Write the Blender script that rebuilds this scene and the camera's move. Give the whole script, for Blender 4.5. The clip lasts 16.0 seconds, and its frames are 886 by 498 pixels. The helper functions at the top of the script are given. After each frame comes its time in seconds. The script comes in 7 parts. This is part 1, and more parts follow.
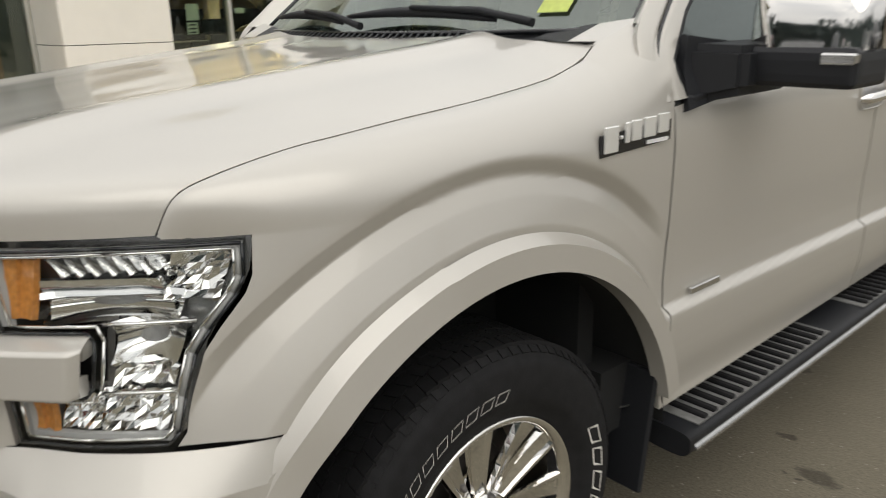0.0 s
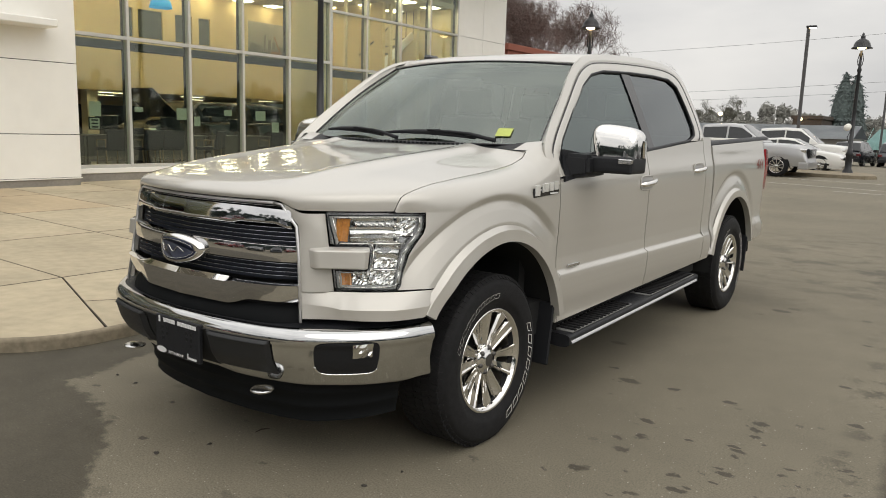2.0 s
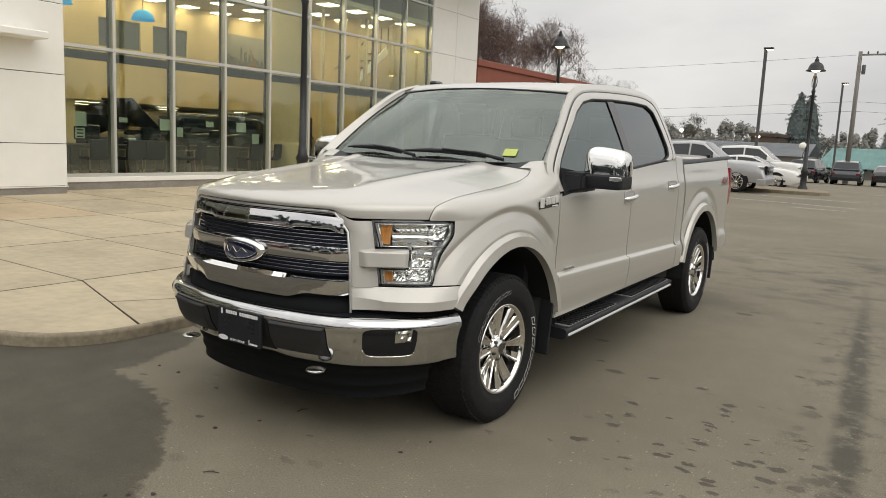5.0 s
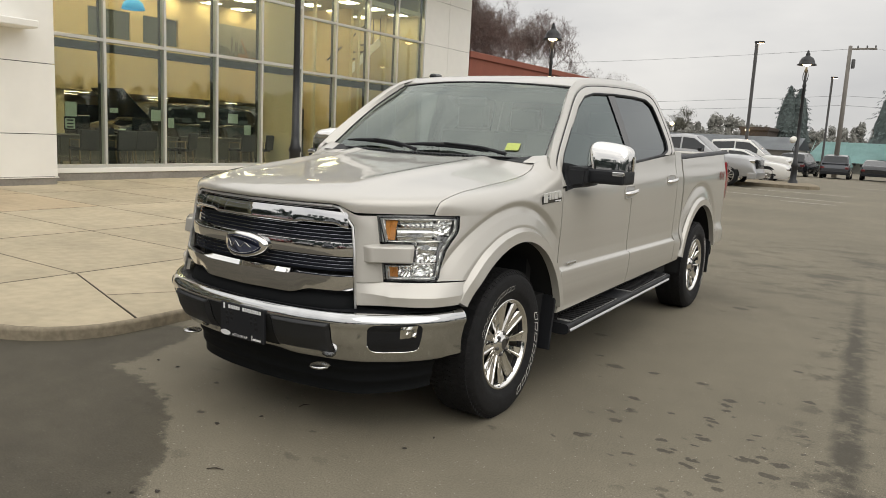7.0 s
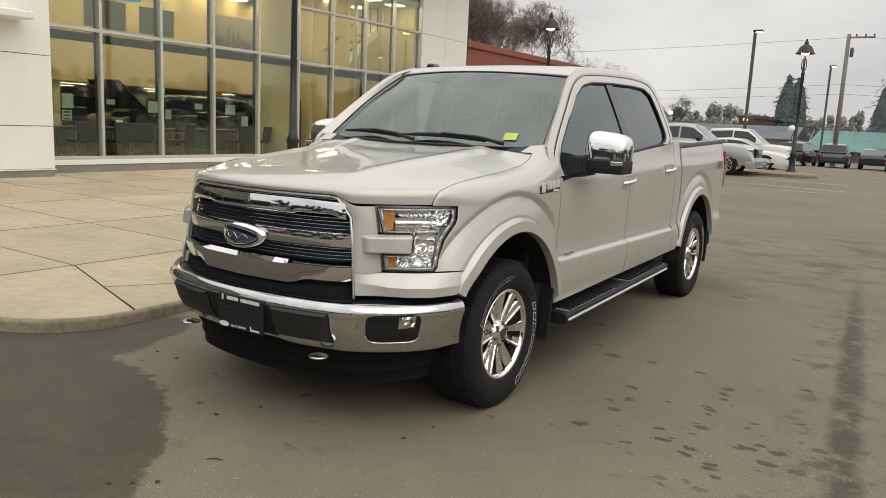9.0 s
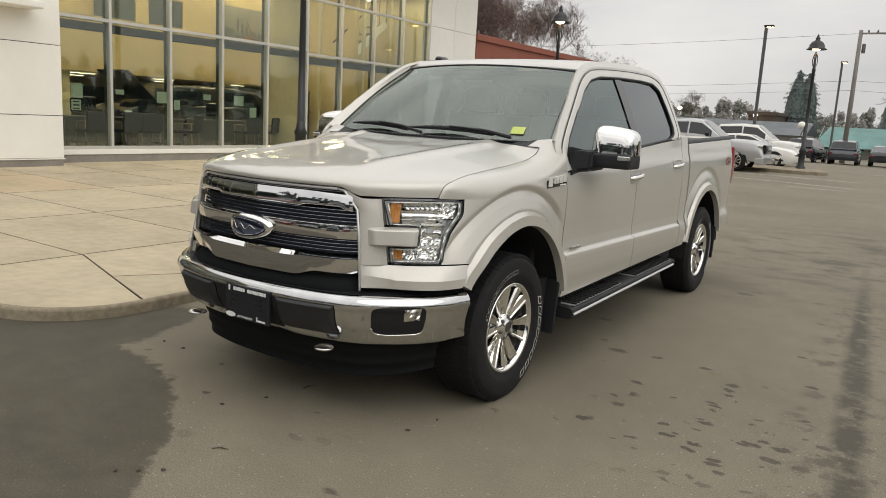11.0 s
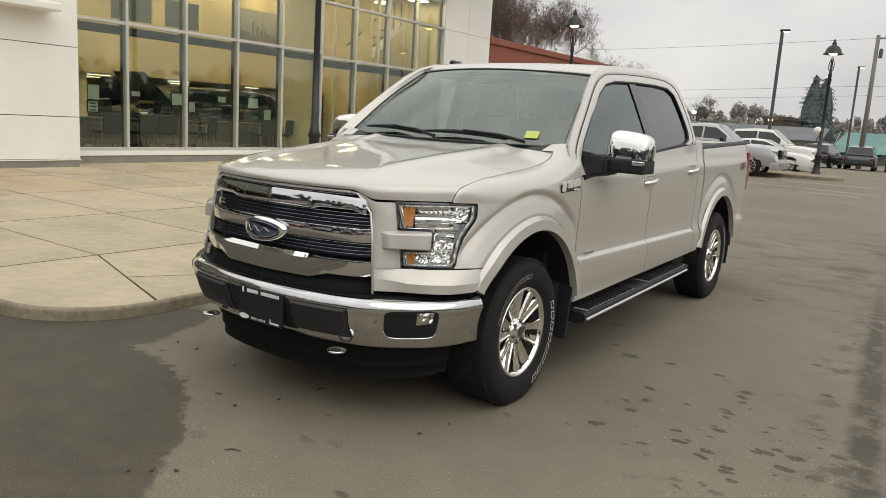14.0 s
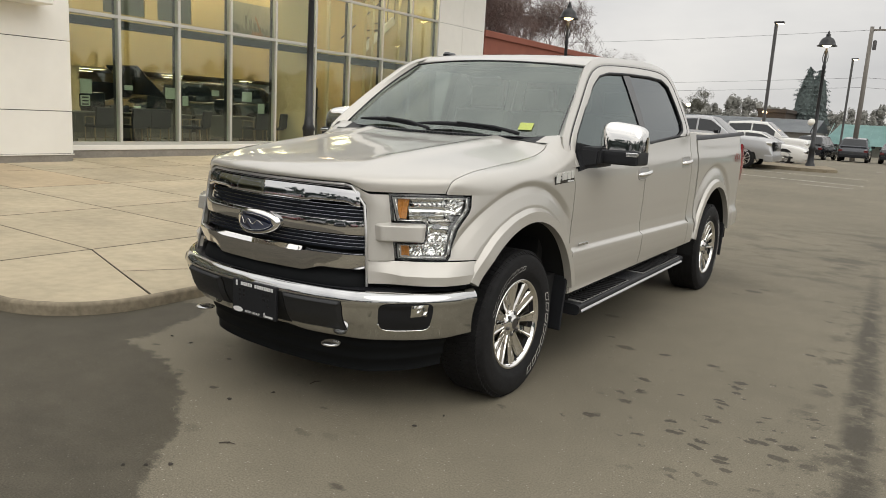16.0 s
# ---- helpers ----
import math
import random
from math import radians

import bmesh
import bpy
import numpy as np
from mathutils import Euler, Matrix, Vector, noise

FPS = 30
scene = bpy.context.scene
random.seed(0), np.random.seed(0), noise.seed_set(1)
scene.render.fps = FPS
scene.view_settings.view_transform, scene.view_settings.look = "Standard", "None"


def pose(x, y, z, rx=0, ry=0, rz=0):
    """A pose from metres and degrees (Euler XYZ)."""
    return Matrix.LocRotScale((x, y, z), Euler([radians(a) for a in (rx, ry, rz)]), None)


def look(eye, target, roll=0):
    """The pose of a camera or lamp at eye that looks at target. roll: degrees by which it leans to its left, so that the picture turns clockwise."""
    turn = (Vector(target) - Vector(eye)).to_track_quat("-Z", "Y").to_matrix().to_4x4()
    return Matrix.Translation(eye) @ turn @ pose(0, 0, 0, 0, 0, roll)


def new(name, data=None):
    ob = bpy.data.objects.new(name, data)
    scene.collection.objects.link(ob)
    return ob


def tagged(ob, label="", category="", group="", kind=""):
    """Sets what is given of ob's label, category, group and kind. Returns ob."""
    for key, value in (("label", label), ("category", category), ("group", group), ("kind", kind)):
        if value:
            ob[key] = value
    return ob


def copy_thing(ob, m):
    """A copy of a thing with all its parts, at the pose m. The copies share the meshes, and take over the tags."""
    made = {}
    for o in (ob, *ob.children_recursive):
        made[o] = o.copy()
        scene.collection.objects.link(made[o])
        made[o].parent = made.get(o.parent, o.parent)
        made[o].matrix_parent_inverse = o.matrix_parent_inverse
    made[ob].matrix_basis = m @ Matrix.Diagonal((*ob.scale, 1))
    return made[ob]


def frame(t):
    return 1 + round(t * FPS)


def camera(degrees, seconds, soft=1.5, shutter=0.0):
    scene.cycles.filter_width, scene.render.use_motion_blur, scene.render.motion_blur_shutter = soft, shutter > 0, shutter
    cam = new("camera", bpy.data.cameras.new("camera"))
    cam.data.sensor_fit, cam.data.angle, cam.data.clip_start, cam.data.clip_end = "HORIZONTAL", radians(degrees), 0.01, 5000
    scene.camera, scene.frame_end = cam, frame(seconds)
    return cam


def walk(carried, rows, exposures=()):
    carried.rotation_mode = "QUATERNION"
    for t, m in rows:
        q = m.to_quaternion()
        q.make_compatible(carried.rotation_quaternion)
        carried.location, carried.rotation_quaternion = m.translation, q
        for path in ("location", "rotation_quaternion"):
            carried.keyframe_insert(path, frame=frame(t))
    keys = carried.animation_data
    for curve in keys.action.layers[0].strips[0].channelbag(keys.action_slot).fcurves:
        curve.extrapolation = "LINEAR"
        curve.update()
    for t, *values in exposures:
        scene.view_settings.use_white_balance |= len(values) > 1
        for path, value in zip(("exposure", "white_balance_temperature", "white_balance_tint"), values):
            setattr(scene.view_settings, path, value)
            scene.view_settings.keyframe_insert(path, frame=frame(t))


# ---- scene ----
cam = camera(61.1, 16.0, soft=0.9, shutter=0.25)
PATH = [
    (0, (1.905, -0.961, 1.44), (0.473, 0.304, 0.849), -1.2),
    (0.5, (2.181, -1.528, 1.465), (0.958, -0.008, 1.024), 1.6),
    (1, (2.468, -2.057, 1.459), (1.258, -0.511, 1.074), 1.7),
    (1.5, (2.633, -2.485, 1.478), (1.44, -0.921, 1.118), 2.1),
    (2, (2.794, -2.896, 1.489), (1.623, -1.307, 1.166), 1.8),
    (2.5, (2.943, -3.245, 1.506), (1.803, -1.63, 1.204), 1.8),
    (3, (2.884, -3.484, 1.511), (1.804, -1.831, 1.193), 1.8),
    (3.5, (2.881, -3.554, 1.525), (1.821, -1.894, 1.174), 2.6),
    (4, (2.921, -3.522, 1.528), (1.805, -1.896, 1.198), 3.6),
    (4.2, (2.923, -3.524, 1.524), (1.798, -1.898, 1.226), 3.0),
    (6.5, (2.816, -3.55, 1.533), (1.747, -1.885, 1.236), 2.9),
    (7, (2.818, -3.555, 1.535), (1.745, -1.895, 1.227), 2.9),
    (7.5, (2.82, -3.558, 1.536), (1.746, -1.9, 1.219), 2.6),
    (8, (2.82, -3.553, 1.535), (1.751, -1.894, 1.213), 2.5),
    (10.5, (2.824, -3.557, 1.531), (1.751, -1.905, 1.184), 3.1),
    (11, (2.827, -3.558, 1.534), (1.748, -1.911, 1.183), 3.2),
    (11.5, (2.823, -3.556, 1.533), (1.736, -1.915, 1.181), 3.3),
    (12, (2.823, -3.551, 1.53), (1.728, -1.915, 1.177), 3.2),
    (12.5, (2.821, -3.546, 1.526), (1.72, -1.914, 1.172), 3.2),
    (13, (2.822, -3.552, 1.53), (1.717, -1.923, 1.177), 3.2),
    (13.5, (2.82, -3.558, 1.531), (1.715, -1.928, 1.181), 3.4),
    (14, (2.823, -3.561, 1.538), (1.716, -1.931, 1.193), 3.5),
    (14.5, (2.821, -3.564, 1.536), (1.716, -1.932, 1.195), 3.7),
    (15, (2.823, -3.56, 1.535), (1.722, -1.926, 1.191), 3.7),
    (15.5, (2.825, -3.558, 1.533), (1.727, -1.923, 1.182), 3.6),
    (16, (2.826, -3.554, 1.53), (1.732, -1.919, 1.169), 3.3),
]
walk(cam, [(t, look(eye, target, roll)) for t, eye, target, roll in PATH])

# ---- camera exposure, world and sun ----
scene.view_settings.exposure = 0.0


def nodes_of(owner):
    owner.use_nodes = True
    tree = owner.node_tree
    tree.nodes.clear()
    return tree, tree.nodes, tree.links


sky_world = bpy.data.worlds.new("overcast_sky")
scene.world = sky_world
tree, N, L = nodes_of(sky_world)
w_out = N.new("ShaderNodeOutputWorld")
w_bg = N.new("ShaderNodeBackground")
w_sky = N.new("ShaderNodeTexSky")
w_sky.sky_type, w_sky.sun_disc = "NISHITA", False
w_sky.sun_elevation, w_sky.sun_rotation = radians(47), radians(117)
w_hsv = N.new("ShaderNodeHueSaturation")
w_hsv.inputs["Saturation"].default_value = 0.12
w_hsv.inputs["Value"].default_value = 0.08
w_co = N.new("ShaderNodeTexCoord")
w_map = N.new("ShaderNodeMapping")
w_map.inputs["Scale"].default_value = (1.2, 1.2, 3.6)
w_noise = N.new("ShaderNodeTexNoise")
w_noise.inputs["Scale"].default_value, w_noise.inputs["Detail"].default_value = 2.2, 6.0
w_ramp = N.new("ShaderNodeValToRGB")
w_ramp.color_ramp.elements[0].position, w_ramp.color_ramp.elements[0].color = 0.33, (0.79, 0.785, 0.78, 1)
w_ramp.color_ramp.elements[1].position, w_ramp.color_ramp.elements[1].color = 0.68, (1.08, 1.055, 1.01, 1)
# clouds brighten towards the zenith, as an overcast sky does
w_sep = N.new("ShaderNodeSeparateXYZ")
w_zen = N.new("ShaderNodeMapRange")
w_zen.inputs["From Min"].default_value, w_zen.inputs["From Max"].default_value = 0.0, 0.9
w_zen.inputs["To Min"].default_value, w_zen.inputs["To Max"].default_value = 0.72, 1.55
w_mul = N.new("ShaderNodeMix")
w_mul.data_type, w_mul.blend_type = "RGBA", "MULTIPLY"
w_mul.inputs[0].default_value = 1.0
w_mix = N.new("ShaderNodeMix")
w_mix.data_type = "RGBA"
w_mix.inputs[0].default_value = 0.9
L.new(w_sky.outputs[0], w_hsv.inputs["Color"])
L.new(w_co.outputs["Generated"], w_map.inputs[0])
L.new(w_map.outputs[0], w_noise.inputs[0])
L.new(w_noise.outputs[0], w_ramp.inputs[0])
L.new(w_co.outputs["Generated"], w_sep.inputs[0])
L.new(w_sep.outputs["Z"], w_zen.inputs["Value"])
L.new(w_ramp.outputs[0], w_mul.inputs[6])
L.new(w_zen.outputs[0], w_mul.inputs[7])
L.new(w_hsv.outputs[0], w_mix.inputs[6])
L.new(w_mul.outputs[2], w_mix.inputs[7])
L.new(w_mix.outputs[2], w_bg.inputs[0])
w_bg.inputs[1].default_value = 1.0
L.new(w_bg.outputs[0], w_out.inputs[0])

sun = new("sun", bpy.data.lights.new("sun", "SUN"))
sun.data.energy, sun.data.angle, sun.data.color = 0.8, radians(60), (1.0, 0.95, 0.87)
sun.matrix_world = look((10, -5, 12), (0, 0, 0))


# ---- materials ----
def material(name, color, rough=0.5, metal=0.0, vary=0.0, grain=0.0, scale=8.0, bump=0.0, bump_scale=60.0,
             coat=0.0, emit=None, strength=0.0, spec=0.5, stretch=(1, 1, 1)):
    """A principled material: colour varied at two scales (vary: broad, grain: fine) and a fine relief."""
    m = bpy.data.materials.new(name)
    tree, N, L = nodes_of(m)
    out = N.new("ShaderNodeOutputMaterial")
    b = N.new("ShaderNodeBsdfPrincipled")
    L.new(b.outputs[0], out.inputs[0])
    b.inputs["Base Color"].default_value = (*color, 1)
    b.inputs["Roughness"].default_value = rough
    b.inputs["Metallic"].default_value = metal
    b.inputs["Specular IOR Level"].default_value = spec
    b.inputs["Coat Weight"].default_value = coat
    b.inputs["Coat Roughness"].default_value = 0.04
    if emit:
        b.inputs["Emission Color"].default_value = (*emit, 1)
        b.inputs["Emission Strength"].default_value = strength
    if vary or grain or bump:
        co = N.new("ShaderNodeTexCoord")
        mp = N.new("ShaderNodeMapping")
        mp.inputs["Scale"].default_value = stretch
        L.new(co.outputs["Object"], mp.inputs[0])
    last = None
    for amount, sc in ((vary, scale * 0.12), (grain, scale)):
        if not amount:
            continue
        n = N.new("ShaderNodeTexNoise")
        n.inputs["Scale"].default_value, n.inputs["Detail"].default_value = sc, 5.0
        L.new(mp.outputs[0], n.inputs[0])
        r = N.new("ShaderNodeMapRange")
        r.inputs["From Min"].default_value, r.inputs["From Max"].default_value = 0.3, 0.7
        r.inputs["To Min"].default_value, r.inputs["To Max"].default_value = 1 - amount, 1 + amount
        L.new(n.outputs[0], r.inputs["Value"])
        x = N.new("ShaderNodeMix")
        x.data_type, x.blend_type = "RGBA", "MULTIPLY"
        x.inputs[0].default_value = 1.0
        if last:
            L.new(last, x.inputs[6])
        else:
            x.inputs[6].default_value = (*color, 1)
        L.new(r.outputs[0], x.inputs[7])
        last = x.outputs[2]
    if last:
        L.new(last, b.inputs["Base Color"])
    if bump:
        n = N.new("ShaderNodeTexNoise")
        n.inputs["Scale"].default_value, n.inputs["Detail"].default_value = bump_scale, 4.0
        L.new(mp.outputs[0], n.inputs[0])
        bp = N.new("ShaderNodeBump")
        bp.inputs["Strength"].default_value, bp.inputs["Distance"].default_value = bump, 0.01
        L.new(n.outputs[0], bp.inputs["Height"])
        L.new(bp.outputs[0], b.inputs["Normal"])
    return m


def pane_material(name, tint, face=0.05, rough=0.0, shine=(0.95, 0.97, 0.97)):
    """Thin glass: tinted see-through, with a gloss that grows towards grazing view from face, its value seen straight on."""
    m = bpy.data.materials.new(name)
    tree, N, L = nodes_of(m)
    out = N.new("ShaderNodeOutputMaterial")
    tr = N.new("ShaderNodeBsdfTransparent")
    tr.inputs[0].default_value = (*tint, 1)
    gl = N.new("ShaderNodeBsdfGlossy")
    gl.inputs["Color"].default_value = (*shine, 1)
    gl.inputs["Roughness"].default_value = rough
    lw = N.new("ShaderNodeLayerWeight")
    lw.inputs["Blend"].default_value = 0.5
    pw = N.new("ShaderNodeMath")
    pw.operation = "POWER"
    pw.inputs[1].default_value = 4.5
    L.new(lw.outputs["Facing"], pw.inputs[0])
    mr = N.new("ShaderNodeMapRange")
    mr.inputs["To Min"].default_value, mr.inputs["To Max"].default_value = face, 1.0
    L.new(pw.outputs[0], mr.inputs["Value"])
    mx = N.new("ShaderNodeMixShader")
    L.new(mr.outputs[0], mx.inputs[0])
    L.new(tr.outputs[0], mx.inputs[1])
    L.new(gl.outputs[0], mx.inputs[2])
    L.new(mx.outputs[0], out.inputs[0])
    return m


PAINT = material("silver_paint", (0.540, 0.520, 0.478), 0.37, 0.32, grain=0.03, scale=900, coat=1.0)
BADGE = material("bright_badge_metal", (0.80, 0.80, 0.78), 0.25, 0.3, coat=0.5)
CHROME = material("chrome", (0.86, 0.85, 0.83), 0.05, 1.0)
PAD = material("black_bumper_pad", (0.018, 0.019, 0.021), 0.5, bump=0.1, bump_scale=500)
FOG_LENS = material("fog_lens", (0.72, 0.72, 0.70), 0.1, 1.0)
GRILLE_CHROME = material("grille_chrome", (0.72, 0.72, 0.73), 0.05, 1.0)
CHROME_WORN = material("chrome_film", (0.58, 0.585, 0.585), 0.07, 1.0, grain=0.06, scale=12, bump=0.01, bump_scale=9)
BLACK = material("black_plastic", (0.016, 0.017, 0.020), 0.5, bump=0.15, bump_scale=700, spec=0.3)
GLOSS_BLACK = material("gloss_black", (0.008, 0.009, 0.012), 0.12, coat=0.3)
DARK = material("dark_underside", (0.010, 0.0105, 0.011), 0.9)
RUBBER = material("tyre_rubber", (0.011, 0.011, 0.012), 0.75, grain=0.25, scale=30, bump=0.15, bump_scale=300, spec=0.3)
WHITE_LETTER = material("white_rubber", (0.72, 0.70, 0.66), 0.6, grain=0.12, scale=80)
REFLECTOR = material("lamp_reflector", (0.90, 0.90, 0.89), 0.09, 1.0)
BEZEL = material("lamp_bezel", (0.46, 0.46, 0.45), 0.35)
BARREL = material("bright_rim_barrel", (0.50, 0.47, 0.43), 0.28, 1.0)
SLAT_EDGE = material("slat_edge", (0.48, 0.50, 0.55), 0.2, 1.0)
SLAT_NAVY = material("dark_navy_slat", (0.007, 0.009, 0.015), 0.6, spec=0.2)
DARK_METAL = material("shaded_cast_metal", (0.11, 0.105, 0.10), 0.45, 0.7)
DARK_PLASTIC = material("air_dam_plastic", (0.006, 0.007, 0.008), 0.7, bump=0.1, bump_scale=300, spec=0.15)
# pale, to paint in the sheen seen between the step ribs
STEP_GAP_SHEEN = material("step_gap_sheen", (0.20, 0.20, 0.195), 0.5, grain=0.2, scale=60)
SATIN = material("satin_aluminium", (0.70, 0.70, 0.70), 0.35, 0.7)
LAMP_BODY = material("lamp_housing", (0.50, 0.50, 0.50), 0.22, 0.9)
AMBER = material("amber_lens", (0.60, 0.25, 0.055), 0.25, grain=0.2, scale=120, coat=0.5)
RED_LENS = material("red_lens", (0.32, 0.012, 0.02), 0.2, coat=0.6)
RED_LENS_DIM = material("dark_red_lens", (0.12, 0.006, 0.008), 0.3, coat=0.3)
BLUE = material("badge_blue", (0.006, 0.011, 0.036), 0.35, coat=0.15)
SILVER_TRIM = material("brushed_trim", (0.62, 0.62, 0.62), 0.22, 1.0)
STICKER = material("yellow_sticker", (0.52, 0.60, 0.15), 0.6, grain=0.1, scale=60)
WHITE = material("white_print", (0.8, 0.8, 0.8), 0.5)
CABIN = material("grey_cabin_trim", (0.10, 0.10, 0.10), 0.8, grain=0.2, scale=40)
SEAT = material("grey_seat_leather", (0.12, 0.115, 0.11), 0.5, grain=0.15, scale=60)
RED_DECAL = material("red_decal", (0.25, 0.05, 0.04), 0.4)
SCREEN = pane_material("windscreen_glass", (0.72, 0.78, 0.74), 0.19, shine=(0.82, 0.90, 0.85))
TINTED = pane_material("tinted_side_glass", (0.20, 0.23, 0.23), 0.14, shine=(0.82, 0.92, 0.92))
PRIVACY = pane_material("privacy_glass", (0.05, 0.055, 0.06), 0.13, shine=(0.88, 0.93, 0.95))
LENS = pane_material("clear_lens", (0.95, 0.96, 0.96), 0.04)
SHOW_GLASS = pane_material("showroom_glass", (0.85, 0.90, 0.83), 0.07)


def asphalt_material():
    m = bpy.data.materials.new("asphalt")
    tree, N, L = nodes_of(m)
    out = N.new("ShaderNodeOutputMaterial")
    b = N.new("ShaderNodeBsdfPrincipled")
    L.new(b.outputs[0], out.inputs[0])
    co = N.new("ShaderNodeTexCoord")

    def noise_at(scale, detail=5.0, rough=0.55, vec=None, lo=0.35, hi=0.65, to=(0.0, 1.0)):
        n = N.new("ShaderNodeTexNoise")
        n.inputs["Scale"].default_value, n.inputs["Detail"].default_value, n.inputs["Roughness"].default_value = scale, detail, rough
        L.new(vec or co.outputs["Object"], n.inputs[0])
        r = N.new("ShaderNodeMapRange")
        for k, v in zip(("From Min", "From Max", "To Min", "To Max"), (lo, hi, *to)):
            r.inputs[k].default_value = v
        L.new(n.outputs[0], r.inputs["Value"])
        return r.outputs[0]

    def math_node(op, a, b_=None, clamp=False):
        n = N.new("ShaderNodeMath")
        n.operation, n.use_clamp = op, clamp
        for i, v in enumerate((a, b_)):
            if v is None:
                continue
            if isinstance(v, (int, float)):
                n.inputs[i].default_value = v
            else:
                L.new(v, n.inputs[i])
        return n.outputs[0]

    def blend(fac, a, c, mode="MIX"):
        n = N.new("ShaderNodeMix")
        n.data_type, n.blend_type = "RGBA", mode
        for i, v in ((0, fac), (6, a), (7, c)):
            if isinstance(v, (int, float)):
                n.inputs[i].default_value = v
            elif isinstance(v, tuple):
                n.inputs[i].default_value = (*v, 1)
            else:
                L.new(v, n.inputs[i])
        return n.outputs[2]

    wob = N.new("ShaderNodeTexNoise")
    wob.inputs["Scale"].default_value, wob.inputs["Detail"].default_value, wob.inputs["Roughness"].default_value = 2.4, 10.0, 0.74
    L.new(co.outputs["Object"], wob.inputs[0])
    sub = N.new("ShaderNodeVectorMath")
    sub.operation = "SUBTRACT"
    L.new(wob.outputs["Color"], sub.inputs[0])
    sub.inputs[1].default_value = (0.5, 0.5, 0.5)
    sc = N.new("ShaderNodeVectorMath")
    sc.operation = "SCALE"
    sc.inputs["Scale"].default_value = 0.55
    L.new(sub.outputs[0], sc.inputs[0])
    add = N.new("ShaderNodeVectorMath")
    add.operation = "ADD"
    L.new(co.outputs["Object"], add.inputs[0])
    L.new(sc.outputs[0], add.inputs[1])
    warped = add.outputs[0]
    sep = N.new("ShaderNodeSeparateXYZ")
    L.new(warped, sep.inputs[0])
    X, Y = sep.outputs["X"], sep.outputs["Y"]
    sc2 = N.new("ShaderNodeVectorMath")
    sc2.operation = "SCALE"
    sc2.inputs["Scale"].default_value = 0.22
    L.new(sub.outputs[0], sc2.inputs[0])
    add2 = N.new("ShaderNodeVectorMath")
    add2.operation = "ADD"
    L.new(co.outputs["Object"], add2.inputs[0])
    L.new(sc2.outputs[0], add2.inputs[1])
    sep2 = N.new("ShaderNodeSeparateXYZ")
    L.new(add2.outputs[0], sep2.inputs[0])
    calm = (sep2.outputs["X"], sep2.outputs["Y"])

    def disc(cx, cy, rx, ry, soft=0.08, at=None):
        px, py = at or (X, Y)
        dx = math_node("DIVIDE", math_node("SUBTRACT", px, cx), rx)
        dy = math_node("DIVIDE", math_node("SUBTRACT", py, cy), ry)
        d = math_node("SQRT", math_node("ADD", math_node("MULTIPLY", dx, dx), math_node("MULTIPLY", dy, dy)))
        r = N.new("ShaderNodeMapRange")
        r.inputs["From Min"].default_value, r.inputs["From Max"].default_value = 1 + soft, 1 - soft
        L.new(d, r.inputs["Value"])
        return r.outputs[0]

    # the damp patch by the kerb, the damp seam along the lane, drips
    damp = math_node("MAXIMUM", disc(-1.9, -2.9, 2.6, 2.1, 0.010), disc(-1.75, -0.9, 0.42, 0.95, 0.06))
    slant = math_node("ADD", X, math_node("MULTIPLY", Y, 0.066))
    calm_slant = math_node("ADD", calm[0], math_node("MULTIPLY", calm[1], 0.066))
    seam = math_node("MULTIPLY", disc(2.66, 1.2, 0.075, 4.4, 0.40, (calm_slant, calm[1])), noise_at(6.0, 7.0, 0.7, lo=0.34, hi=0.50))
    fringe = math_node("MULTIPLY", disc(2.62, 1.4, 0.22, 3.6, 0.6, (slant, Y)), noise_at(5.0, 7.0, 0.7, lo=0.53, hi=0.60))

    def spots(scale, share, size, zone):
        """Round-edged drips: some cells of a random pattern, each with its own radius."""
        m_ = N.new("ShaderNodeMapping")
        m_.inputs["Rotation"].default_value = (0, 0, radians(-38))
        m_.inputs["Scale"].default_value = (1.0, 1.75, 1.0)
        L.new(add2.outputs[0], m_.inputs[0])
        v = N.new("ShaderNodeTexVoronoi")
        v.inputs["Scale"].default_value = scale
        L.new(m_.outputs[0], v.inputs[0])
        c = N.new("ShaderNodeSeparateColor")
        L.new(v.outputs["Color"], c.inputs[0])
        r = math_node("MULTIPLY", c.outputs[1], size)
        edge = N.new("ShaderNodeMapRange")
        edge.inputs["From Min"].default_value, edge.inputs["From Max"].default_value = 0.03, -0.03
        L.new(math_node("SUBTRACT", v.outputs["Distance"], r), edge.inputs["Value"])
        m = math_node("MULTIPLY", edge.outputs[0], math_node("GREATER_THAN", c.outputs[0], 1 - share))
        return math_node("MULTIPLY", m, zone)

    near_zone, lane_zone = disc(2.0, 0.45, 0.62, 0.85, 0.25), disc(1.75, 1.6, 1.1, 2.9, 0.3)
    drips = math_node("MAXIMUM", spots(9.0, 0.55, 0.42, near_zone), spots(5.0, 0.22, 0.36, lane_zone))
    drips = math_node("MAXIMUM", drips, spots(6.0, 0.35, 0.34, disc(-0.45, -1.0, 0.95, 0.45, 0.3)))
    few = math_node("MULTIPLY", spots(2.6, 0.10, 0.22, 1.0), 0.85)
    smap = N.new("ShaderNodeMapping")
    smap.inputs["Rotation"].default_value = (0, 0, radians(-38))
    smap.inputs["Scale"].default_value = (1.0, 1.5, 1.0)
    L.new(warped, smap.inputs[0])
    far = math_node("MULTIPLY", noise_at(1.5, 7.0, 0.68, smap.outputs[0], 0.50, 0.60), disc(1.9, 7.4, 1.6, 2.8, 0.5))
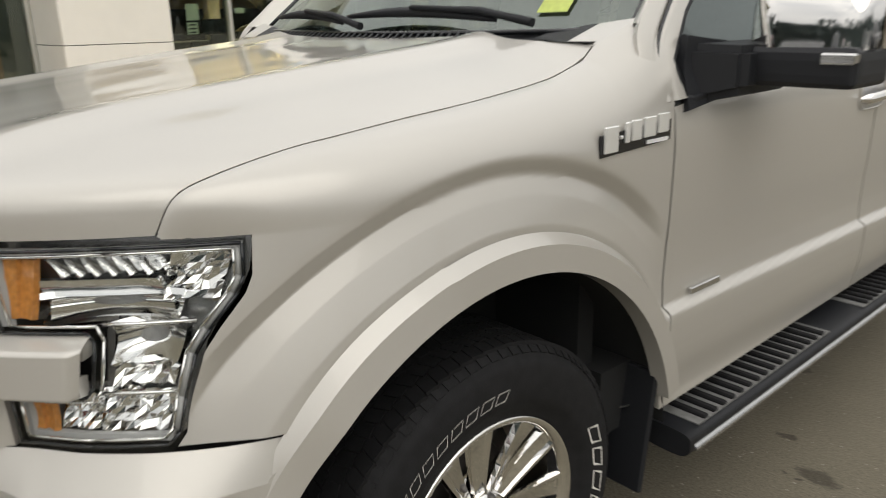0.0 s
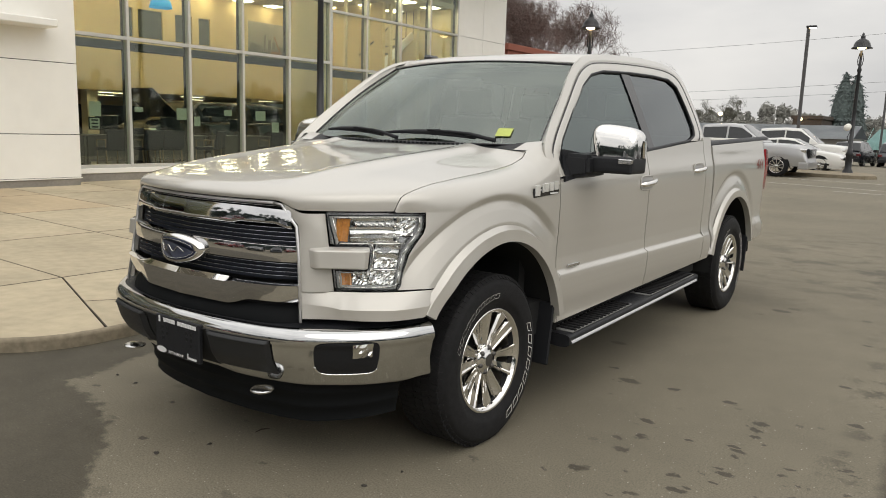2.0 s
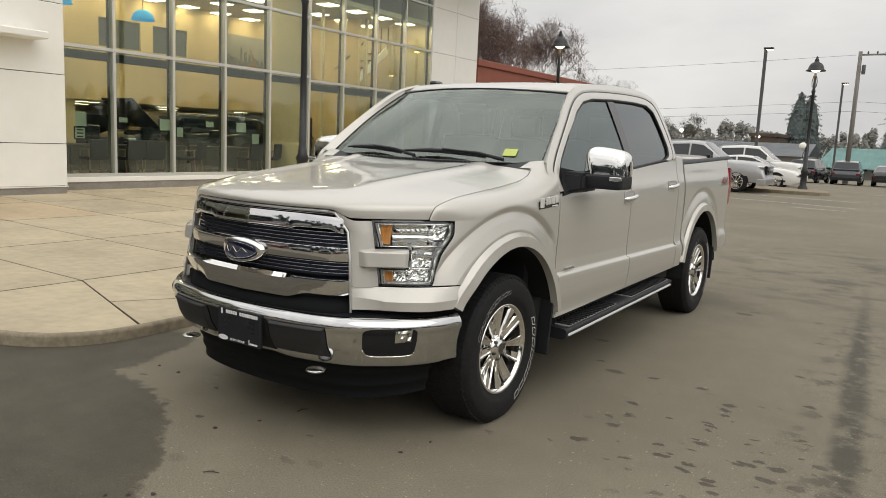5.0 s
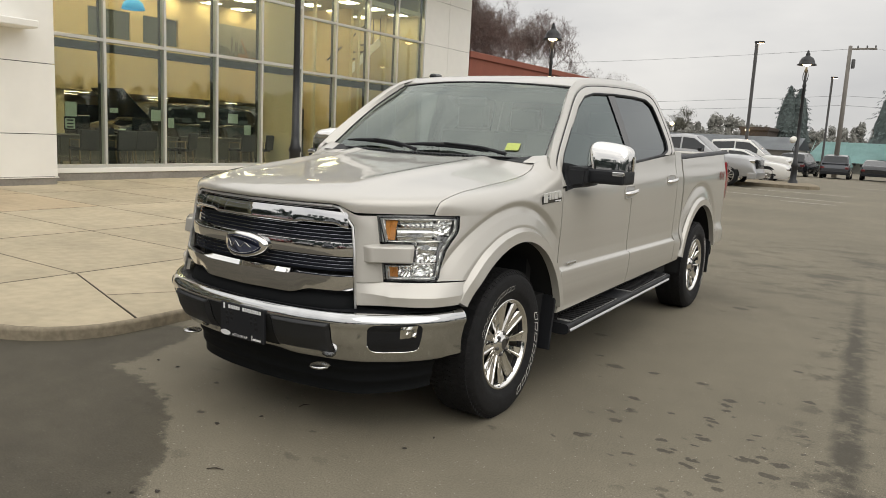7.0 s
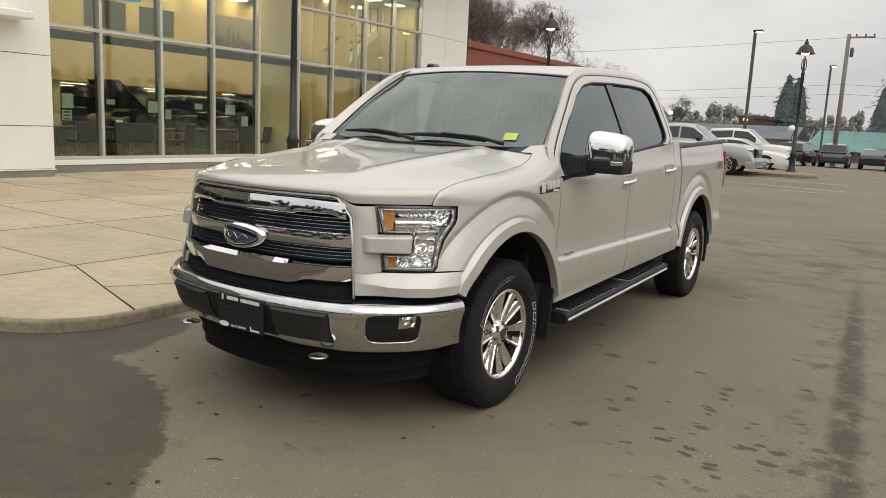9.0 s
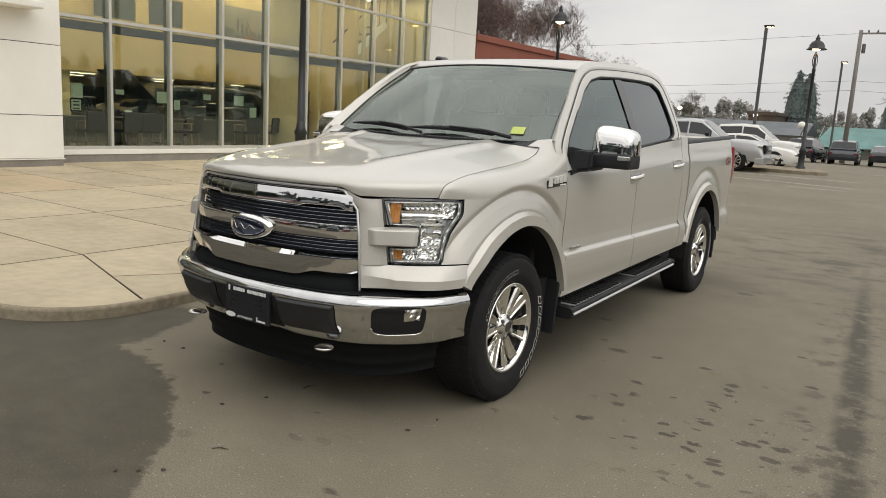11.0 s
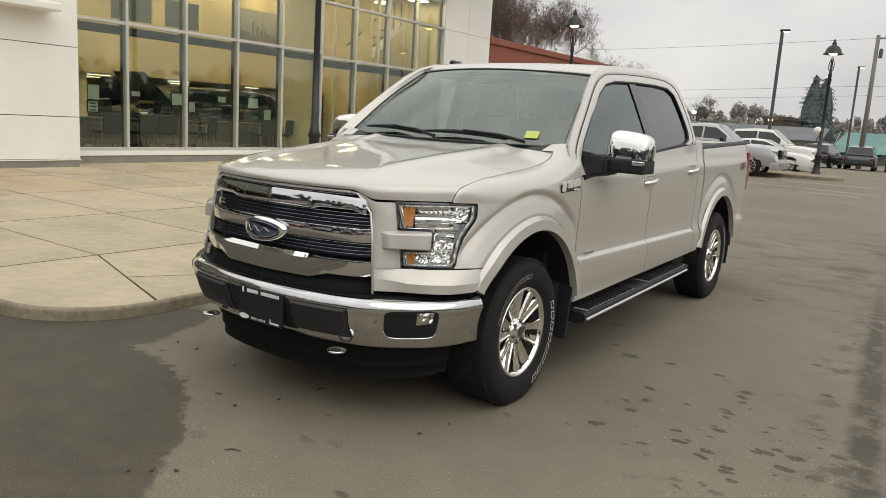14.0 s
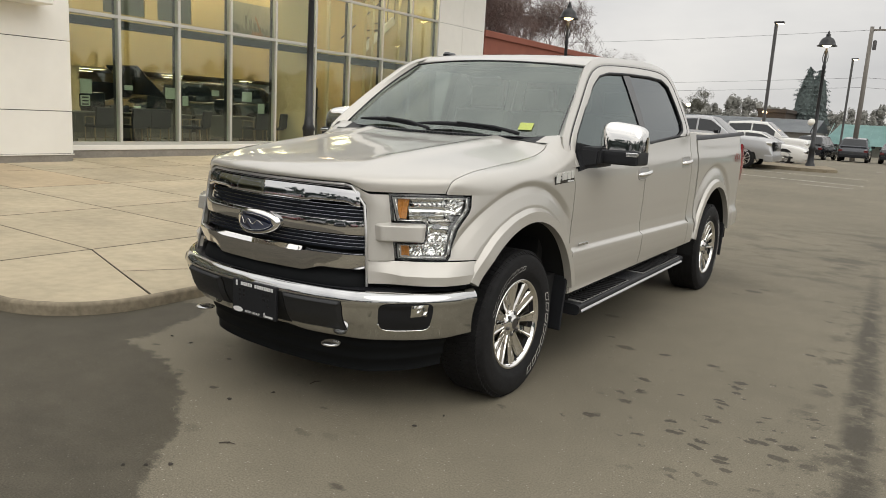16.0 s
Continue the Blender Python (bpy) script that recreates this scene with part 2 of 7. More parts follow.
    seam = math_node("MAXIMUM", seam, math_node("MULTIPLY", fringe, 0.8))
    stains = math_node("MAXIMUM", math_node("MAXIMUM", drips, few), math_node("MAXIMUM", seam, math_node("MULTIPLY", far, 0.75)))
    base = blend(noise_at(0.35, 4.0, 0.6), (0.148, 0.132, 0.097), (0.184, 0.164, 0.121))
    base = blend(noise_at(3.2, 6.0, 0.65), base, blend(1.0, base, (1.12, 1.12, 1.12), "MULTIPLY"))
    base = blend(noise_at(120, 4.0, 0.75, None, 0.34, 0.66), blend(1.0, base, (0.60, 0.60, 0.60), "MULTIPLY"), blend(1.0, base, (1.38, 1.37, 1.34), "MULTIPLY"))
    vor = N.new("ShaderNodeTexVoronoi")
    vor.inputs["Scale"].default_value = 62.0
    L.new(co.outputs["Object"], vor.inputs[0])
    vsep = N.new("ShaderNodeSeparateColor")
    L.new(vor.outputs["Color"], vsep.inputs[0])
    chip = math_node("MULTIPLY", math_node("LESS_THAN", vor.outputs["Distance"], 0.20), math_node("GREATER_THAN", vsep.outputs[0], 0.90))
    base = blend(math_node("MULTIPLY", chip, 0.75), base, (0.50, 0.46, 0.39))
    mottle = noise_at(3.4, 6.0, 0.7, None, 0.35, 0.62, (0.80, 1.0))
    wet = math_node("MAXIMUM", math_node("MULTIPLY", damp, mottle), stains)
    base = blend(wet, base, blend(1.0, base, (0.35, 0.34, 0.32), "MULTIPLY"))
    L.new(base, b.inputs["Base Color"])
    L.new(math_node("SUBTRACT", 0.88, math_node("MULTIPLY", wet, 0.12)), b.inputs["Roughness"])
    b.inputs["Specular IOR Level"].default_value = 0.5
    bn = N.new("ShaderNodeTexNoise")
    bn.inputs["Scale"].default_value, bn.inputs["Detail"].default_value = 210.0, 3.0
    L.new(co.outputs["Object"], bn.inputs[0])
    bp = N.new("ShaderNodeBump")
    bp.inputs["Strength"].default_value, bp.inputs["Distance"].default_value = 0.35, 0.004
    L.new(bn.outputs[0], bp.inputs["Height"])
    L.new(bp.outputs[0], b.inputs["Normal"])
    return m


ASPHALT = asphalt_material()
CONCRETE = material("pavement_concrete", (0.465, 0.398, 0.280), 0.85, vary=0.14, grain=0.09, scale=9, bump=0.12, bump_scale=220, spec=0.3)
CONCRETE_WARM = material("stained_concrete", (0.48, 0.385, 0.255), 0.85, vary=0.10, grain=0.07, scale=9, bump=0.12, bump_scale=220, spec=0.3)
KERB = material("kerb_concrete", (0.245, 0.208, 0.148), 0.9, vary=0.2, grain=0.2, scale=22, bump=0.3, bump_scale=120, spec=0.3)


def vary_by_piece(m, low, high):
    """Lets every piece of this material differ a little in tone."""
    tree = m.node_tree
    b = next(n for n in tree.nodes if n.type == "BSDF_PRINCIPLED")
    src = b.inputs["Base Color"].links[0].from_socket
    info = tree.nodes.new("ShaderNodeObjectInfo")
    r = tree.nodes.new("ShaderNodeMapRange")
    r.inputs["To Min"].default_value, r.inputs["To Max"].default_value = low, high
    tree.links.new(info.outputs["Random"], r.inputs["Value"])
    x = tree.nodes.new("ShaderNodeMix")
    x.data_type, x.blend_type = "RGBA", "MULTIPLY"
    x.inputs[0].default_value = 1.0
    tree.links.new(src, x.inputs[6])
    tree.links.new(r.outputs[0], x.inputs[7])
    tree.links.new(x.outputs[2], b.inputs["Base Color"])


vary_by_piece(CONCRETE, 0.86, 1.08)
vary_by_piece(CONCRETE_WARM, 0.92, 1.06)
JOINT = material("joint_dirt", (0.085, 0.072, 0.052), 0.95, grain=0.3, scale=30)
PANEL = material("white_metal_panel", (0.88, 0.86, 0.80), 0.45, vary=0.02, grain=0.015, scale=4)
PLINTH = material("plinth_concrete", (0.27, 0.25, 0.22), 0.9, vary=0.1, grain=0.1, scale=20)
MULLION = material("aluminium_mullion", (0.60, 0.60, 0.56), 0.4, 0.5)
MULLION_DARK = material("dark_gasket", (0.03, 0.032, 0.03), 0.6)
BEIGE = material("beige_wall", (0.63, 0.485, 0.25), 0.85, vary=0.06, grain=0.03, scale=3)
CREAM = material("cream_wall", (0.66, 0.56, 0.36), 0.85, vary=0.05, grain=0.02, scale=3)
TILE = material("showroom_floor", (0.055, 0.05, 0.042), 0.3, vary=0.1, grain=0.05, scale=6)
CEIL = material("showroom_ceiling", (0.60, 0.53, 0.38), 0.9, grain=0.03, scale=8)
LIGHT = material("ceiling_panel_light", (0.9, 0.85, 0.7), 0.5, emit=(1.0, 0.84, 0.58), strength=15.0)
TUBE_LIGHT = material("dim_tube_light", (0.9, 0.85, 0.7), 0.5, emit=(1.0, 0.80, 0.50), strength=5.0)
LAMP_GLOW = material("lamp_glow", (0.9, 0.8, 0.6), 0.5, emit=(1.0, 0.72, 0.38), strength=9.0)
POST = material("black_lamp_post", (0.012, 0.013, 0.015), 0.4, grain=0.2, scale=20)
STEEL = material("galvanised_pole", (0.085, 0.085, 0.086), 0.6, vary=0.1, grain=0.1, scale=6)
WOOD_POLE = material("weathered_pole", (0.21, 0.195, 0.175), 0.9, vary=0.2, grain=0.2, scale=10, stretch=(1, 1, 0.1))
BRICK = material("red_brown_cladding", (0.26, 0.085, 0.055), 0.8, vary=0.08, grain=0.06, scale=10)
TEAL = material("teal_roof_metal", (0.31, 0.51, 0.49), 0.6, vary=0.12, grain=0.05, scale=5)
GREY_ROOF = material("grey_roof", (0.31, 0.33, 0.345), 0.8, vary=0.1, grain=0.05, scale=5)
SHED = material("grey_shed_wall", (0.22, 0.21, 0.19), 0.9, vary=0.1, grain=0.05, scale=4)
CAR_WHITE = material("white_car_paint", (0.74, 0.73, 0.70), 0.3, coat=0.8, grain=0.02, scale=50)
CAR_SILVER = material("silver_car_paint", (0.45, 0.45, 0.46), 0.3, 0.5, coat=0.8, grain=0.03, scale=50)
CAR_BLACK = material("black_car_paint", (0.012, 0.013, 0.016), 0.18, coat=0.8, grain=0.1, scale=20)
CAR_GREY = material("grey_car_paint", (0.06, 0.065, 0.075), 0.25, 0.3, coat=0.8, grain=0.05, scale=50)
CAR_GLASS = material("dark_car_glass", (0.012, 0.015, 0.018), 0.05, coat=0.5)
CONIFER = material("conifer_foliage", (0.09, 0.112, 0.108), 0.9, grain=0.4, scale=3)
LEAF = material("dull_foliage", (0.12, 0.115, 0.088), 0.9, grain=0.4, scale=2)
# far foliage, with the haze of distance mixed into its colour
HAZED_WOOD = material("hazed_woods", (0.225, 0.222, 0.20), 0.95, vary=0.3, grain=0.3, scale=1.0)
BARK = material("grey_bark", (0.075, 0.060, 0.050), 0.95, grain=0.25, scale=12)
TWIG = material("brown_twigs", (0.16, 0.122, 0.108), 0.95, grain=0.25, scale=5)
LINE = material("worn_road_paint", (0.45, 0.44, 0.40), 0.8, vary=0.2, grain=0.35, scale=20)
DARK_WALL = material("dark_brown_wall", (0.045, 0.038, 0.03), 0.8, grain=0.15, scale=6)
CAR_RED = material("dark_red_car_paint", (0.14, 0.012, 0.015), 0.25, coat=0.8, grain=0.05, scale=50)
CHAIR = material("dark_blue_chair", (0.010, 0.013, 0.022), 0.7, grain=0.2, scale=40)
DESK = material("desk_laminate", (0.085, 0.08, 0.07), 0.5, grain=0.08, scale=20)
PAPER = material("pale_green_notice", (0.36, 0.40, 0.34), 0.7, grain=0.05, scale=40)
WINDOW_SLATE = material("slate_inner_window", (0.085, 0.095, 0.095), 0.4, grain=0.1, scale=3)
BROWN_WOOD = material("brown_desk_wood", (0.21, 0.115, 0.06), 0.5, vary=0.1, grain=0.15, scale=14, stretch=(1, 0.15, 1))
PALE_WOOD = material("pale_chair_wood", (0.22, 0.16, 0.10), 0.6, grain=0.1, scale=20, stretch=(1, 1, 0.2))
MURAL_GREY = material("printed_sky_grey", (0.30, 0.28, 0.22), 0.7, vary=0.15, grain=0.08, scale=3)
MURAL_DARK = material("printed_dark_scrub", (0.15, 0.14, 0.115), 0.7, vary=0.3, grain=0.3, scale=8)
MURAL_RUST = material("printed_rust", (0.30, 0.16, 0.085), 0.7, vary=0.2, grain=0.2, scale=12)
PENDANT = material("blue_pendant_shade", (0.02, 0.30, 0.55), 0.4, emit=(0.05, 0.45, 0.9), strength=0.6)


# ---- mesh helpers ----
def part(name, bm, mat, parent=None, label=""):
    """Links bm as one mesh object, under parent if given."""
    me = bpy.data.meshes.new(name)
    bm.to_mesh(me)
    bm.free()
    ob = new(name, me)
    for x in (mat if isinstance(mat, (list, tuple)) else [mat]):
        me.materials.append(x)
    if parent:
        ob.parent = parent
    if label:
        ob["label"] = label
    return ob


def thing(name, label, category, m=None, group=""):
    ob = new(name)
    ob.empty_display_size = 0.2
    if m is not None:
        ob.matrix_basis = m
    return tagged(ob, label, category, group)


def box(bm, x0, y0, z0, x1, y1, z1, bevel=0.0, m=None, seg=1):
    """Adds a box, bevelled if asked, turned by m."""
    vs = [bm.verts.new((x, y, z)) for x in (x0, x1) for y in (y0, y1) for z in (z0, z1)]
    fs = [bm.faces.new([vs[i] for i in f]) for f in ((0, 1, 3, 2), (4, 6, 7, 5), (0, 4, 5, 1), (2, 3, 7, 6), (0, 2, 6, 4), (1, 5, 7, 3))]
    if bevel:
        es = list({e for f in fs for e in f.edges})
        r = bmesh.ops.bevel(bm, geom=es, offset=bevel, segments=seg, affect="EDGES", profile=0.7)
        vs = list({v for v in vs if v.is_valid} | {v for f in r["faces"] for v in f.verts})
    if m is not None:
        for v in vs:
            v.co = m @ v.co
    return vs


def boxed(name, dims, mat, parent=None, bevel=0.0, m=None, label="", seg=1):
    bm = bmesh.new()
    box(bm, *dims, bevel, m, seg)
    return part(name, bm, mat, parent, label)


def lathe(bm, prof, n=24, m=None, cap=True):
    """Turns (radius, height) pairs round z."""
    rings = []
    for r, z in prof:
        rings.append([bm.verts.new((r * math.cos(2 * math.pi * i / n), r * math.sin(2 * math.pi * i / n), z)) for i in range(n)])
    for a, b in zip(rings, rings[1:]):
        for i in range(n):
            f = bm.faces.new((a[i], a[(i + 1) % n], b[(i + 1) % n], b[i]))
            f.smooth = True
    if cap:
        for ring in (rings[0], rings[-1]):
            try:
                bm.faces.new(ring)
            except ValueError:
                pass
    if m is not None:
        for ring in rings:
            for v in ring:
                v.co = m @ v.co
    return rings


def tube(bm, pts, r, n=8, smooth=True):
    """A tube along pts; r is one radius or one for each point."""
    pts = [Vector(p) for p in pts]
    rs = r if isinstance(r, (list, tuple)) else [r] * len(pts)
    rings = []
    for i, p in enumerate(pts):
        d = (pts[min(i + 1, len(pts) - 1)] - pts[max(i - 1, 0)]).normalized()
        a = d.orthogonal().normalized() if not rings else (last - d * last.dot(d)).normalized()
        last = a
        b = d.cross(a)
        rings.append([bm.verts.new(p + rs[i] * (a * math.cos(2 * math.pi * k / n) + b * math.sin(2 * math.pi * k / n))) for k in range(n)])
    for p, q in zip(rings, rings[1:]):
        for k in range(n):
            f = bm.faces.new((p[k], p[(k + 1) % n], q[(k + 1) % n], q[k]))
            f.smooth = smooth
    bm.faces.new(rings[0][::-1])
    bm.faces.new(rings[-1])


def sheet(bm, fn, nu, nv, out=None, flange=0.0, smooth=True):
    """A grid of fn(a, b), a and b from 0 to 1; faces turn away from out; flange folds the border inwards."""
    vs = [[bm.verts.new(fn(i / nu, j / nv)) for j in range(nv + 1)] for i in range(nu + 1)]
    fs = []
    for i in range(nu):
        for j in range(nv):
            f = bm.faces.new((vs[i][j], vs[i + 1][j], vs[i + 1][j + 1], vs[i][j + 1]))
            f.smooth = smooth
            fs.append(f)
    for f in fs:
        f.normal_update()
    o = Vector(out if out is not None else (0, 2, 0.85))
    if sum(f.normal.dot(f.calc_center_median() - o) for f in fs) < 0:
        bmesh.ops.reverse_faces(bm, faces=fs)
    if flange:
        for f in fs:
            f.normal_update()
        ring = [vs[i][0] for i in range(nu + 1)] + [vs[nu][j] for j in range(1, nv + 1)] + [vs[i][nv] for i in range(nu - 1, -1, -1)] + [vs[0][j] for j in range(nv - 1, 0, -1)]
        inner = []
        for v in ring:
            n = Vector((0, 0, 0))
            for f in v.link_faces:
                n += f.normal
            inner.append(bm.verts.new(v.co - n.normalized() * flange))
        k = len(ring)
        for i in range(k):
            try:
                f = bm.faces.new((ring[i], inner[i], inner[(i + 1) % k], ring[(i + 1) % k]))
            except ValueError:
                continue
            f.smooth = False
            e = bm.edges.get((ring[i], ring[(i + 1) % k]))
            if e:
                e.smooth = False
    return vs


def lerp_table(table, k):
    """Linear reading of a table of (key, value...) rows."""
    if k <= table[0][0]:
        return table[0][1:]
    for a, b in zip(table, table[1:]):
        if k <= b[0]:
            f = (k - a[0]) / (b[0] - a[0])
            return tuple(p + (q - p) * f for p, q in zip(a[1:], b[1:]))
    return table[-1][1:]


def smooth_table(table, k):
    """Catmull-Rom reading of a table of (key, value...) rows."""
    n = len(table)
    if k <= table[0][0]:
        return table[0][1:]
    if k >= table[-1][0]:
        return table[-1][1:]
    for i in range(n - 1):
        a, b = table[i], table[i + 1]
        if k <= b[0]:
            h = b[0] - a[0]
            t = (k - a[0]) / h
            res = []
            for c in range(1, len(a)):
                m0 = (b[c] - table[i - 1][c]) / (b[0] - table[i - 1][0]) if i else (b[c] - a[c]) / h
                m1 = (table[i + 2][c] - a[c]) / (table[i + 2][0] - a[0]) if i + 2 < n else (b[c] - a[c]) / h
                res.append((2 * t**3 - 3 * t**2 + 1) * a[c] + (t**3 - 2 * t**2 + t) * h * m0 + (3 * t**2 - 2 * t**3) * b[c] + (t**3 - t**2) * h * m1)
            return tuple(res)


def step(a, b, x):
    t = min(1.0, max(0.0, (x - a) / (b - a)))
    return t * t * (3 - 2 * t)


# ---- the ground ----
def build_ground():
    bm = bmesh.new()
    r = 1500
    rows = [[bm.verts.new((x, y, z)) for x in (-r, r)] for y, z in ((-r, 0), (35, 0), (80, -0.72), (r, -0.72))]
    for a, b in zip(rows, rows[1:]):
        bm.faces.new((a[0], a[1], b[1], b[0]))
    tagged(part("ground", bm, ASPHALT), "worn grey asphalt lot with damp patches", "ground", kind="structure")


KX, KY, KR = -1.87, -1.10, 0.75  # the kerb's two lines and its corner radius


def walk_z(x):
    return 0.085 + 0.005 * max(0.0, KX - x)


def kerb_line():
    pts = [(-30.0, KY), (-20.0, KY), (-12.0, KY), (-8.0, KY), (-5.0, KY), (-3.5, KY)]
    for i in range(11):
        a = radians(-90 + 9 * i)
        pts.append((KX - KR + KR * math.cos(a), KY + KR + KR * math.sin(a)))
    pts += [(KX, y) for y in (0.5, 1.5, 3.0, 6.0, 10.0, 15.8)]
    return pts


def build_pavement():
    line = kerb_line()
    bm = bmesh.new()
    # section of the kerb: foot, battered face, rounded nose, top
    sec = [(0.0, -0.02), (0.008, 0.062), (0.014, 0.078), (0.030, 0.0865), (0.045, 0.0865), (0.05, -0.02)]
    rows = []
    for i, (x, y) in enumerate(line):
        a, b = line[max(i - 1, 0)], line[min(i + 1, len(line) - 1)]
        d = Vector((b[0] - a[0], b[1] - a[1])).normalized()
        n = Vector((-d.y, d.x))
        rows.append([bm.verts.new((x + n.x * o, y + n.y * o, z + 0.005 * max(0, KX - x))) for o, z in sec])
    for p, q in zip(rows, rows[1:]):
        for k in range(len(sec) - 1):
            f = bm.faces.new((p[k], q[k], q[k + 1], p[k + 1]))
            f.smooth = k in (1, 2)
    kerb = tagged(part("kerb", bm, KERB), "low weathered concrete kerb with a rounded corner", "kerb", kind="structure")
    # bed under the slabs
    bm = bmesh.new()
    pts = [(-30, KY + 0.04), (KX - 0.75, KY + 0.04), (KX - 0.25, KY + 0.25), (KX - 0.04, KY + 0.75), (KX - 0.04, 15.8), (-30, 15.8)]
    bm.faces.new([bm.verts.new((x, y, 0.085 + 0.005 * (KX - x) - 0.022)) for x, y in pts])
    bed = tagged(part("pavement", bm, JOINT), "pale concrete pavement of large slabs with dark joints", "pavement", kind="structure")
    return kerb, bed


def slab(bed, pts, mat):
    """A pavement slab with a chamfered edge; pts run round its outline."""
    bm = bmesh.new()
    c = Vector((sum(p[0] for p in pts) / len(pts), sum(p[1] for p in pts) / len(pts)))
    def ring(inset, dz):
        res = []
        for x, y in pts:
            d = (c - Vector((x, y)))
            q = Vector((x, y)) + d.normalized() * inset
            res.append(bm.verts.new((q.x, q.y, walk_z(q.x) + dz)))
        return res
    low, mid, top = ring(0.007, -0.03), ring(0.007, -0.004), ring(0.014, 0.001)
    n = len(pts)
    for a, b in ((low, mid), (mid, top)):
        for i in range(n):
            bm.faces.new((a[i], a[(i + 1) % n], b[(i + 1) % n], b[i])).material_index = 1
    bm.faces.new(top)
    bmesh.ops.recalc_face_normals(bm, faces=bm.faces[:])
    return part("slab", bm, (mat, JOINT), bed)


def build_slabs(bed):
    xs = [KX - 0.032, -3.63, -5.86, -8.08, -10.3, -12.3]
    ys = [KY + 0.032, 0.27, 1.80, 3.35, 4.90, 6.45, 8.0, 9.55, 11.1, 12.65, 14.2, 15.8]
    for i in range(len(xs) - 1):
        x1, x0 = xs[i], xs[i + 1]
        for j in range(len(ys) - 1):
            y0, y1 = ys[j], ys[j + 1]
            warm = (i == 3 and j == 2) or (i == 4 and j in (1, 2))
            mat = CONCRETE_WARM if warm else CONCRETE
            if i == 0 and j == 0:
                # the corner piece, cut by the diagonal joint
                arc = [(KX - KR + (KR - 0.032) * math.cos(radians(a)), KY + KR + (KR - 0.032) * math.sin(radians(a))) for a in range(-90, 1, 15)]
                mid, end = (-2.70, -0.04), (x1, -0.30)
                slab(bed, [(x0, y0), *arc, end, (x0, y1)], mat)
                slab(bed, [mid, end, (x1, 1.35)], mat)
                slab(bed, [(x0, y1), mid, (x1, 1.35), (x1, ys[2]), (x0, ys[2])], mat)
                continue
            if i == 0 and j == 1:
                continue
            slab(bed, [(x0, y0), (x1, y0), (x1, y1), (x0, y1)], mat)
    for k in range(3):
        slab(bed, [(-14.6 - 2.2 * k, KY + 0.032), (-12.4 - 2.2 * k, KY + 0.032), (-12.4 - 2.2 * k, 0.27), (-14.6 - 2.2 * k, 0.27)], CONCRETE)


# ---- the dealership building ----
GL, GR = -12.3, -13.4   # the two glass planes
Z0, Z1, Z2, Z3, ZT = 0.44, 3.10, 4.70, 6.3, 7.6
PILLAR = -11.6


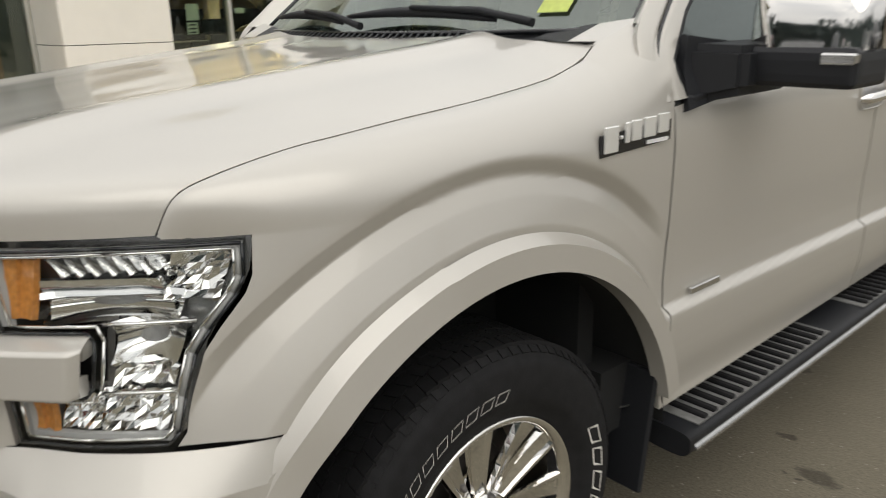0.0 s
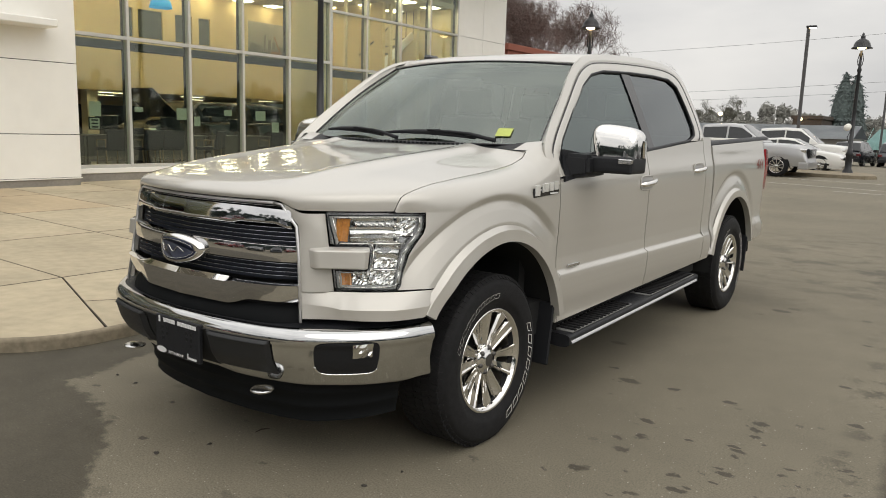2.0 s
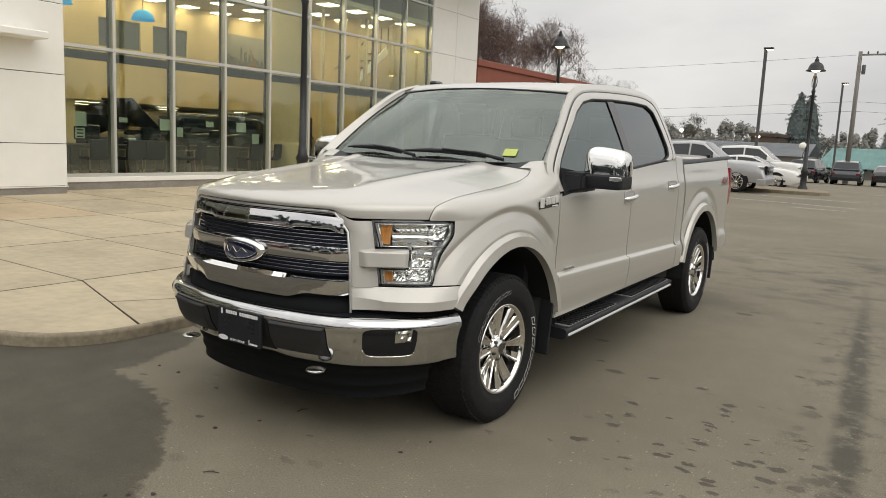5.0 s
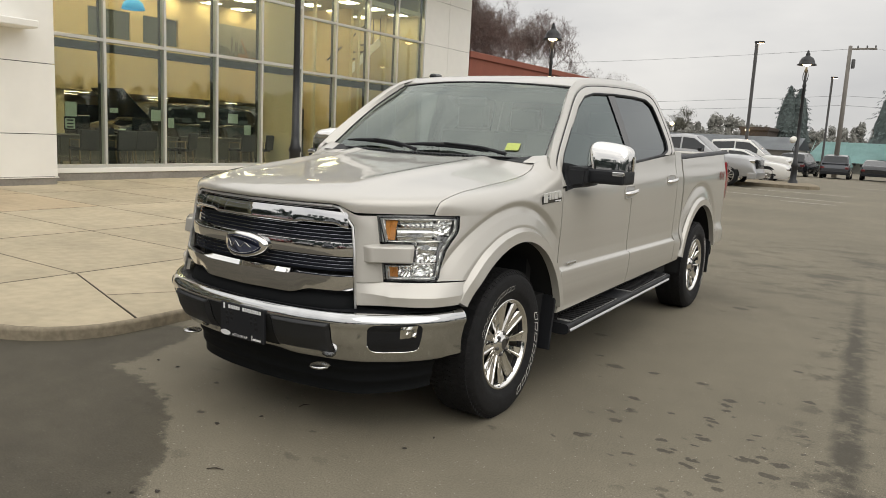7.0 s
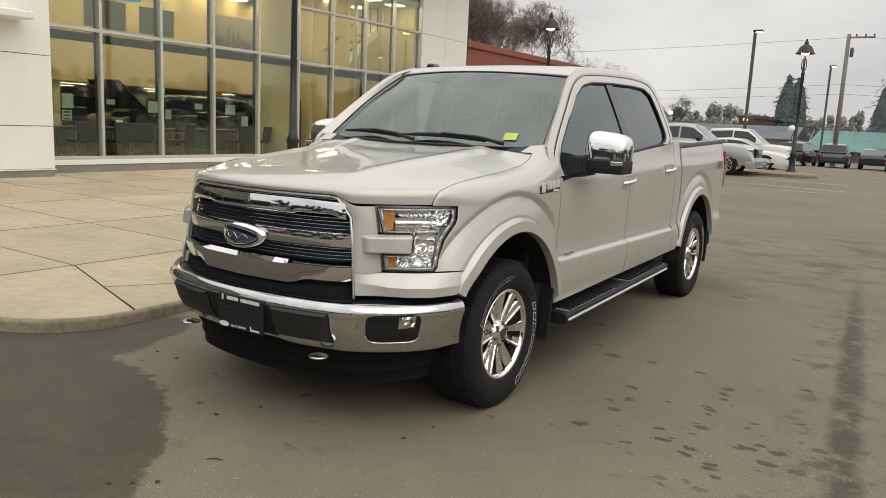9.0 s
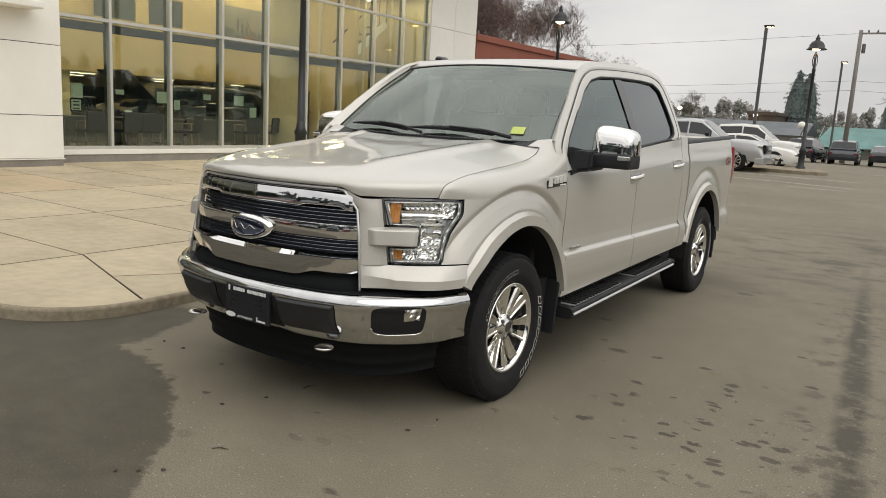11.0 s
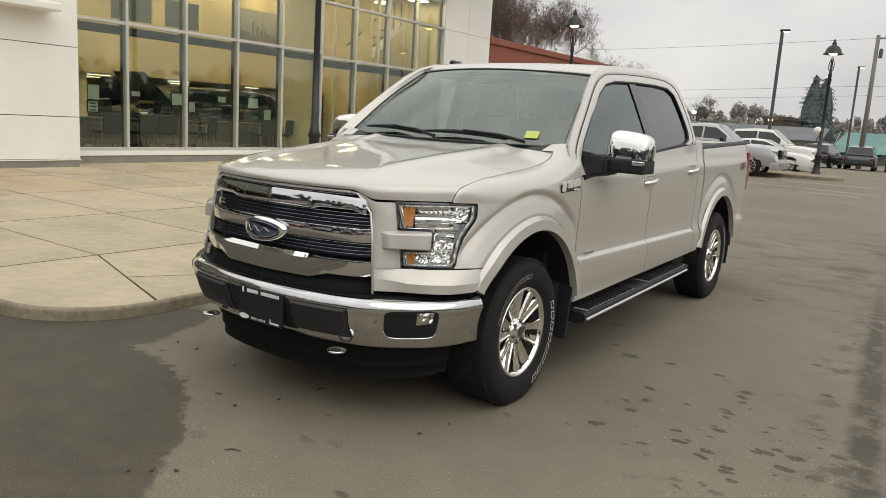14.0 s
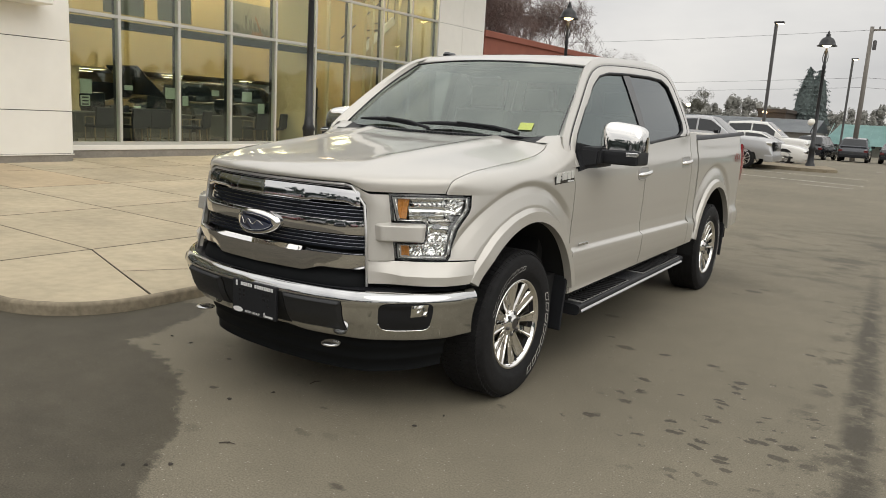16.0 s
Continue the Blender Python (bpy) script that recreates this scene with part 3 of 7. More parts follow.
def build_building():
    zb = walk_z(-12)
    # panelled wall beside the glass, in front of it
    zs = [0.29, 1.11, 2.44, 3.77, 5.1, 6.4, ZT]
    def clad(name, y0, y1, cuts, label):
        """A stretch of white panelled wall with its plinth; its south end shows as a return."""
        wall = tagged(boxed(name, (PILLAR - 1.6, y0 + 0.05, zb - 0.1, PILLAR - 0.045, y1 - 0.045, ZT), MULLION_DARK), label, "wall", kind="structure")
        for a, b in zip(cuts, cuts[1:]):
            for c, d in zip(zs, zs[1:]):
                boxed("panel", (PILLAR - 0.04, a + 0.006, c + 0.007, PILLAR, b - 0.006, d - 0.007), PANEL, wall, 0.003)
        for y in (y0, y1 - 0.04):
            for c, d in zip(zs, zs[1:]):
                boxed("panel", (PILLAR - 1.6, y, c + 0.007, PILLAR - 0.046, y + 0.04, d - 0.007), PANEL, wall, 0.003)
        boxed("plinth", (PILLAR - 1.5, y0 + 0.02, zb - 0.1, PILLAR - 0.015, y1 - 0.02, 0.27), PLINTH, wall, 0.006, label="grey concrete plinth")
        boxed("flashing", (PILLAR - 0.1, y0, 0.268, PILLAR + 0.012, y1 + 0.005, 0.288), PANEL, wall)
        return wall
    wall = clad("wall_west", 2.85, 4.70, [2.85, 4.69], "white panelled shop wall")
    boxed("sign_bracket", (PILLAR, 2.86, 3.02, PILLAR + 0.5, 4.13, 3.16), PANEL, wall, 0.02, label="grey metal fin on the wall")

    def glazing(n, x, ys, zs, sill):
        win = tagged(new("window_%d" % n), "tall showroom glazing in aluminium frames", "window", kind="structure")
        win.empty_display_size = 0.2
        for y in ys:
            boxed("mullion", (x - 0.10, y - 0.032, zs[0], x + 0.035, y + 0.032, zs[-1]), MULLION, win, 0.004)
            boxed("mullion_back", (x - 0.20, y - 0.030, zs[0], x - 0.101, y + 0.030, zs[-1]), MULLION_DARK, win)
        for z in zs:
            boxed("transom", (x - 0.10, ys[0], z - 0.035, x + 0.030, ys[-1], z + 0.035), MULLION, win, 0.004)
        for a, b in zip(ys, ys[1:]):
            for c, d in zip(zs, zs[1:]):
                bm = bmesh.new()
                box(bm, x - 0.035, a + 0.03, c + 0.03, x - 0.027, b - 0.03, d - 0.03)
                p = part("pane", bm, SHOW_GLASS, win)
                p.visible_shadow = False
        if sill:
            boxed("sill", (x - 0.2, ys[0], sill, x + 0.06, ys[-1], zs[0] - 0.035), PANEL, win, 0.006)
            boxed("base_strip", (x - 0.2, ys[0], 0.08, x + 0.035, ys[-1], sill), PLINTH, win)
        return win

    glazing(1, GL, [4.66, 6.17, 7.67, 9.17, 10.65, 12.12], [Z0, Z1, Z2, Z3, ZT], 0.30)
    glazing(2, GR, [12.2, 13.25, 14.78, 16.40, 17.96, 19.54], [Z0, Z1, Z2, Z3, ZT], 0.30)
    glazing(3, PILLAR - 1.6, [-15.2, -13.4, -11.6, -9.8, -8.0, -6.2, -4.4, -2.6, -1.25, 0.1, 1.45, 2.80], [Z0, 2.45, Z1 + 0.6, 5.1, ZT], 0.30)
    boxed("wall_return", (GR - 0.1, 12.0, zb - 0.1, GL - 0.12, 12.18, ZT), CREAM)
    tagged(bpy.data.objects["wall_return"], "narrow return wall between the two glazed fronts", "wall", kind="structure")
    # dark bands close behind the glass, just below the first transom
    boxed("header_band", (GL - 0.40, 4.7, 2.88, GL - 0.15, 12.0, 3.04), MULLION_DARK)
    tagged(bpy.data.objects["header_band"], "dark band behind the showroom glass", "beam", kind="structure")
    boxed("header_band_north", (GR - 0.40, 12.3, 2.84, GR - 0.15, 19.4, 3.04), MULLION_DARK)
    tagged(bpy.data.objects["header_band_north"], "dark band behind the showroom glass", "beam", kind="structure")
    # white wall past the glass
    wall = tagged(boxed("wall_north", (GR - 6, 19.58, -0.1, GR - 0.02, 22.70, ZT), MULLION_DARK), "pale grey panelled wall beside the glazing", "wall", kind="structure")
    for c, d in ((0.2, 1.6), (1.6, 3.1), (3.1, 4.70), (4.70, 6.3), (6.3, ZT)):
        for a, b in ((19.58, 21.15), (21.15, 22.72)):
            boxed("panel", (GR - 0.03, a + 0.005, c + 0.006, GR + 0.02, b - 0.005, d - 0.006), PANEL, wall, 0.003)
    # closed shell of the showroom
    fx = -26.0
    tagged(boxed("floor_north", (fx, 12.1, 0.2, GR - 0.1, 19.6, 0.30), TILE), "polished tiled showroom floor", "floor", kind="structure")
    tagged(boxed("floor", (fx, -15, 0.2, GL - 0.1, 12.1, 0.30), TILE), "polished tiled showroom floor", "floor", kind="structure")
    # panel added on the rear wall to darken the zone below the mezzanine
    tagged(boxed("dark_back_panel", (fx, -15, 0.3, fx + 0.05, 19.3, 1.9), DARK_WALL), "dark panel added low on the showroom's rear wall", "wall", kind="structure")
    tagged(boxed("wall_back", (fx - 0.2, -15, 0.3, fx, 19.6, ZT), BEIGE), "beige rear wall of the showroom", "wall", kind="structure")
    tagged(boxed("wall_side", (fx, 19.4, 0.3, GR - 0.2, 19.57, ZT), CREAM), "cream end wall of the showroom", "wall", kind="structure")
    tagged(boxed("wall_side_south", (fx, -15.2, 0.3, PILLAR - 1.6, -15, ZT), CREAM), "cream end wall of the showroom", "wall", kind="structure")
    tagged(boxed("ceiling_north", (fx, 12.1, 5.6, GR - 0.15, 19.6, 5.75), CEIL), "pale showroom ceiling with light panels", "ceiling", kind="structure")
    tagged(boxed("ceiling", (fx, -15, 5.6, GL - 0.15, 12.1, 5.75), CEIL), "pale showroom ceiling with light panels", "ceiling", kind="structure")
    tagged(boxed("roof", (fx - 0.3, -16, ZT, PILLAR + 0.05, 22.8, ZT + 0.3), PANEL), "flat white roof edge of the showroom", "roof", kind="structure")


# ---- rows of lights under the showroom ceiling ----
def build_showroom_lights():
    light = thing("ceiling_light", "flush square ceiling light, lit warm white", "ceiling light", pose(-14.0, 5.2, 5.6), "showroom ceiling lights")
    boxed("frame", (-0.28, -0.28, -0.03, 0.28, 0.28, 0.0), PANEL, light, 0.004)
    boxed("diffuser", (-0.25, -0.25, -0.045, 0.25, 0.25, -0.028), LIGHT, light)
    for i in range(4):
        for j in range(11):
            if i or j:
                copy_thing(light, pose(-14.0 - 1.7 * i, 5.2 + 1.35 * j, 5.6))


# ---- the pickup ----
TX = 0.015
W_LOW = [(0, 0.0, -1.030), (1, 0.30, -1.000), (2, 0.53, -0.930), (3, 0.689, -0.781), (4, 0.79, -0.700), (5, 0.878, -0.598),
         (6, 0.945, -0.470), (7, 0.978, -0.320), (8, 0.988, -0.150), (9, 0.988, 0.10), (10, 0.988, 0.55)]
W_TOP = [(0, 0.0, -0.975), (1, 0.28, -0.945), (2, 0.495, -0.880), (3, 0.641, -0.784), (4, 0.775, -0.640), (5, 0.888, -0.468),
         (6, 0.932, -0.360), (7, 0.958, -0.250), (8, 0.970, -0.12), (9, 0.976, 0.10), (10, 0.978, 0.55)]
SEAM = [(4.4, 0.818, -0.575, 1.140), (4.7, 0.829, -0.545, 1.195), (5, 0.836, -0.49, 1.218), (6, 0.838, -0.36, 1.243), (7, 0.84, -0.25, 1.255),
        (8, 0.84, -0.12, 1.268), (9, 0.84, 0.10, 1.288), (9.4, 0.84, 0.29, 1.314), (9.6, 0.838, 0.385, 1.342), (9.72, 0.828, 0.435, 1.372), (10, 0.862, 0.555, 1.43)]
ARCH_F, ARCH_R = (0.0, 0.40), (3.683, 0.40)


def nose(u, z, off=0.0):
    """The wrap-round front of the body: u runs from the middle (0) to the front door (10)."""
    a, b = smooth_table(W_LOW, u), smooth_table(W_TOP, u)
    f = (z - 0.83) / 0.30
    p = Vector((a[0] + (b[0] - a[0]) * f, a[1] + (b[1] - a[1]) * f, z))
    if off:
        d = 0.05
        t = nose(min(u + d, 10), z) - nose(max(u - d, 0), z)
        n = Vector((-t.y, t.x, 0)).normalized() * -1
        p = p + n * off
    return p


FLARE = [(0.0, 0.006), (0.645, 0.005), (0.70, -0.009), (0.738, -0.022), (0.768, -0.001), (0.780, 0.0)]


def arch_bulge(y, z):
    """Crease and flare of the body side round the wheels; the doors stay plain."""
    if 0.556 < y < 3.07:
        return 0.0
    for cy, cz in (ARCH_F, ARCH_R):
        r = math.hypot(y - cy, (z - cz) * 0.97)
        if r < 0.80:
            return lerp_table(FLARE, r)[0] * (step(0.555, 0.44, y) if cy < 1 else step(3.07, 3.16, y))
    return 0.0


def side_x(y, z):
    """Half width of the body side at (y, z)."""
    return side_plain(y, z) + arch_bulge(y, z)


def side_plain(y, z):
    low = step(1.10, 0.92, z)
    k = z - 0.012 * (y - 0.5) * (1 - low) + (0.011 * (y - 0.5) + 0.013) * low
    t = [(0.40, 0.925), (0.46, 0.968), (0.500, 0.984), (0.525, 0.981), (0.56, 0.984), (0.62, 0.994), (0.68, 0.999), (0.735, 1.001), (0.757, 0.9995), (0.763, 0.996), (0.770, 0.977), (0.776, 0.9745), (0.84, 0.971), (0.92, 0.973), (1.0, 0.977), (1.15, 0.978),
         (1.23, 0.970), (1.29, 0.955), (1.34, 0.945), (1.45, 0.93)]
    return (lerp_table(t, k) if 0.66 < k < 0.92 else smooth_table(t, k))[0]


def glass_x(z):
    return 0.962 - 0.37 * (z - 1.28) - 0.10 * max(0.0, z - 1.6) ** 2


def arch_z(y, cy, r=0.585):
    d = abs(y - cy)
    return 0.40 + math.sqrt(max(0.0, r * r - d * d)) * 1.03 if d < r else None


BELT = [(0.50, 1.235), (0.63, 1.25), (0.95, 1.29), (1.3, 1.335), (1.95, 1.385), (2.66, 1.435), (3.1, 1.45)]


def belt(y):
    return smooth_table(BELT, y)[0]


def flip(p, s):
    return Vector((p.x * s, p.y, p.z))


def build_front(truck, s):
    """Fascia, fender and lamp cluster of one side."""
    side = "driver" if s > 0 else "passenger"
    out = (0, 0.6, 0.8)
    # strip between grille and lamp, and the valance below the lamp
    bm = bmesh.new()
    def strip(a, b):
        u0 = 2.36 - 0.40 * step(0.80, 1.0, b)
        u = u0 + a * (2.97 - u0)
        z = 0.822 + b * (lip_z(u) - 0.006 - 0.822)
        return flip(nose(u, z, 0.012 * math.sin(math.pi * min(1, a * 1.1)) ** 0.5 if 0 < a < 0.9 else 0), s)
    sheet(bm, strip, 10, 12, out, 0.02)
    part("lamp_surround", bm, PAINT, truck)
    bm = bmesh.new()
    def shove(u):
        return 0.040 * min(1.0, max(0.0, (u - 2.42) / 0.70)) * (1 - 0.75 * step(4.9, 6.05, u))
    def crease(u):
        return 0.757 + 0.016 * (1 - min(1.0, max(0.0, (u - 2.42) / 0.7)))
    def over_arch(u):
        return (arch_z(nose(u, 0.8).y, 0.0) or 0.0) - 0.012
    def ledge(a, b):
        u = 2.36 + a * (6.45 - 2.36)
        z = max(crease(u) + b * (0.820 - crease(u)), over_arch(u))
        return flip(nose(u, z, shove(u) * (1 - b)), s)
    def skirt(a, b):
        u = 2.36 + a * (6.45 - 2.36)
        z = max(0.714 + b * (crease(u) - 0.714), over_arch(u))
        return flip(nose(u, z, shove(u) * (0.80 + 0.20 * b) ), s)
    sheet(bm, ledge, 44, 8, out)
    sheet(bm, skirt, 44, 8, out, 0.02)
    part("front_valance", bm, PAINT, truck)
    # the body-coloured bar that juts into the lamp
    bm = bmesh.new()
    def bar(a, b):
        u = 2.5 + a * (3.93 - 2.5)
        t = 2 * b - 1
        bulge = 0.050 * min(1.0, (1 - abs(t)) * 4.5 + 0.05) * step(-0.02, 0.14, a) * (1 - 0.30 * step(0.95, 1.0, a))
        return flip(nose(u, 0.955 + 0.045 * t * (1 if abs(t) < 0.99 else 1), bulge - 0.004), s)
    sheet(bm, bar, 22, 24, out, 0.03)
    part("lamp_bar", bm, PAINT, truck)
    # fender
    bm = bmesh.new()
    def swell(p, fade=1.0):
        p.x += arch_bulge(p.y, p.z) * step(-0.66, -0.50, p.y) * fade
        return p
    def base(u, z):
        p = nose(u, z)
        w = step(-0.25, 0.1, p.y)
        p.x = p.x * (1 - w) + side_plain(p.y, z) * w
        return p
    def low(a, b):
        ub = lamp_edge(0.826 + b * (1.135 - 0.826)) + 0.03
        u = ub + a * (9.99 - ub)
        y0 = nose(u, 0.9).y
        zb = 0.826
        az = arch_z(y0, 0.0)
        if az:
            zb = max(zb, az)
        if y0 > 0.3:
            zb = max(az if az else 0.52, 0.52)
        z = zb + b * (1.135 - zb)
        return flip(swell(base(u, z)), s)
    sheet(bm, low, 230 if s > 0 else 110, 84 if s > 0 else 36, out)
    span = (4.4, 9.99)
    def top(a, b):
        u = span[0] + a * (span[1] - span[0])
        p0 = base(u, 1.135)
        q = Vector(smooth_table(SEAM, u)) if u < 9.4 else Vector(lerp_table(SEAM, u))
        c = Vector((p0.x - 0.004, (p0.y + q.y) / 2, p0.z + (q.z - p0.z) * 0.93))
        return flip(swell(p0 * (1 - b) ** 2 + c * 2 * b * (1 - b) + q * b * b, step(0.9, 0.5, b)), s)
    lamp_u = lamp_edge(1.135) + 0.03
    for span, n in (((4.4, lamp_u), 16), ((lamp_u, 9.99), 230 if s > 0 else 110)):
        sheet(bm, top, n, 36 if s > 0 else 16, out)
    bmesh.ops.remove_doubles(bm, verts=bm.verts[:], dist=0.002)
    part("fender", bm, PAINT, truck)
    # lamp cluster: dark housing, fluted bright reflectors, amber, clear cover
    lamp = part("headlight", _lamp_sheets(s, -0.055, 2.98, 0.02), LAMP_BODY, truck, "clear C-shaped headlight with amber ends")
    part("lamp_cover", _lamp_sheets(s, 0.004, 3.03, -0.02), LENS, lamp, "clear lens")
    def pieces(name, zone, mat, deep, shallow, flutes, lean=0.0, bowl=0.5):
        """One reflector: a dished sheet with upright flutes; lean slants its ends."""
        bm = bmesh.new()
        (ua, ub), (za, zb) = zone
        def f(a, b):
            k = a * flutes
            saw = (k - math.floor(k)) if a < 1 else 1.0
            cup = ((2 * a - 1) ** 2 + (2 * b - 1) ** 2) / 2
            u, z = ua + a * (ub - ua) + lean * (0.5 - b), za + b * (zb - za)
            return flip(nose(u, z, deep + (shallow - deep) * (bowl * cup + (1 - bowl) * saw)), s)
        sheet(bm, f, max(flutes * 5, 12), 8, out, 0.010, smooth=flutes == 0)
        part(name, bm, mat, lamp)

    def facets(name, zone, nu, nv, seed, deep=-0.045, shallow=-0.012):
        """A reflector of flat facets that lean every way."""
        rnd = random.Random(seed)
        depth = {}
        (ua, ub), (za, zb) = zone
        bm = bmesh.new()
        def f(a, b):
            i, j = round(a * nu), round(b * nv)
            k = depth.setdefault((i, j), rnd.random())
            cup = ((2 * a - 1) ** 2 + (2 * b - 1) ** 2) / 2
            edge = 1.0 if i in (0, nu) or j in (0, nv) else 0.0
            du = (rnd.random() - 0.5) * (1 - edge) * 0.5 * (ub - ua) / nu
            return flip(nose(ua + a * (ub - ua) + du, za + b * (zb - za), deep + (shallow - deep) * (0.55 * cup + 0.45 * k)), s)
        sheet(bm, f, nu, nv, out, 0.010, smooth=False)
        part(name, bm, REFLECTOR, lamp)

    # upper chamber: fluted strip, bright shelf, curved bowl, then a faceted end
    pieces("reflector", ((3.46, 4.40), (1.078, 1.113)), REFLECTOR, -0.052, -0.014, 7, 0.16, 0.25)
    pieces("shelf", ((3.46, 4.44), (1.052, 1.076)), REFLECTOR, -0.022, -0.014, 0, 0.10)
    pieces("reflector", ((3.48, 4.62), (1.016, 1.050)), REFLECTOR, -0.060, -0.010, 0, 0.0, 1.0)
    facets("reflector", ((4.46, 4.92), (1.040, 1.112)), 7, 7, 3)
    # middle chamber
    pieces("reflector", ((4.10, 4.70), (0.950, 1.006)), REFLECTOR, -0.060, -0.012, 0, 0.0, 1.0)
    facets("reflector", ((4.12, 4.72), (0.914, 0.948)), 7, 3, 5)
    # lower chamber
    facets("reflector", ((3.46, 4.02), (0.845, 0.897)), 8, 5, 7)
    facets("reflector", ((4.04, 4.76), (0.845, 0.904)), 9, 6, 9)
    pieces("amber_reflector", ((3.16, 3.43), (1.020, 1.110)), AMBER, -0.020, -0.008, 2, -0.10)
    pieces("amber_reflector", ((3.16, 3.42), (0.846, 0.892)), AMBER, -0.020, -0.008, 2)
    # thin black gap, the bright inner line of the cluster and the bars between its chambers
    outer = [(3.03, 1.124), (4.0, 1.126), (4.97, 1.124), (5.09, 1.075), (5.08, 1.05), (4.92, 1.0), (4.85, 0.965), (4.88, 0.90), (4.93, 0.85), (4.85, 0.832), (4.0, 0.83), (3.05, 0.83),
             (3.05, 0.905), (3.9, 0.905), (3.97, 0.92), (3.97, 0.99), (3.9, 1.003), (3.12, 1.003), (3.03, 1.124)]
    inner = [(3.12, 1.116), (4.0, 1.118), (4.91, 1.116), (5.00, 1.075), (4.98, 1.05), (4.82, 1.0), (4.76, 0.965), (4.79, 0.90), (4.84, 0.855), (4.78, 0.841), (4.0, 0.839), (3.13, 0.839),
             (3.13, 0.897), (3.98, 0.897), (4.05, 0.915), (4.05, 0.99), (3.98, 1.012), (3.2, 1.012), (3.12, 1.116)]
    def trace(name, loop, r, mat, off=0.0):
        bm = bmesh.new()
        for (u0, z0), (u1, z1) in zip(loop, loop[1:]):
            n = max(2, int(abs(u1 - u0) * 6))
            tube(bm, [flip(nose(u0 + (u1 - u0) * i / n, z0 + (z1 - z0) * i / n, off), s) for i in range(n + 1)], r, 6)
        part(name, bm, mat, lamp)
    trace("lamp_gap", outer, 0.0030, GLOSS_BLACK)
    for zone in (((3.06, 3.15), (1.008, 1.122)), ((3.06, 4.98), (1.114, 1.124)), ((3.06, 3.15), (0.836, 0.900)), ((3.06, 4.86), (0.833, 0.844))):
        pieces("lamp_bezel", zone, BEZEL, -0.012, -0.010, 0)
    trace("lamp_bezel", [(4.95, 1.116), (5.035, 1.075), (5.02, 1.05), (4.865, 1.0), (4.80, 0.965), (4.83, 0.90), (4.875, 0.852)], 0.0075, BEZEL, -0.010)
    trace("lamp_trim", inner, 0.0028, CHROME, -0.002)
    for z in (1.012, 0.908):
        trace("lamp_divider", [(4.02, z), (4.78, z)], 0.0034, CHROME, -0.008)


LAMP_EDGE = [(0.824, 4.93), (0.845, 5.0), (0.90, 4.94), (0.965, 4.90), (1.0, 4.98), (1.05, 5.14), (1.075, 5.15), (1.132, 5.02)]


def lamp_edge(z):
    return lerp_table(LAMP_EDGE, z)[0]


def lip_z(u):
    """Lower edge of the hood along the nose."""
    return 1.176 - 0.040 * step(1.85, 2.50, u)


def _lamp_sheets(s, off, u0, du, flange=0.03):
    bm = bmesh.new()
    out = (0, 0.6, 0.8)
    for ua, (za, zb), rows in ((u0, (1.003, 1.130), 6), (3.95, (0.905, 1.003), 5), (u0, (0.824, 0.905), 4)):
        def f(a, b):
            z = za + b * (zb - za)
            return flip(nose(ua + a * (lamp_edge(z) + du - ua), z, off), s)
        sheet(bm, f, 16, rows, out)
    bmesh.ops.remove_doubles(bm, verts=bm.verts[:], dist=0.001)
    return bm


HOOD_MID = [(0, -0.985, 1.178), (0.03, -0.992, 1.190), (0.07, -0.978, 1.210), (0.14, -0.915, 1.235), (0.3, -0.72, 1.272), (0.5, -0.42, 1.306), (0.75, -0.04, 1.348), (1.0, 0.40, 1.392)]


def build_hood(truck):
    bm = bmesh.new()
    def f(a, b):
        t = 2 * a - 1
        k = abs(t)
        cy, cz = smooth_table(HOOD_MID, b)
        u = 4.4 + b * (9.72 - 4.4)
        q = lerp_table(SEAM, u) if u > 9.4 else smooth_table(SEAM, u)
        q = (q[0] - 0.004, q[1], q[2] + 0.001)
        p = nose(k * 4.39, 1.14)
        p_mid, p_end = nose(0, 1.14), nose(4.39, 1.14)
        share0 = (p.y - p_mid.y) / (p_end.y - p_mid.y)
        share1 = k ** 2.4
        w = step(0.0, 0.45, b)
        share = share0 * (1 - w) + share1 * w
        x0 = p.x / p_end.x
        xs = x0 * (1 - w) + k * w
        y = cy + (q[1] - cy) * share
        lip = step(1.85, 2.50, k * 4.39)
        zshare = lip * (1 - w) + (k ** 3.0) * w
        z = cz + (q[2] - cz) * zshare
        ridge = 0.016 * math.exp(-(((k - 0.60 + 0.10 * (1 - b)) / 0.075) ** 2)) * step(0.08, 0.35, b)
        z += ridge - 0.006 * step(0.5, 0.2, k) * step(0.1, 0.4, b)
        return Vector((math.copysign(xs * q[0], t) if t else 0.0, y, z))
    sheet(bm, f, 72, 60, (0, -0.2, 0.6), 0.018)
    part("hood", bm, PAINT, truck)


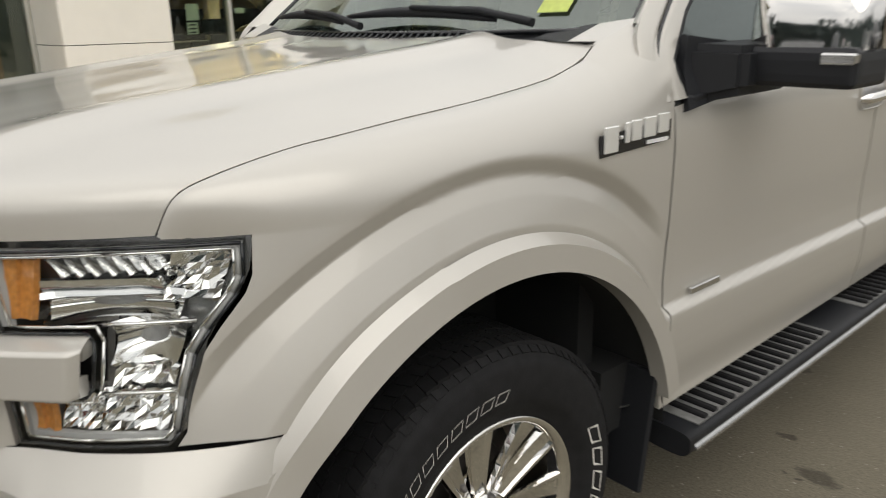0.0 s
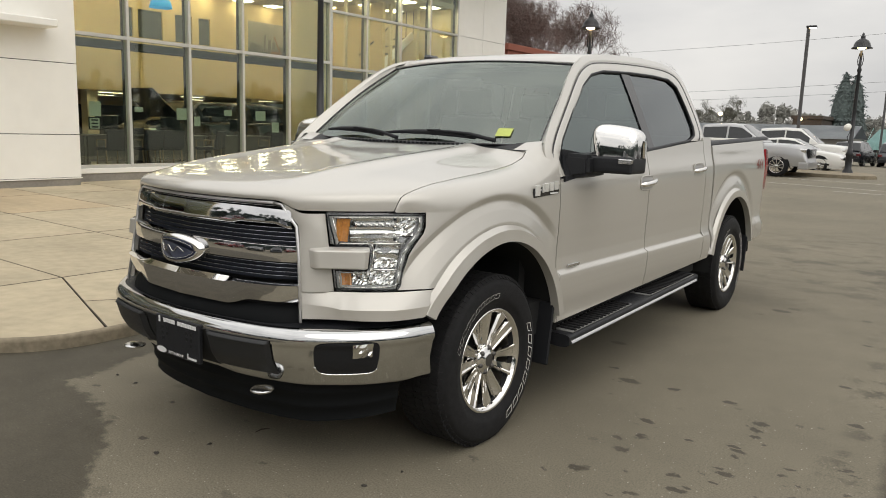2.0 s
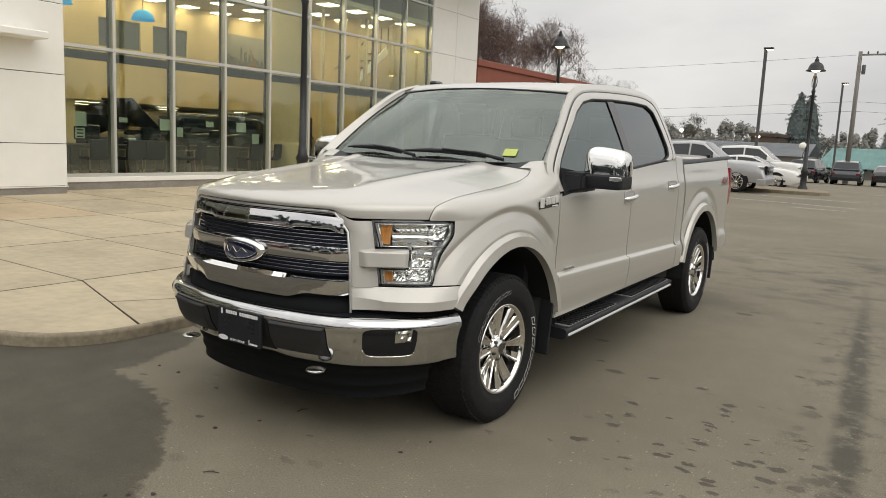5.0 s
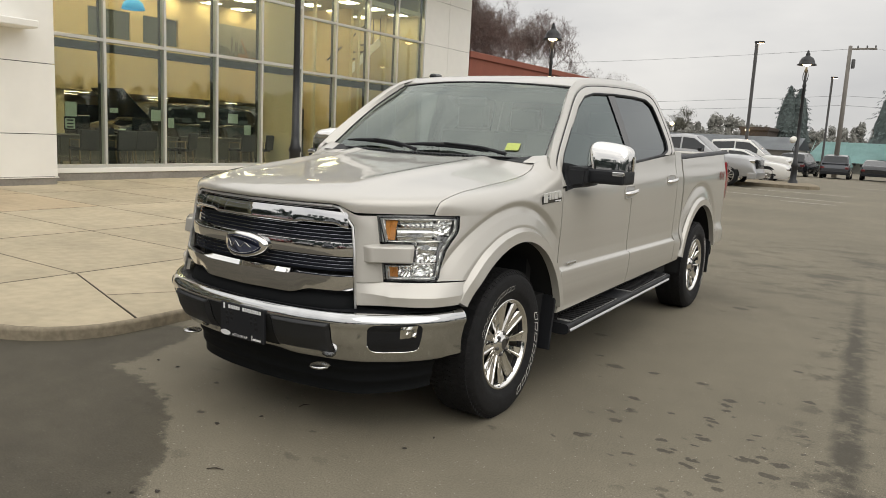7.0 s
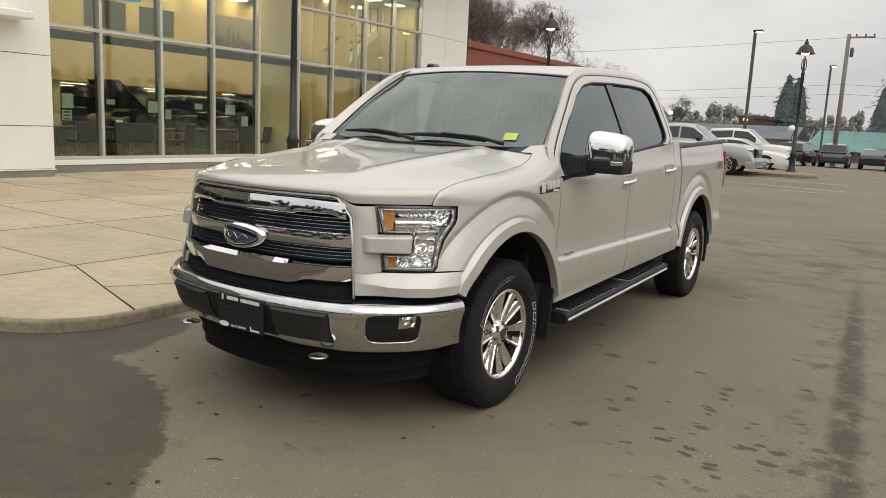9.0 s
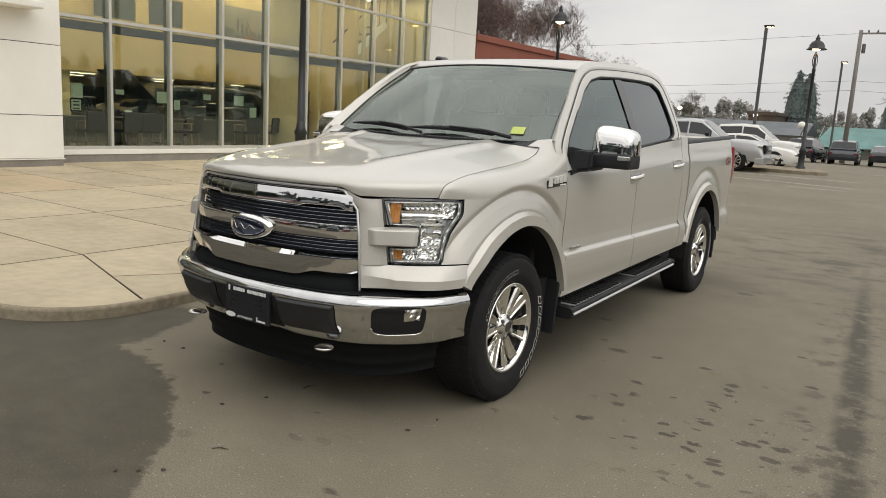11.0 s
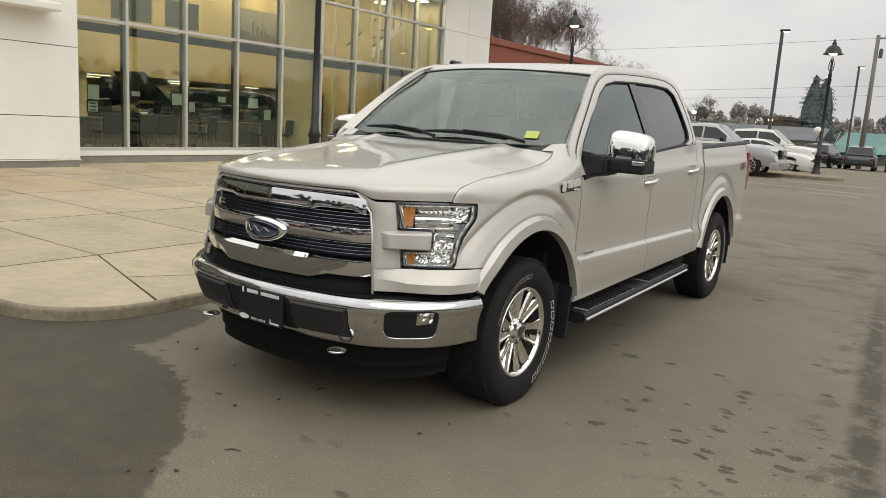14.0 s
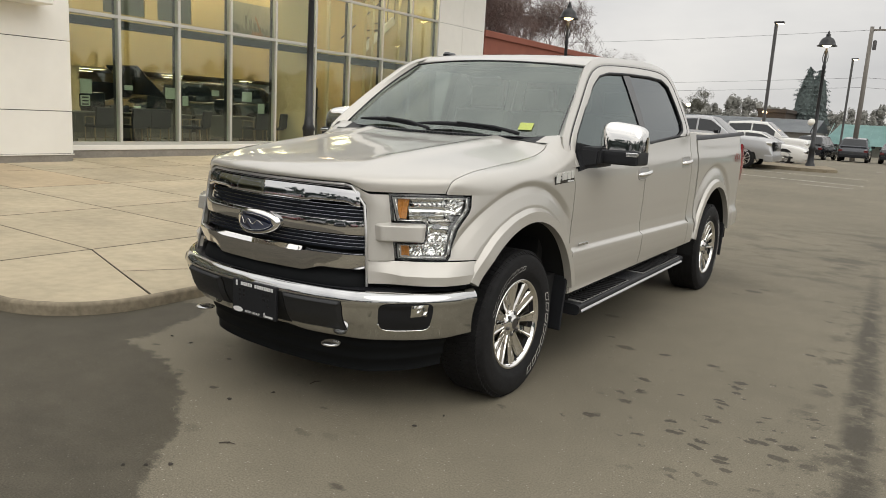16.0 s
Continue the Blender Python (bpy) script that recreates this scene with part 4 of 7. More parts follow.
def build_grille(truck):
    out = (0, 0.4, 0.9)
    gr = part("grille", _ribbon(-2.34, 2.34, lambda u: (0.70, 1.172), -0.09, 24), DARK, truck, "chrome grille with dark slats")
    # frame round the opening
    def edge(side):
        return [(1.80 * side, 1.166), (1.97 * side, 1.160), (2.31 * side, 1.075), (2.345 * side, 0.95), (2.35 * side, 0.70)]
    bm = bmesh.new()
    for side in (1, -1):
        pts = [flip(nose(abs(u), z, 0.004), side) for u, z in edge(side)]
        tube(bm, pts, 0.0065, 6)
    tube(bm, [flip(nose(abs(u), 1.166, 0.002), 1 if u >= 0 else -1) for u in [x * 0.18 for x in range(-10, 11)]], 0.008, 6)
    part("grille_frame", bm, SATIN, gr)
    def gbar(name, z0, z1, off, mat, umax=1.95, round_=0.025, depth=0.03, shape=None, tilt=0.0, prof=None):
        bm = bmesh.new()
        def f(a, b):
            u = (2 * a - 1) * umax
            t = 2 * b - 1
            lo, hi = (z0, z1) if shape is None else shape(abs(u))
            z = lo + b * (hi - lo)
            return flip(nose(abs(u), z, off + (prof(b) if prof else round_ * (1 - t * t) + tilt * b)), 1 if u >= 0 else -1)
        sheet(bm, f, 64, 10, out, depth)
        return part(name, bm, mat, gr)
    # the top bar leans back towards its upper edge, the middle one stands upright, the lower one leans forward
    gbar("top_bar", 0, 0, 0.004, GRILLE_CHROME, 2.20, prof=lambda b: 0.0139 * b - 0.0105 * b * b - 0.012 * max(0.0, 0.08 - b) / 0.08, shape=lambda u: (1.071 + 0.009 * step(0.98, 1.06, u) - 0.018 * step(1.8, 2.15, u), 1.148 - 0.008 * step(1.0, 2.2, u)))
    gbar("top_lip", 1.148, 1.166, -0.016, DARK, 1.98, 0.006)
    gbar("middle_bar", 0, 0, -0.008, GRILLE_CHROME, 2.31, prof=lambda b: 0.0026 * (1 - (2 * b - 1) ** 2) + 0.0125 * b, shape=lambda u: (0.934, 0.998))
    gbar("bar_ledge", 0, 0, -0.004, CHROME, 2.31, prof=lambda b: -0.014 * b, depth=0.02, shape=lambda u: (0.998, 1.004))
    gbar("lower_bar", 0, 0, -0.026, GRILLE_CHROME, 2.32, prof=lambda b: 0.036 * b + 0.003 * math.sin(math.pi * b), shape=lambda u: (0.745 + 0.028 * step(0.9, 1.4, u), 0.838 + 0.006 * step(0.9, 1.1, u)))
    gbar("bar_ledge", 0, 0, 0.010, CHROME, 2.32, prof=lambda b: -0.022 * b, depth=0.02, shape=lambda u: (0.838 + 0.006 * step(0.9, 1.1, u), 0.856 - 0.006 * step(0.97, 1.05, u)))
    for z in (1.013, 1.030, 1.047, 1.064, 0.876, 0.892, 0.908, 0.924):
        gbar("slat", z - 0.0008, z + 0.0008, -0.029, SLAT_EDGE, 2.33, 0.0, 0.0015)
        gbar("slat_body", z - 0.0135, z - 0.0006, -0.031, SLAT_NAVY, 2.33, 0.001, 0.012)
    for z in (1.153, 1.1605):
        gbar("lip_line", z - 0.0014, z + 0.0014, -0.004, SILVER_TRIM, 1.98, 0.001, 0.004)
    gbar("chin", 0.640, 0.752, -0.060, DARK_PLASTIC, 2.34, 0.02)
    # oval badge, without lettering
    bm = bmesh.new()
    def oval(rx, rz, y0, y1, n=40, inset=0.012):
        rings = []
        for ky, g in ((y0, 0.0), (y1 + inset * 0.4, 0.0), (y1, inset)):
            rings.append([bm.verts.new(((rx - g) * math.cos(2 * math.pi * i / n), ky + 0.035 * (math.cos(2 * math.pi * i / n)) ** 2, 0.945 + (rz - g) * math.sin(2 * math.pi * i / n))) for i in range(n)])
        for a, b in zip(rings, rings[1:]):
            for i in range(n):
                bm.faces.new((a[i], a[(i + 1) % n], b[(i + 1) % n], b[i])).smooth = True
        bm.faces.new(rings[-1])
        bmesh.ops.recalc_face_normals(bm, faces=bm.faces[:])
    oval(0.138, 0.060, -1.00, -1.060)
    badge = part("badge", bm, CHROME, gr, "plain dark blue oval badge with a chrome rim")
    bm = bmesh.new()
    oval(0.122, 0.048, -1.045, -1.064, inset=0.006)
    part("badge_field", bm, BLUE, badge)
    bm = bmesh.new()
    ring_ = [(0.110 * math.cos(2 * math.pi * i / 40), -1.0655 + 0.035 * math.cos(2 * math.pi * i / 40) ** 2, 0.945 + 0.040 * math.sin(2 * math.pi * i / 40)) for i in range(41)]
    tube(bm, ring_, 0.0014, 4)
    wave = []
    for i in range(41):
        k = i / 40
        x = -0.078 + 0.156 * k
        wave.append((x, -1.0665 + 0.035 * (x / 0.12) ** 2, 0.947 + 0.017 * (1 - 0.55 * k) * math.sin(2 * math.pi * 2.6 * k + 0.9)))
    tube(bm, wave, 0.0026, 5)
    part("badge_mark", bm, SILVER_TRIM, badge)


def _ribbon(u0, u1, zr, off, n):
    bm = bmesh.new()
    def f(a, b):
        u = u0 + a * (u1 - u0)
        lo, hi = zr(u)
        return flip(nose(abs(u), lo + b * (hi - lo), off), 1 if u >= 0 else -1)
    sheet(bm, f, n, 6, (0, 0.4, 0.9))
    return bm


B_LINE = [(0, 0.0, -1.052), (1, 0.32, -1.028), (2, 0.58, -0.962), (3, 0.735, -0.858), (4, 0.85, -0.745), (5, 0.925, -0.62), (6, 0.965, -0.49)]


def bumper_at(u, z, off=0.0):
    a = smooth_table(B_LINE, abs(u))
    k = 0.30 * step(0.56, 0.42, z) * 0.12
    p = Vector((a[0], a[1] + k, z))
    d = 0.05
    q0, q1 = smooth_table(B_LINE, max(abs(u) - d, 0)), smooth_table(B_LINE, min(abs(u) + d, 6))
    n = Vector((q1[1] - q0[1], -(q1[0] - q0[0]), 0)).normalized()
    if n.y > 0:
        n = -n
    p += n * off
    return flip(p, 1 if u >= 0 else -1)


def build_bumper(truck):
    out = (0, 0.4, 0.55)
    def top_z(u):
        return 0.684 + 0.002 * step(3.0, 6.0, abs(u))
    def low_z(u):
        return 0.418 + 0.008 * step(2.2, 6.0, abs(u)) + 0.01 * step(0.9, 0.5, abs(u))
    def face_off(b):
        return lerp_table([(0.0, -0.075), (0.05, -0.046), (0.10, -0.038), (0.72, 0.006), (0.76, 0.014), (0.80, 0.018), (1.0, 0.018)], b)[0]
    def proud(u, z, extra):
        return bumper_at(u, z, face_off((z - low_z(u)) / (top_z(u) - low_z(u))) + extra)
    bm = bmesh.new()
    def face(a, b):
        u = 12 * a - 6
        lo, hi = low_z(u), top_z(u)
        z = lo + b * (hi - lo)
        off = face_off(b)
        if b > 0.80:
            th = (b - 0.80) / 0.20 * math.pi / 2
            off -= 0.046 * (1 - math.cos(th))
            z = lo + 0.80 * (hi - lo) + 0.20 * (hi - lo) * math.sin(th)
        return bumper_at(u, z, off)
    sheet(bm, face, 90, 32, out, 0.05)
    bump = part("front_bumper", bm, CHROME_WORN, truck, "chrome front bumper with black inserts")
    bm = bmesh.new()
    def shelf(a, b):
        u = 12 * a - 6
        p = bumper_at(u, top_z(u) - 0.003, -0.030 - 0.08 * b)
        p.z += 0.012 * b
        return p
    sheet(bm, shelf, 60, 3, (0, 0, 0.2))
    part("bumper_shelf", bm, BLACK, bump)
    # centre recess with plate and two black pads
    bm = bmesh.new()
    sheet(bm, lambda a, b: proud(-0.66 + 1.32 * a, 0.462 + b * 0.170, 0.003), 20, 6, out, 0.02)
    part("recess", bm, DARK, bump)
    for s in (1, -1):
        bm = bmesh.new()
        def pad(a, b):
            u = s * (0.68 + a * 1.12)
            e = min(a, 1 - a) * 18
            e2 = min(b, 1 - b) * 12
            return proud(u, 0.474 + b * 0.156 + 0.002 * a, 0.006 + 0.018 * min(1, e) * min(1, e2))
        sheet(bm, pad, 54, 36, out, 0.03)
        part("pad", bm, PAD, bump)
        # fog lamp pocket with rounded corners, its small lamp and the chrome line under it
        bm = bmesh.new()
        def pocket(ang, k):
            c, d = math.cos(ang), math.sin(ang)
            e = 0.38
            a, b = math.copysign(abs(c) ** e, c) * k, math.copysign(abs(d) ** e, d) * k
            a -= 0.10 * max(0.0, -b) * max(0.0, a)
            return proud(s * (3.45 + 0.80 * a), 0.566 + 0.073 * b + 0.004 * a, 0.005)
        rows = [[bm.verts.new(pocket(2 * math.pi * i / 48, k)) for i in range(48)] for k in (1.0, 0.85, 0.7, 0.55, 0.4, 0.25, 0.1)]
        for p, q in zip(rows, rows[1:]):
            for i in range(48):
                bm.faces.new((p[i], p[(i + 1) % 48], q[(i + 1) % 48], q[i]))
        bm.faces.new(rows[-1])
        bmesh.ops.recalc_face_normals(bm, faces=bm.faces[:])
        part("fog_pocket", bm, BLACK, bump)
        bm = bmesh.new()
        tube(bm, [pocket(2 * math.pi * i / 48, 1.01) for i in range(25, 46)], 0.0045, 5)
        part("pocket_lip", bm, CHROME, bump)
        bm = bmesh.new()
        rnd = random.Random(17)
        relief = [[rnd.random() for _ in range(6)] for _ in range(8)]
        def fog(a, b):
            edge = a in (0.0, 1.0) or b in (0.0, 1.0)
            return proud(s * (3.56 + a * 0.50), 0.568 + b * 0.062 + 0.006 * a, 0.006 + (0.0 if edge else 0.012 * relief[round(a * 7)][round(b * 5)]))
        sheet(bm, fog, 7, 5, out, 0.008, smooth=False)
        part("fog_lamp", bm, FOG_LENS, bump)
        # tow hook
        bm = bmesh.new()
        bmesh.ops.create_uvsphere(bm, u_segments=20, v_segments=10, radius=1.0, matrix=Matrix.Translation((s * 0.462 + 0.012, -0.975, 0.412)) @ Matrix.Diagonal((0.050, 0.050, 0.013, 1)))
        for f in bm.faces:
            f.smooth = True
        part("tow_hook", bm, SILVER_TRIM, bump)
    plate = boxed("plate_holder", (-0.115, -1.0720, 0.476, 0.195, -1.052, 0.646), BLACK, bump, 0.004, label="black dealer plate with white print")
    for k in range(14):
        if k != 5:
            boxed("print_bar", (-0.052 + 0.0165 * k, -1.0745, 0.619, -0.0395 + 0.0165 * k, -1.0710, 0.636), WHITE, plate)
    boxed("print_bar", (-0.088, -1.0745, 0.614, -0.078, -1.0710, 0.641), WHITE, plate)
    bm = bmesh.new()
    lathe(bm, [(0.0, 0), (1.0, 0)], 24, Matrix.Translation((-0.072, -1.0735, 0.492)) @ Matrix.Rotation(radians(90), 4, "X") @ Matrix.Diagonal((0.036, 0.0135, 1, 1)), cap=False)
    part("print_oval", bm, WHITE, plate)
    boxed("print_bar", (0.115, -1.0745, 0.484, 0.119, -1.0710, 0.508), WHITE, plate)
    for k in range(7):
        boxed("print_bar", (0.123 + 0.0078 * k, -1.0745, 0.485, 0.1285 + 0.0078 * k, -1.0710, 0.494), WHITE, plate)
    txt = bpy.data.curves.new("lettering", "FONT")
    txt.body, txt.size, txt.extrude, txt.align_x = "AUTO GROUP", 0.0165, 0.0006, "LEFT"
    t_ob = new("lettering", txt)
    t_ob.data.materials.append(WHITE)
    t_ob.parent = plate
    t_ob.matrix_basis = pose(-0.022, -1.0735, 0.4845, 90, 0, 0)
    for x, z in ((-0.10, 0.57), (-0.07, 0.57), (-0.10, 0.545), (-0.07, 0.545), (-0.10, 0.52), (0.07, 0.57), (0.10, 0.57), (0.07, 0.545), (0.10, 0.545), (0.10, 0.52)):
        boxed("slot", (x + 0.032, -1.0732, z + 0.016, x + 0.048, -1.0715, z + 0.032), DARK, plate, 0.002)
    # air dam
    bm = bmesh.new()
    def dam(a, b):
        u = 10.2 * a - 5.1
        rib = 0.008 * abs(math.sin(9.5 * b))
        return bumper_at(u, 0.240 + b * 0.202 + 0.035 * step(2, 5.5, abs(u)), -0.085 - 0.05 * (1 - b) - rib)
    sheet(bm, dam, 60, 24, out, 0.03)
    part("air_dam", bm, DARK_PLASTIC, truck, "ribbed black air dam")


def build_side(truck, s):
    out = (0, 2.2, 0.9)

    def panel(name, y0, y1, zb, zt, nu=30, nv=110, flange=0.014, parent=truck):
        bm = bmesh.new()
        def f(a, b):
            y = y0(b) + a * (y1(b) - y0(b)) if callable(y0) else y0 + a * (y1 - y0)
            lo, hi = zb(y), zt(y)
            z = lo + b * (hi - lo)
            return Vector((s * side_x(y, z), y, z))
        sheet(bm, f, nu, nv, out, flange)
        return part(name, bm, PAINT, parent)

    def sill(y):
        return 0.485 + 0.018 * (y - 0.5)

    def rear_cut(y):
        az = arch_z(y, ARCH_R[0])
        return max(sill(y), az) if az else sill(y)

    fd = panel("front_door", 0.553, 1.745, sill, lambda y: belt(y) - 0.004)
    rd = panel("rear_door", 1.755, 2.87, sill, lambda y: belt(y) - 0.004)
    # cab corner behind the rear door
    panel("cab_corner", 2.88, 3.055, rear_cut, lambda y: belt(y) + 0.02, 6, 24)
    # bed side
    bm = bmesh.new()
    def bed(a, b):
        y = 3.09 + a * (4.83 - 3.09)
        az = arch_z(y, ARCH_R[0])
        lo = max(0.545, az) if az else 0.545 + 0.03 * step(4.3, 4.9, y)
        hi = 1.405 + 0.055 * (y - 3.09) / 1.86
        z = lo + b * (hi - lo)
        x = side_x(y, min(z, 1.33)) - 0.07 * step(4.52, 4.85, y) ** 2 - 0.02 * step(1.33, 1.46, z)
        return Vector((s * x, y, z))
    sheet(bm, bed, 60, 24, out, 0.03)
    bed_side = part("bed_side", bm, PAINT, truck)
    # bed rail cap
    bm = bmesh.new()
    def cap(a, b):
        y = 3.08 + a * (4.83 - 3.08)
        hi = 1.408 + 0.055 * (y - 3.09) / 1.86
        c = math.pi * b
        return Vector((s * (0.885 + 0.045 * math.cos(c)), y, hi + 0.028 * math.sin(c)))
    sheet(bm, cap, 12, 8, (0, 4, 1.0), 0.02)
    part("rail_cap", bm, BLACK, bed_side)
    # handles
    for door, y, z in ((fd, 1.72, 1.175), (rd, 2.72, 1.232)):
        bm = bmesh.new()
        x = side_x(y, z)
        def grip(a, b):
            c = 2 * math.pi * b
            yy = y - 0.115 + 0.23 * a
            bow = 0.034 * math.sin(math.pi * min(1, max(0, a))) ** 0.4
            r = 0.017 if 0 < a < 1 else 0.006
            return Vector((s * (x + bow + 0.6 * r * math.cos(c)), yy, z + 0.02 * (a - 0.5) + r * math.sin(c)))
        sheet(bm, grip, 14, 10, (s * x, y, z))
        part("handle", bm, CHROME, door, "chrome handle")
        bm = bmesh.new()
        def cup(a, b):
            aa, bb = 2 * a - 1, 2 * b - 1
            return Vector((s * (x + 0.003), y - 0.02 + 0.10 * aa, z + 0.045 * bb))
        sheet(bm, cup, 6, 6, out, 0.0)
        part("handle_cup", bm, CAR_SILVER, door)
        bm = bmesh.new()
        loop = [(0.10 * math.copysign(abs(math.cos(q)) ** 0.5, math.cos(q)), 0.045 * math.copysign(abs(math.sin(q)) ** 0.5, math.sin(q))) for q in [2 * math.pi * i / 24 for i in range(25)]]
        tube(bm, [Vector((s * (x + 0.003), y - 0.02 + p, z + q)) for p, q in loop], 0.0035, 5)
        part("cup_rim", bm, PAINT, door)
    # lettered fender plate drawn as plain shapes
    y0, y1 = 0.272, 0.524
    bm = bmesh.new()
    sheet(bm, lambda a, b: Vector((s * (side_x(y0 + a * (y1 - y0), 1.19) + 0.005), y0 + a * (y1 - y0), 1.160 + 0.010 * a + b * 0.045)), 8, 3, out, 0.006)
    plate = part("fender_badge", bm, GLOSS_BLACK, truck, "chrome and black fender badge")
    bm = bmesh.new()
    def bit(ya, yb, za, zb):
        ya, yb, za, zb = ya - 0.027, yb - 0.027, za + 0.008, zb + 0.008
        xx = side_x((ya + yb) / 2, 1.19)
        box(bm, s * (xx + 0.004), ya, za, s * (xx + 0.012), yb, zb, 0.002)
    for ya, yb, za, zb in ((0.306, 0.350, 1.160, 1.214), (0.358, 0.366, 1.184, 1.192), (0.376, 0.390, 1.174, 1.217), (0.398, 0.432, 1.176, 1.219), (0.442, 0.484, 1.178, 1.221), (0.494, 0.534, 1.182, 1.224)):
        bit(ya, yb, za, zb)
    part("badge_mark", bm, BADGE, plate)
    bm = bmesh.new()
    box(bm, s * (side_x(0.47, 1.17) + 0.005), 0.428, 1.171, s * (side_x(0.47, 1.17) + 0.008), 0.508, 1.179)
    part("badge_bar", bm, WHITE, plate)
    boxed("door_badge", (s * 0.977, 0.66, 0.765, s * 0.987, 0.80, 0.783), SILVER_TRIM, fd, 0.002, label="small bright door badge")
    # greenhouse frame
    T = [(0.590, 1.255), (0.575, 1.335), (0.668, 1.435), (0.875, 1.588), (1.105, 1.742), (1.262, 1.815), (1.45, 1.848), (1.85, 1.868), (2.3, 1.878), (2.58, 1.872), (2.71, 1.825), (2.785, 1.68), (2.83, 1.54), (2.80, 1.475), (2.68, 1.44)]
    R = [(0.50, 1.25), (0.475, 1.37), (0.555, 1.465), (0.79, 1.645), (1.06, 1.843), (1.26, 1.922), (1.45, 1.952), (1.85, 1.980), (2.3, 1.995), (2.70, 1.982), (2.93, 1.912), (3.022, 1.72), (3.055, 1.57), (3.06, 1.48), (3.06, 1.43)]
    n = len(T)
    tt = [(i, *p) for i, p in enumerate(T)]
    rr = [(i, *p) for i, p in enumerate(R)]
    def rim(a, b):
        p, q = smooth_table(tt, a * (n - 1)), smooth_table(rr, a * (n - 1))
        y, z = p[0] + b * (q[0] - p[0]), p[1] + b * (q[1] - p[1])
        groove = -0.010 * math.exp(-(((b - 0.52) / 0.06) ** 2))
        return Vector((s * (glass_x(z) + 0.006 - 0.020 * b ** 3 + groove), y, z))
    bm = bmesh.new()
    sheet(bm, rim, 84, 16, (0, 1.8, 1.5), 0.02)
    frame_ = part("cab_frame", bm, PAINT, truck)
    bm = bmesh.new()
    tube(bm, [rim(0.04 + 0.94 * i / 60, 0.50) + Vector((s * 0.004, 0, 0)) for i in range(61)], 0.0045, 5)
    part("door_gap", bm, GLOSS_BLACK, frame_)
    # black pillar and glass
    def window(name, left, right, mat, nu=10, inset=0.012):
        bm = bmesh.new()
        def f(a, b):
            lo_y, hi_y = left(b), right(b)
            y = lo_y + a * (hi_y - lo_y)
            top_z = smooth_table([(p[0], p[1]) for p in T[2:10]], y)[0] if y < 2.58 else smooth_table([(2.58, 1.872), (2.68, 1.84), (2.72, 1.81), (2.79, 1.66), (2.84, 1.54)], y)[0]
            lo = belt(y) + 0.002
            z = lo + b * (top_z - lo + 0.01)
            return Vector((s * (glass_x(z) - inset), y, z))
        sheet(bm, f, nu, 10, (0, 1.8, 1.2))
        return part(name, bm, mat, frame_)
    w1 = window("front_window", lambda b: 0.58, lambda b: 1.86 - 0.10 * b, TINTED, 24)
    w2 = window("rear_window", lambda b: 1.92 - 0.06 * b, lambda b: 2.835 - 0.05 * b, PRIVACY, 16)
    for w in (w1, w2):
        w.visible_shadow = False
    bm = bmesh.new()
    def post_(a, b):
        y = 1.835 - 0.10 * b + a * (0.11 + 0.03 * b)
        lo, hi = belt(y), 1.872
        z = lo + b * (hi - lo)
        return Vector((s * (glass_x(z) - 0.004), y, z))
    sheet(bm, post_, 3, 10, (0, 1.8, 1.2), 0.01)
    part("pillar_trim", bm, GLOSS_BLACK, frame_)
    decal = bpy.data.curves.new("decal", "FONT")
    decal.body, decal.size, decal.extrude, decal.align_x = "4X4", 0.125, 0.0004, "CENTER"
    d_ob = new("decal", decal)
    decal.materials.append(RED_DECAL)
    d_ob.parent = bed_side
    d_ob.matrix_basis = pose(s * (side_x(4.42, 1.24) + 0.006), 4.42, 1.195, 90, 0, 90 if s > 0 else -90)
    d_ob["label"] = "red and grey four-wheel-drive decal"
    # rubber strip round the glass
    bm = bmesh.new()
    pts = [Vector((s * (glass_x(p[1]) - 0.004), p[0], p[1])) for p in T] + [Vector((s * (glass_x(belt(y)) - 0.002), y, belt(y))) for y in (2.6, 2.3, 1.95, 1.6, 1.3, 0.95, 0.62)]
    tube(bm, pts + pts[:1], 0.011, 6)
    part("window_seal", bm, BLACK, frame_)
    # sill below the doors
    bm = bmesh.new()
    sheet(bm, lambda a, b: Vector((s * (0.80 + 0.125 * b), 0.5 + a * 2.5, 0.42 + 0.018 * a * 2.5 + 0.07 * b)), 10, 3, (0, 1.7, 1.0))
    part("sill_panel", bm, PAINT, truck)


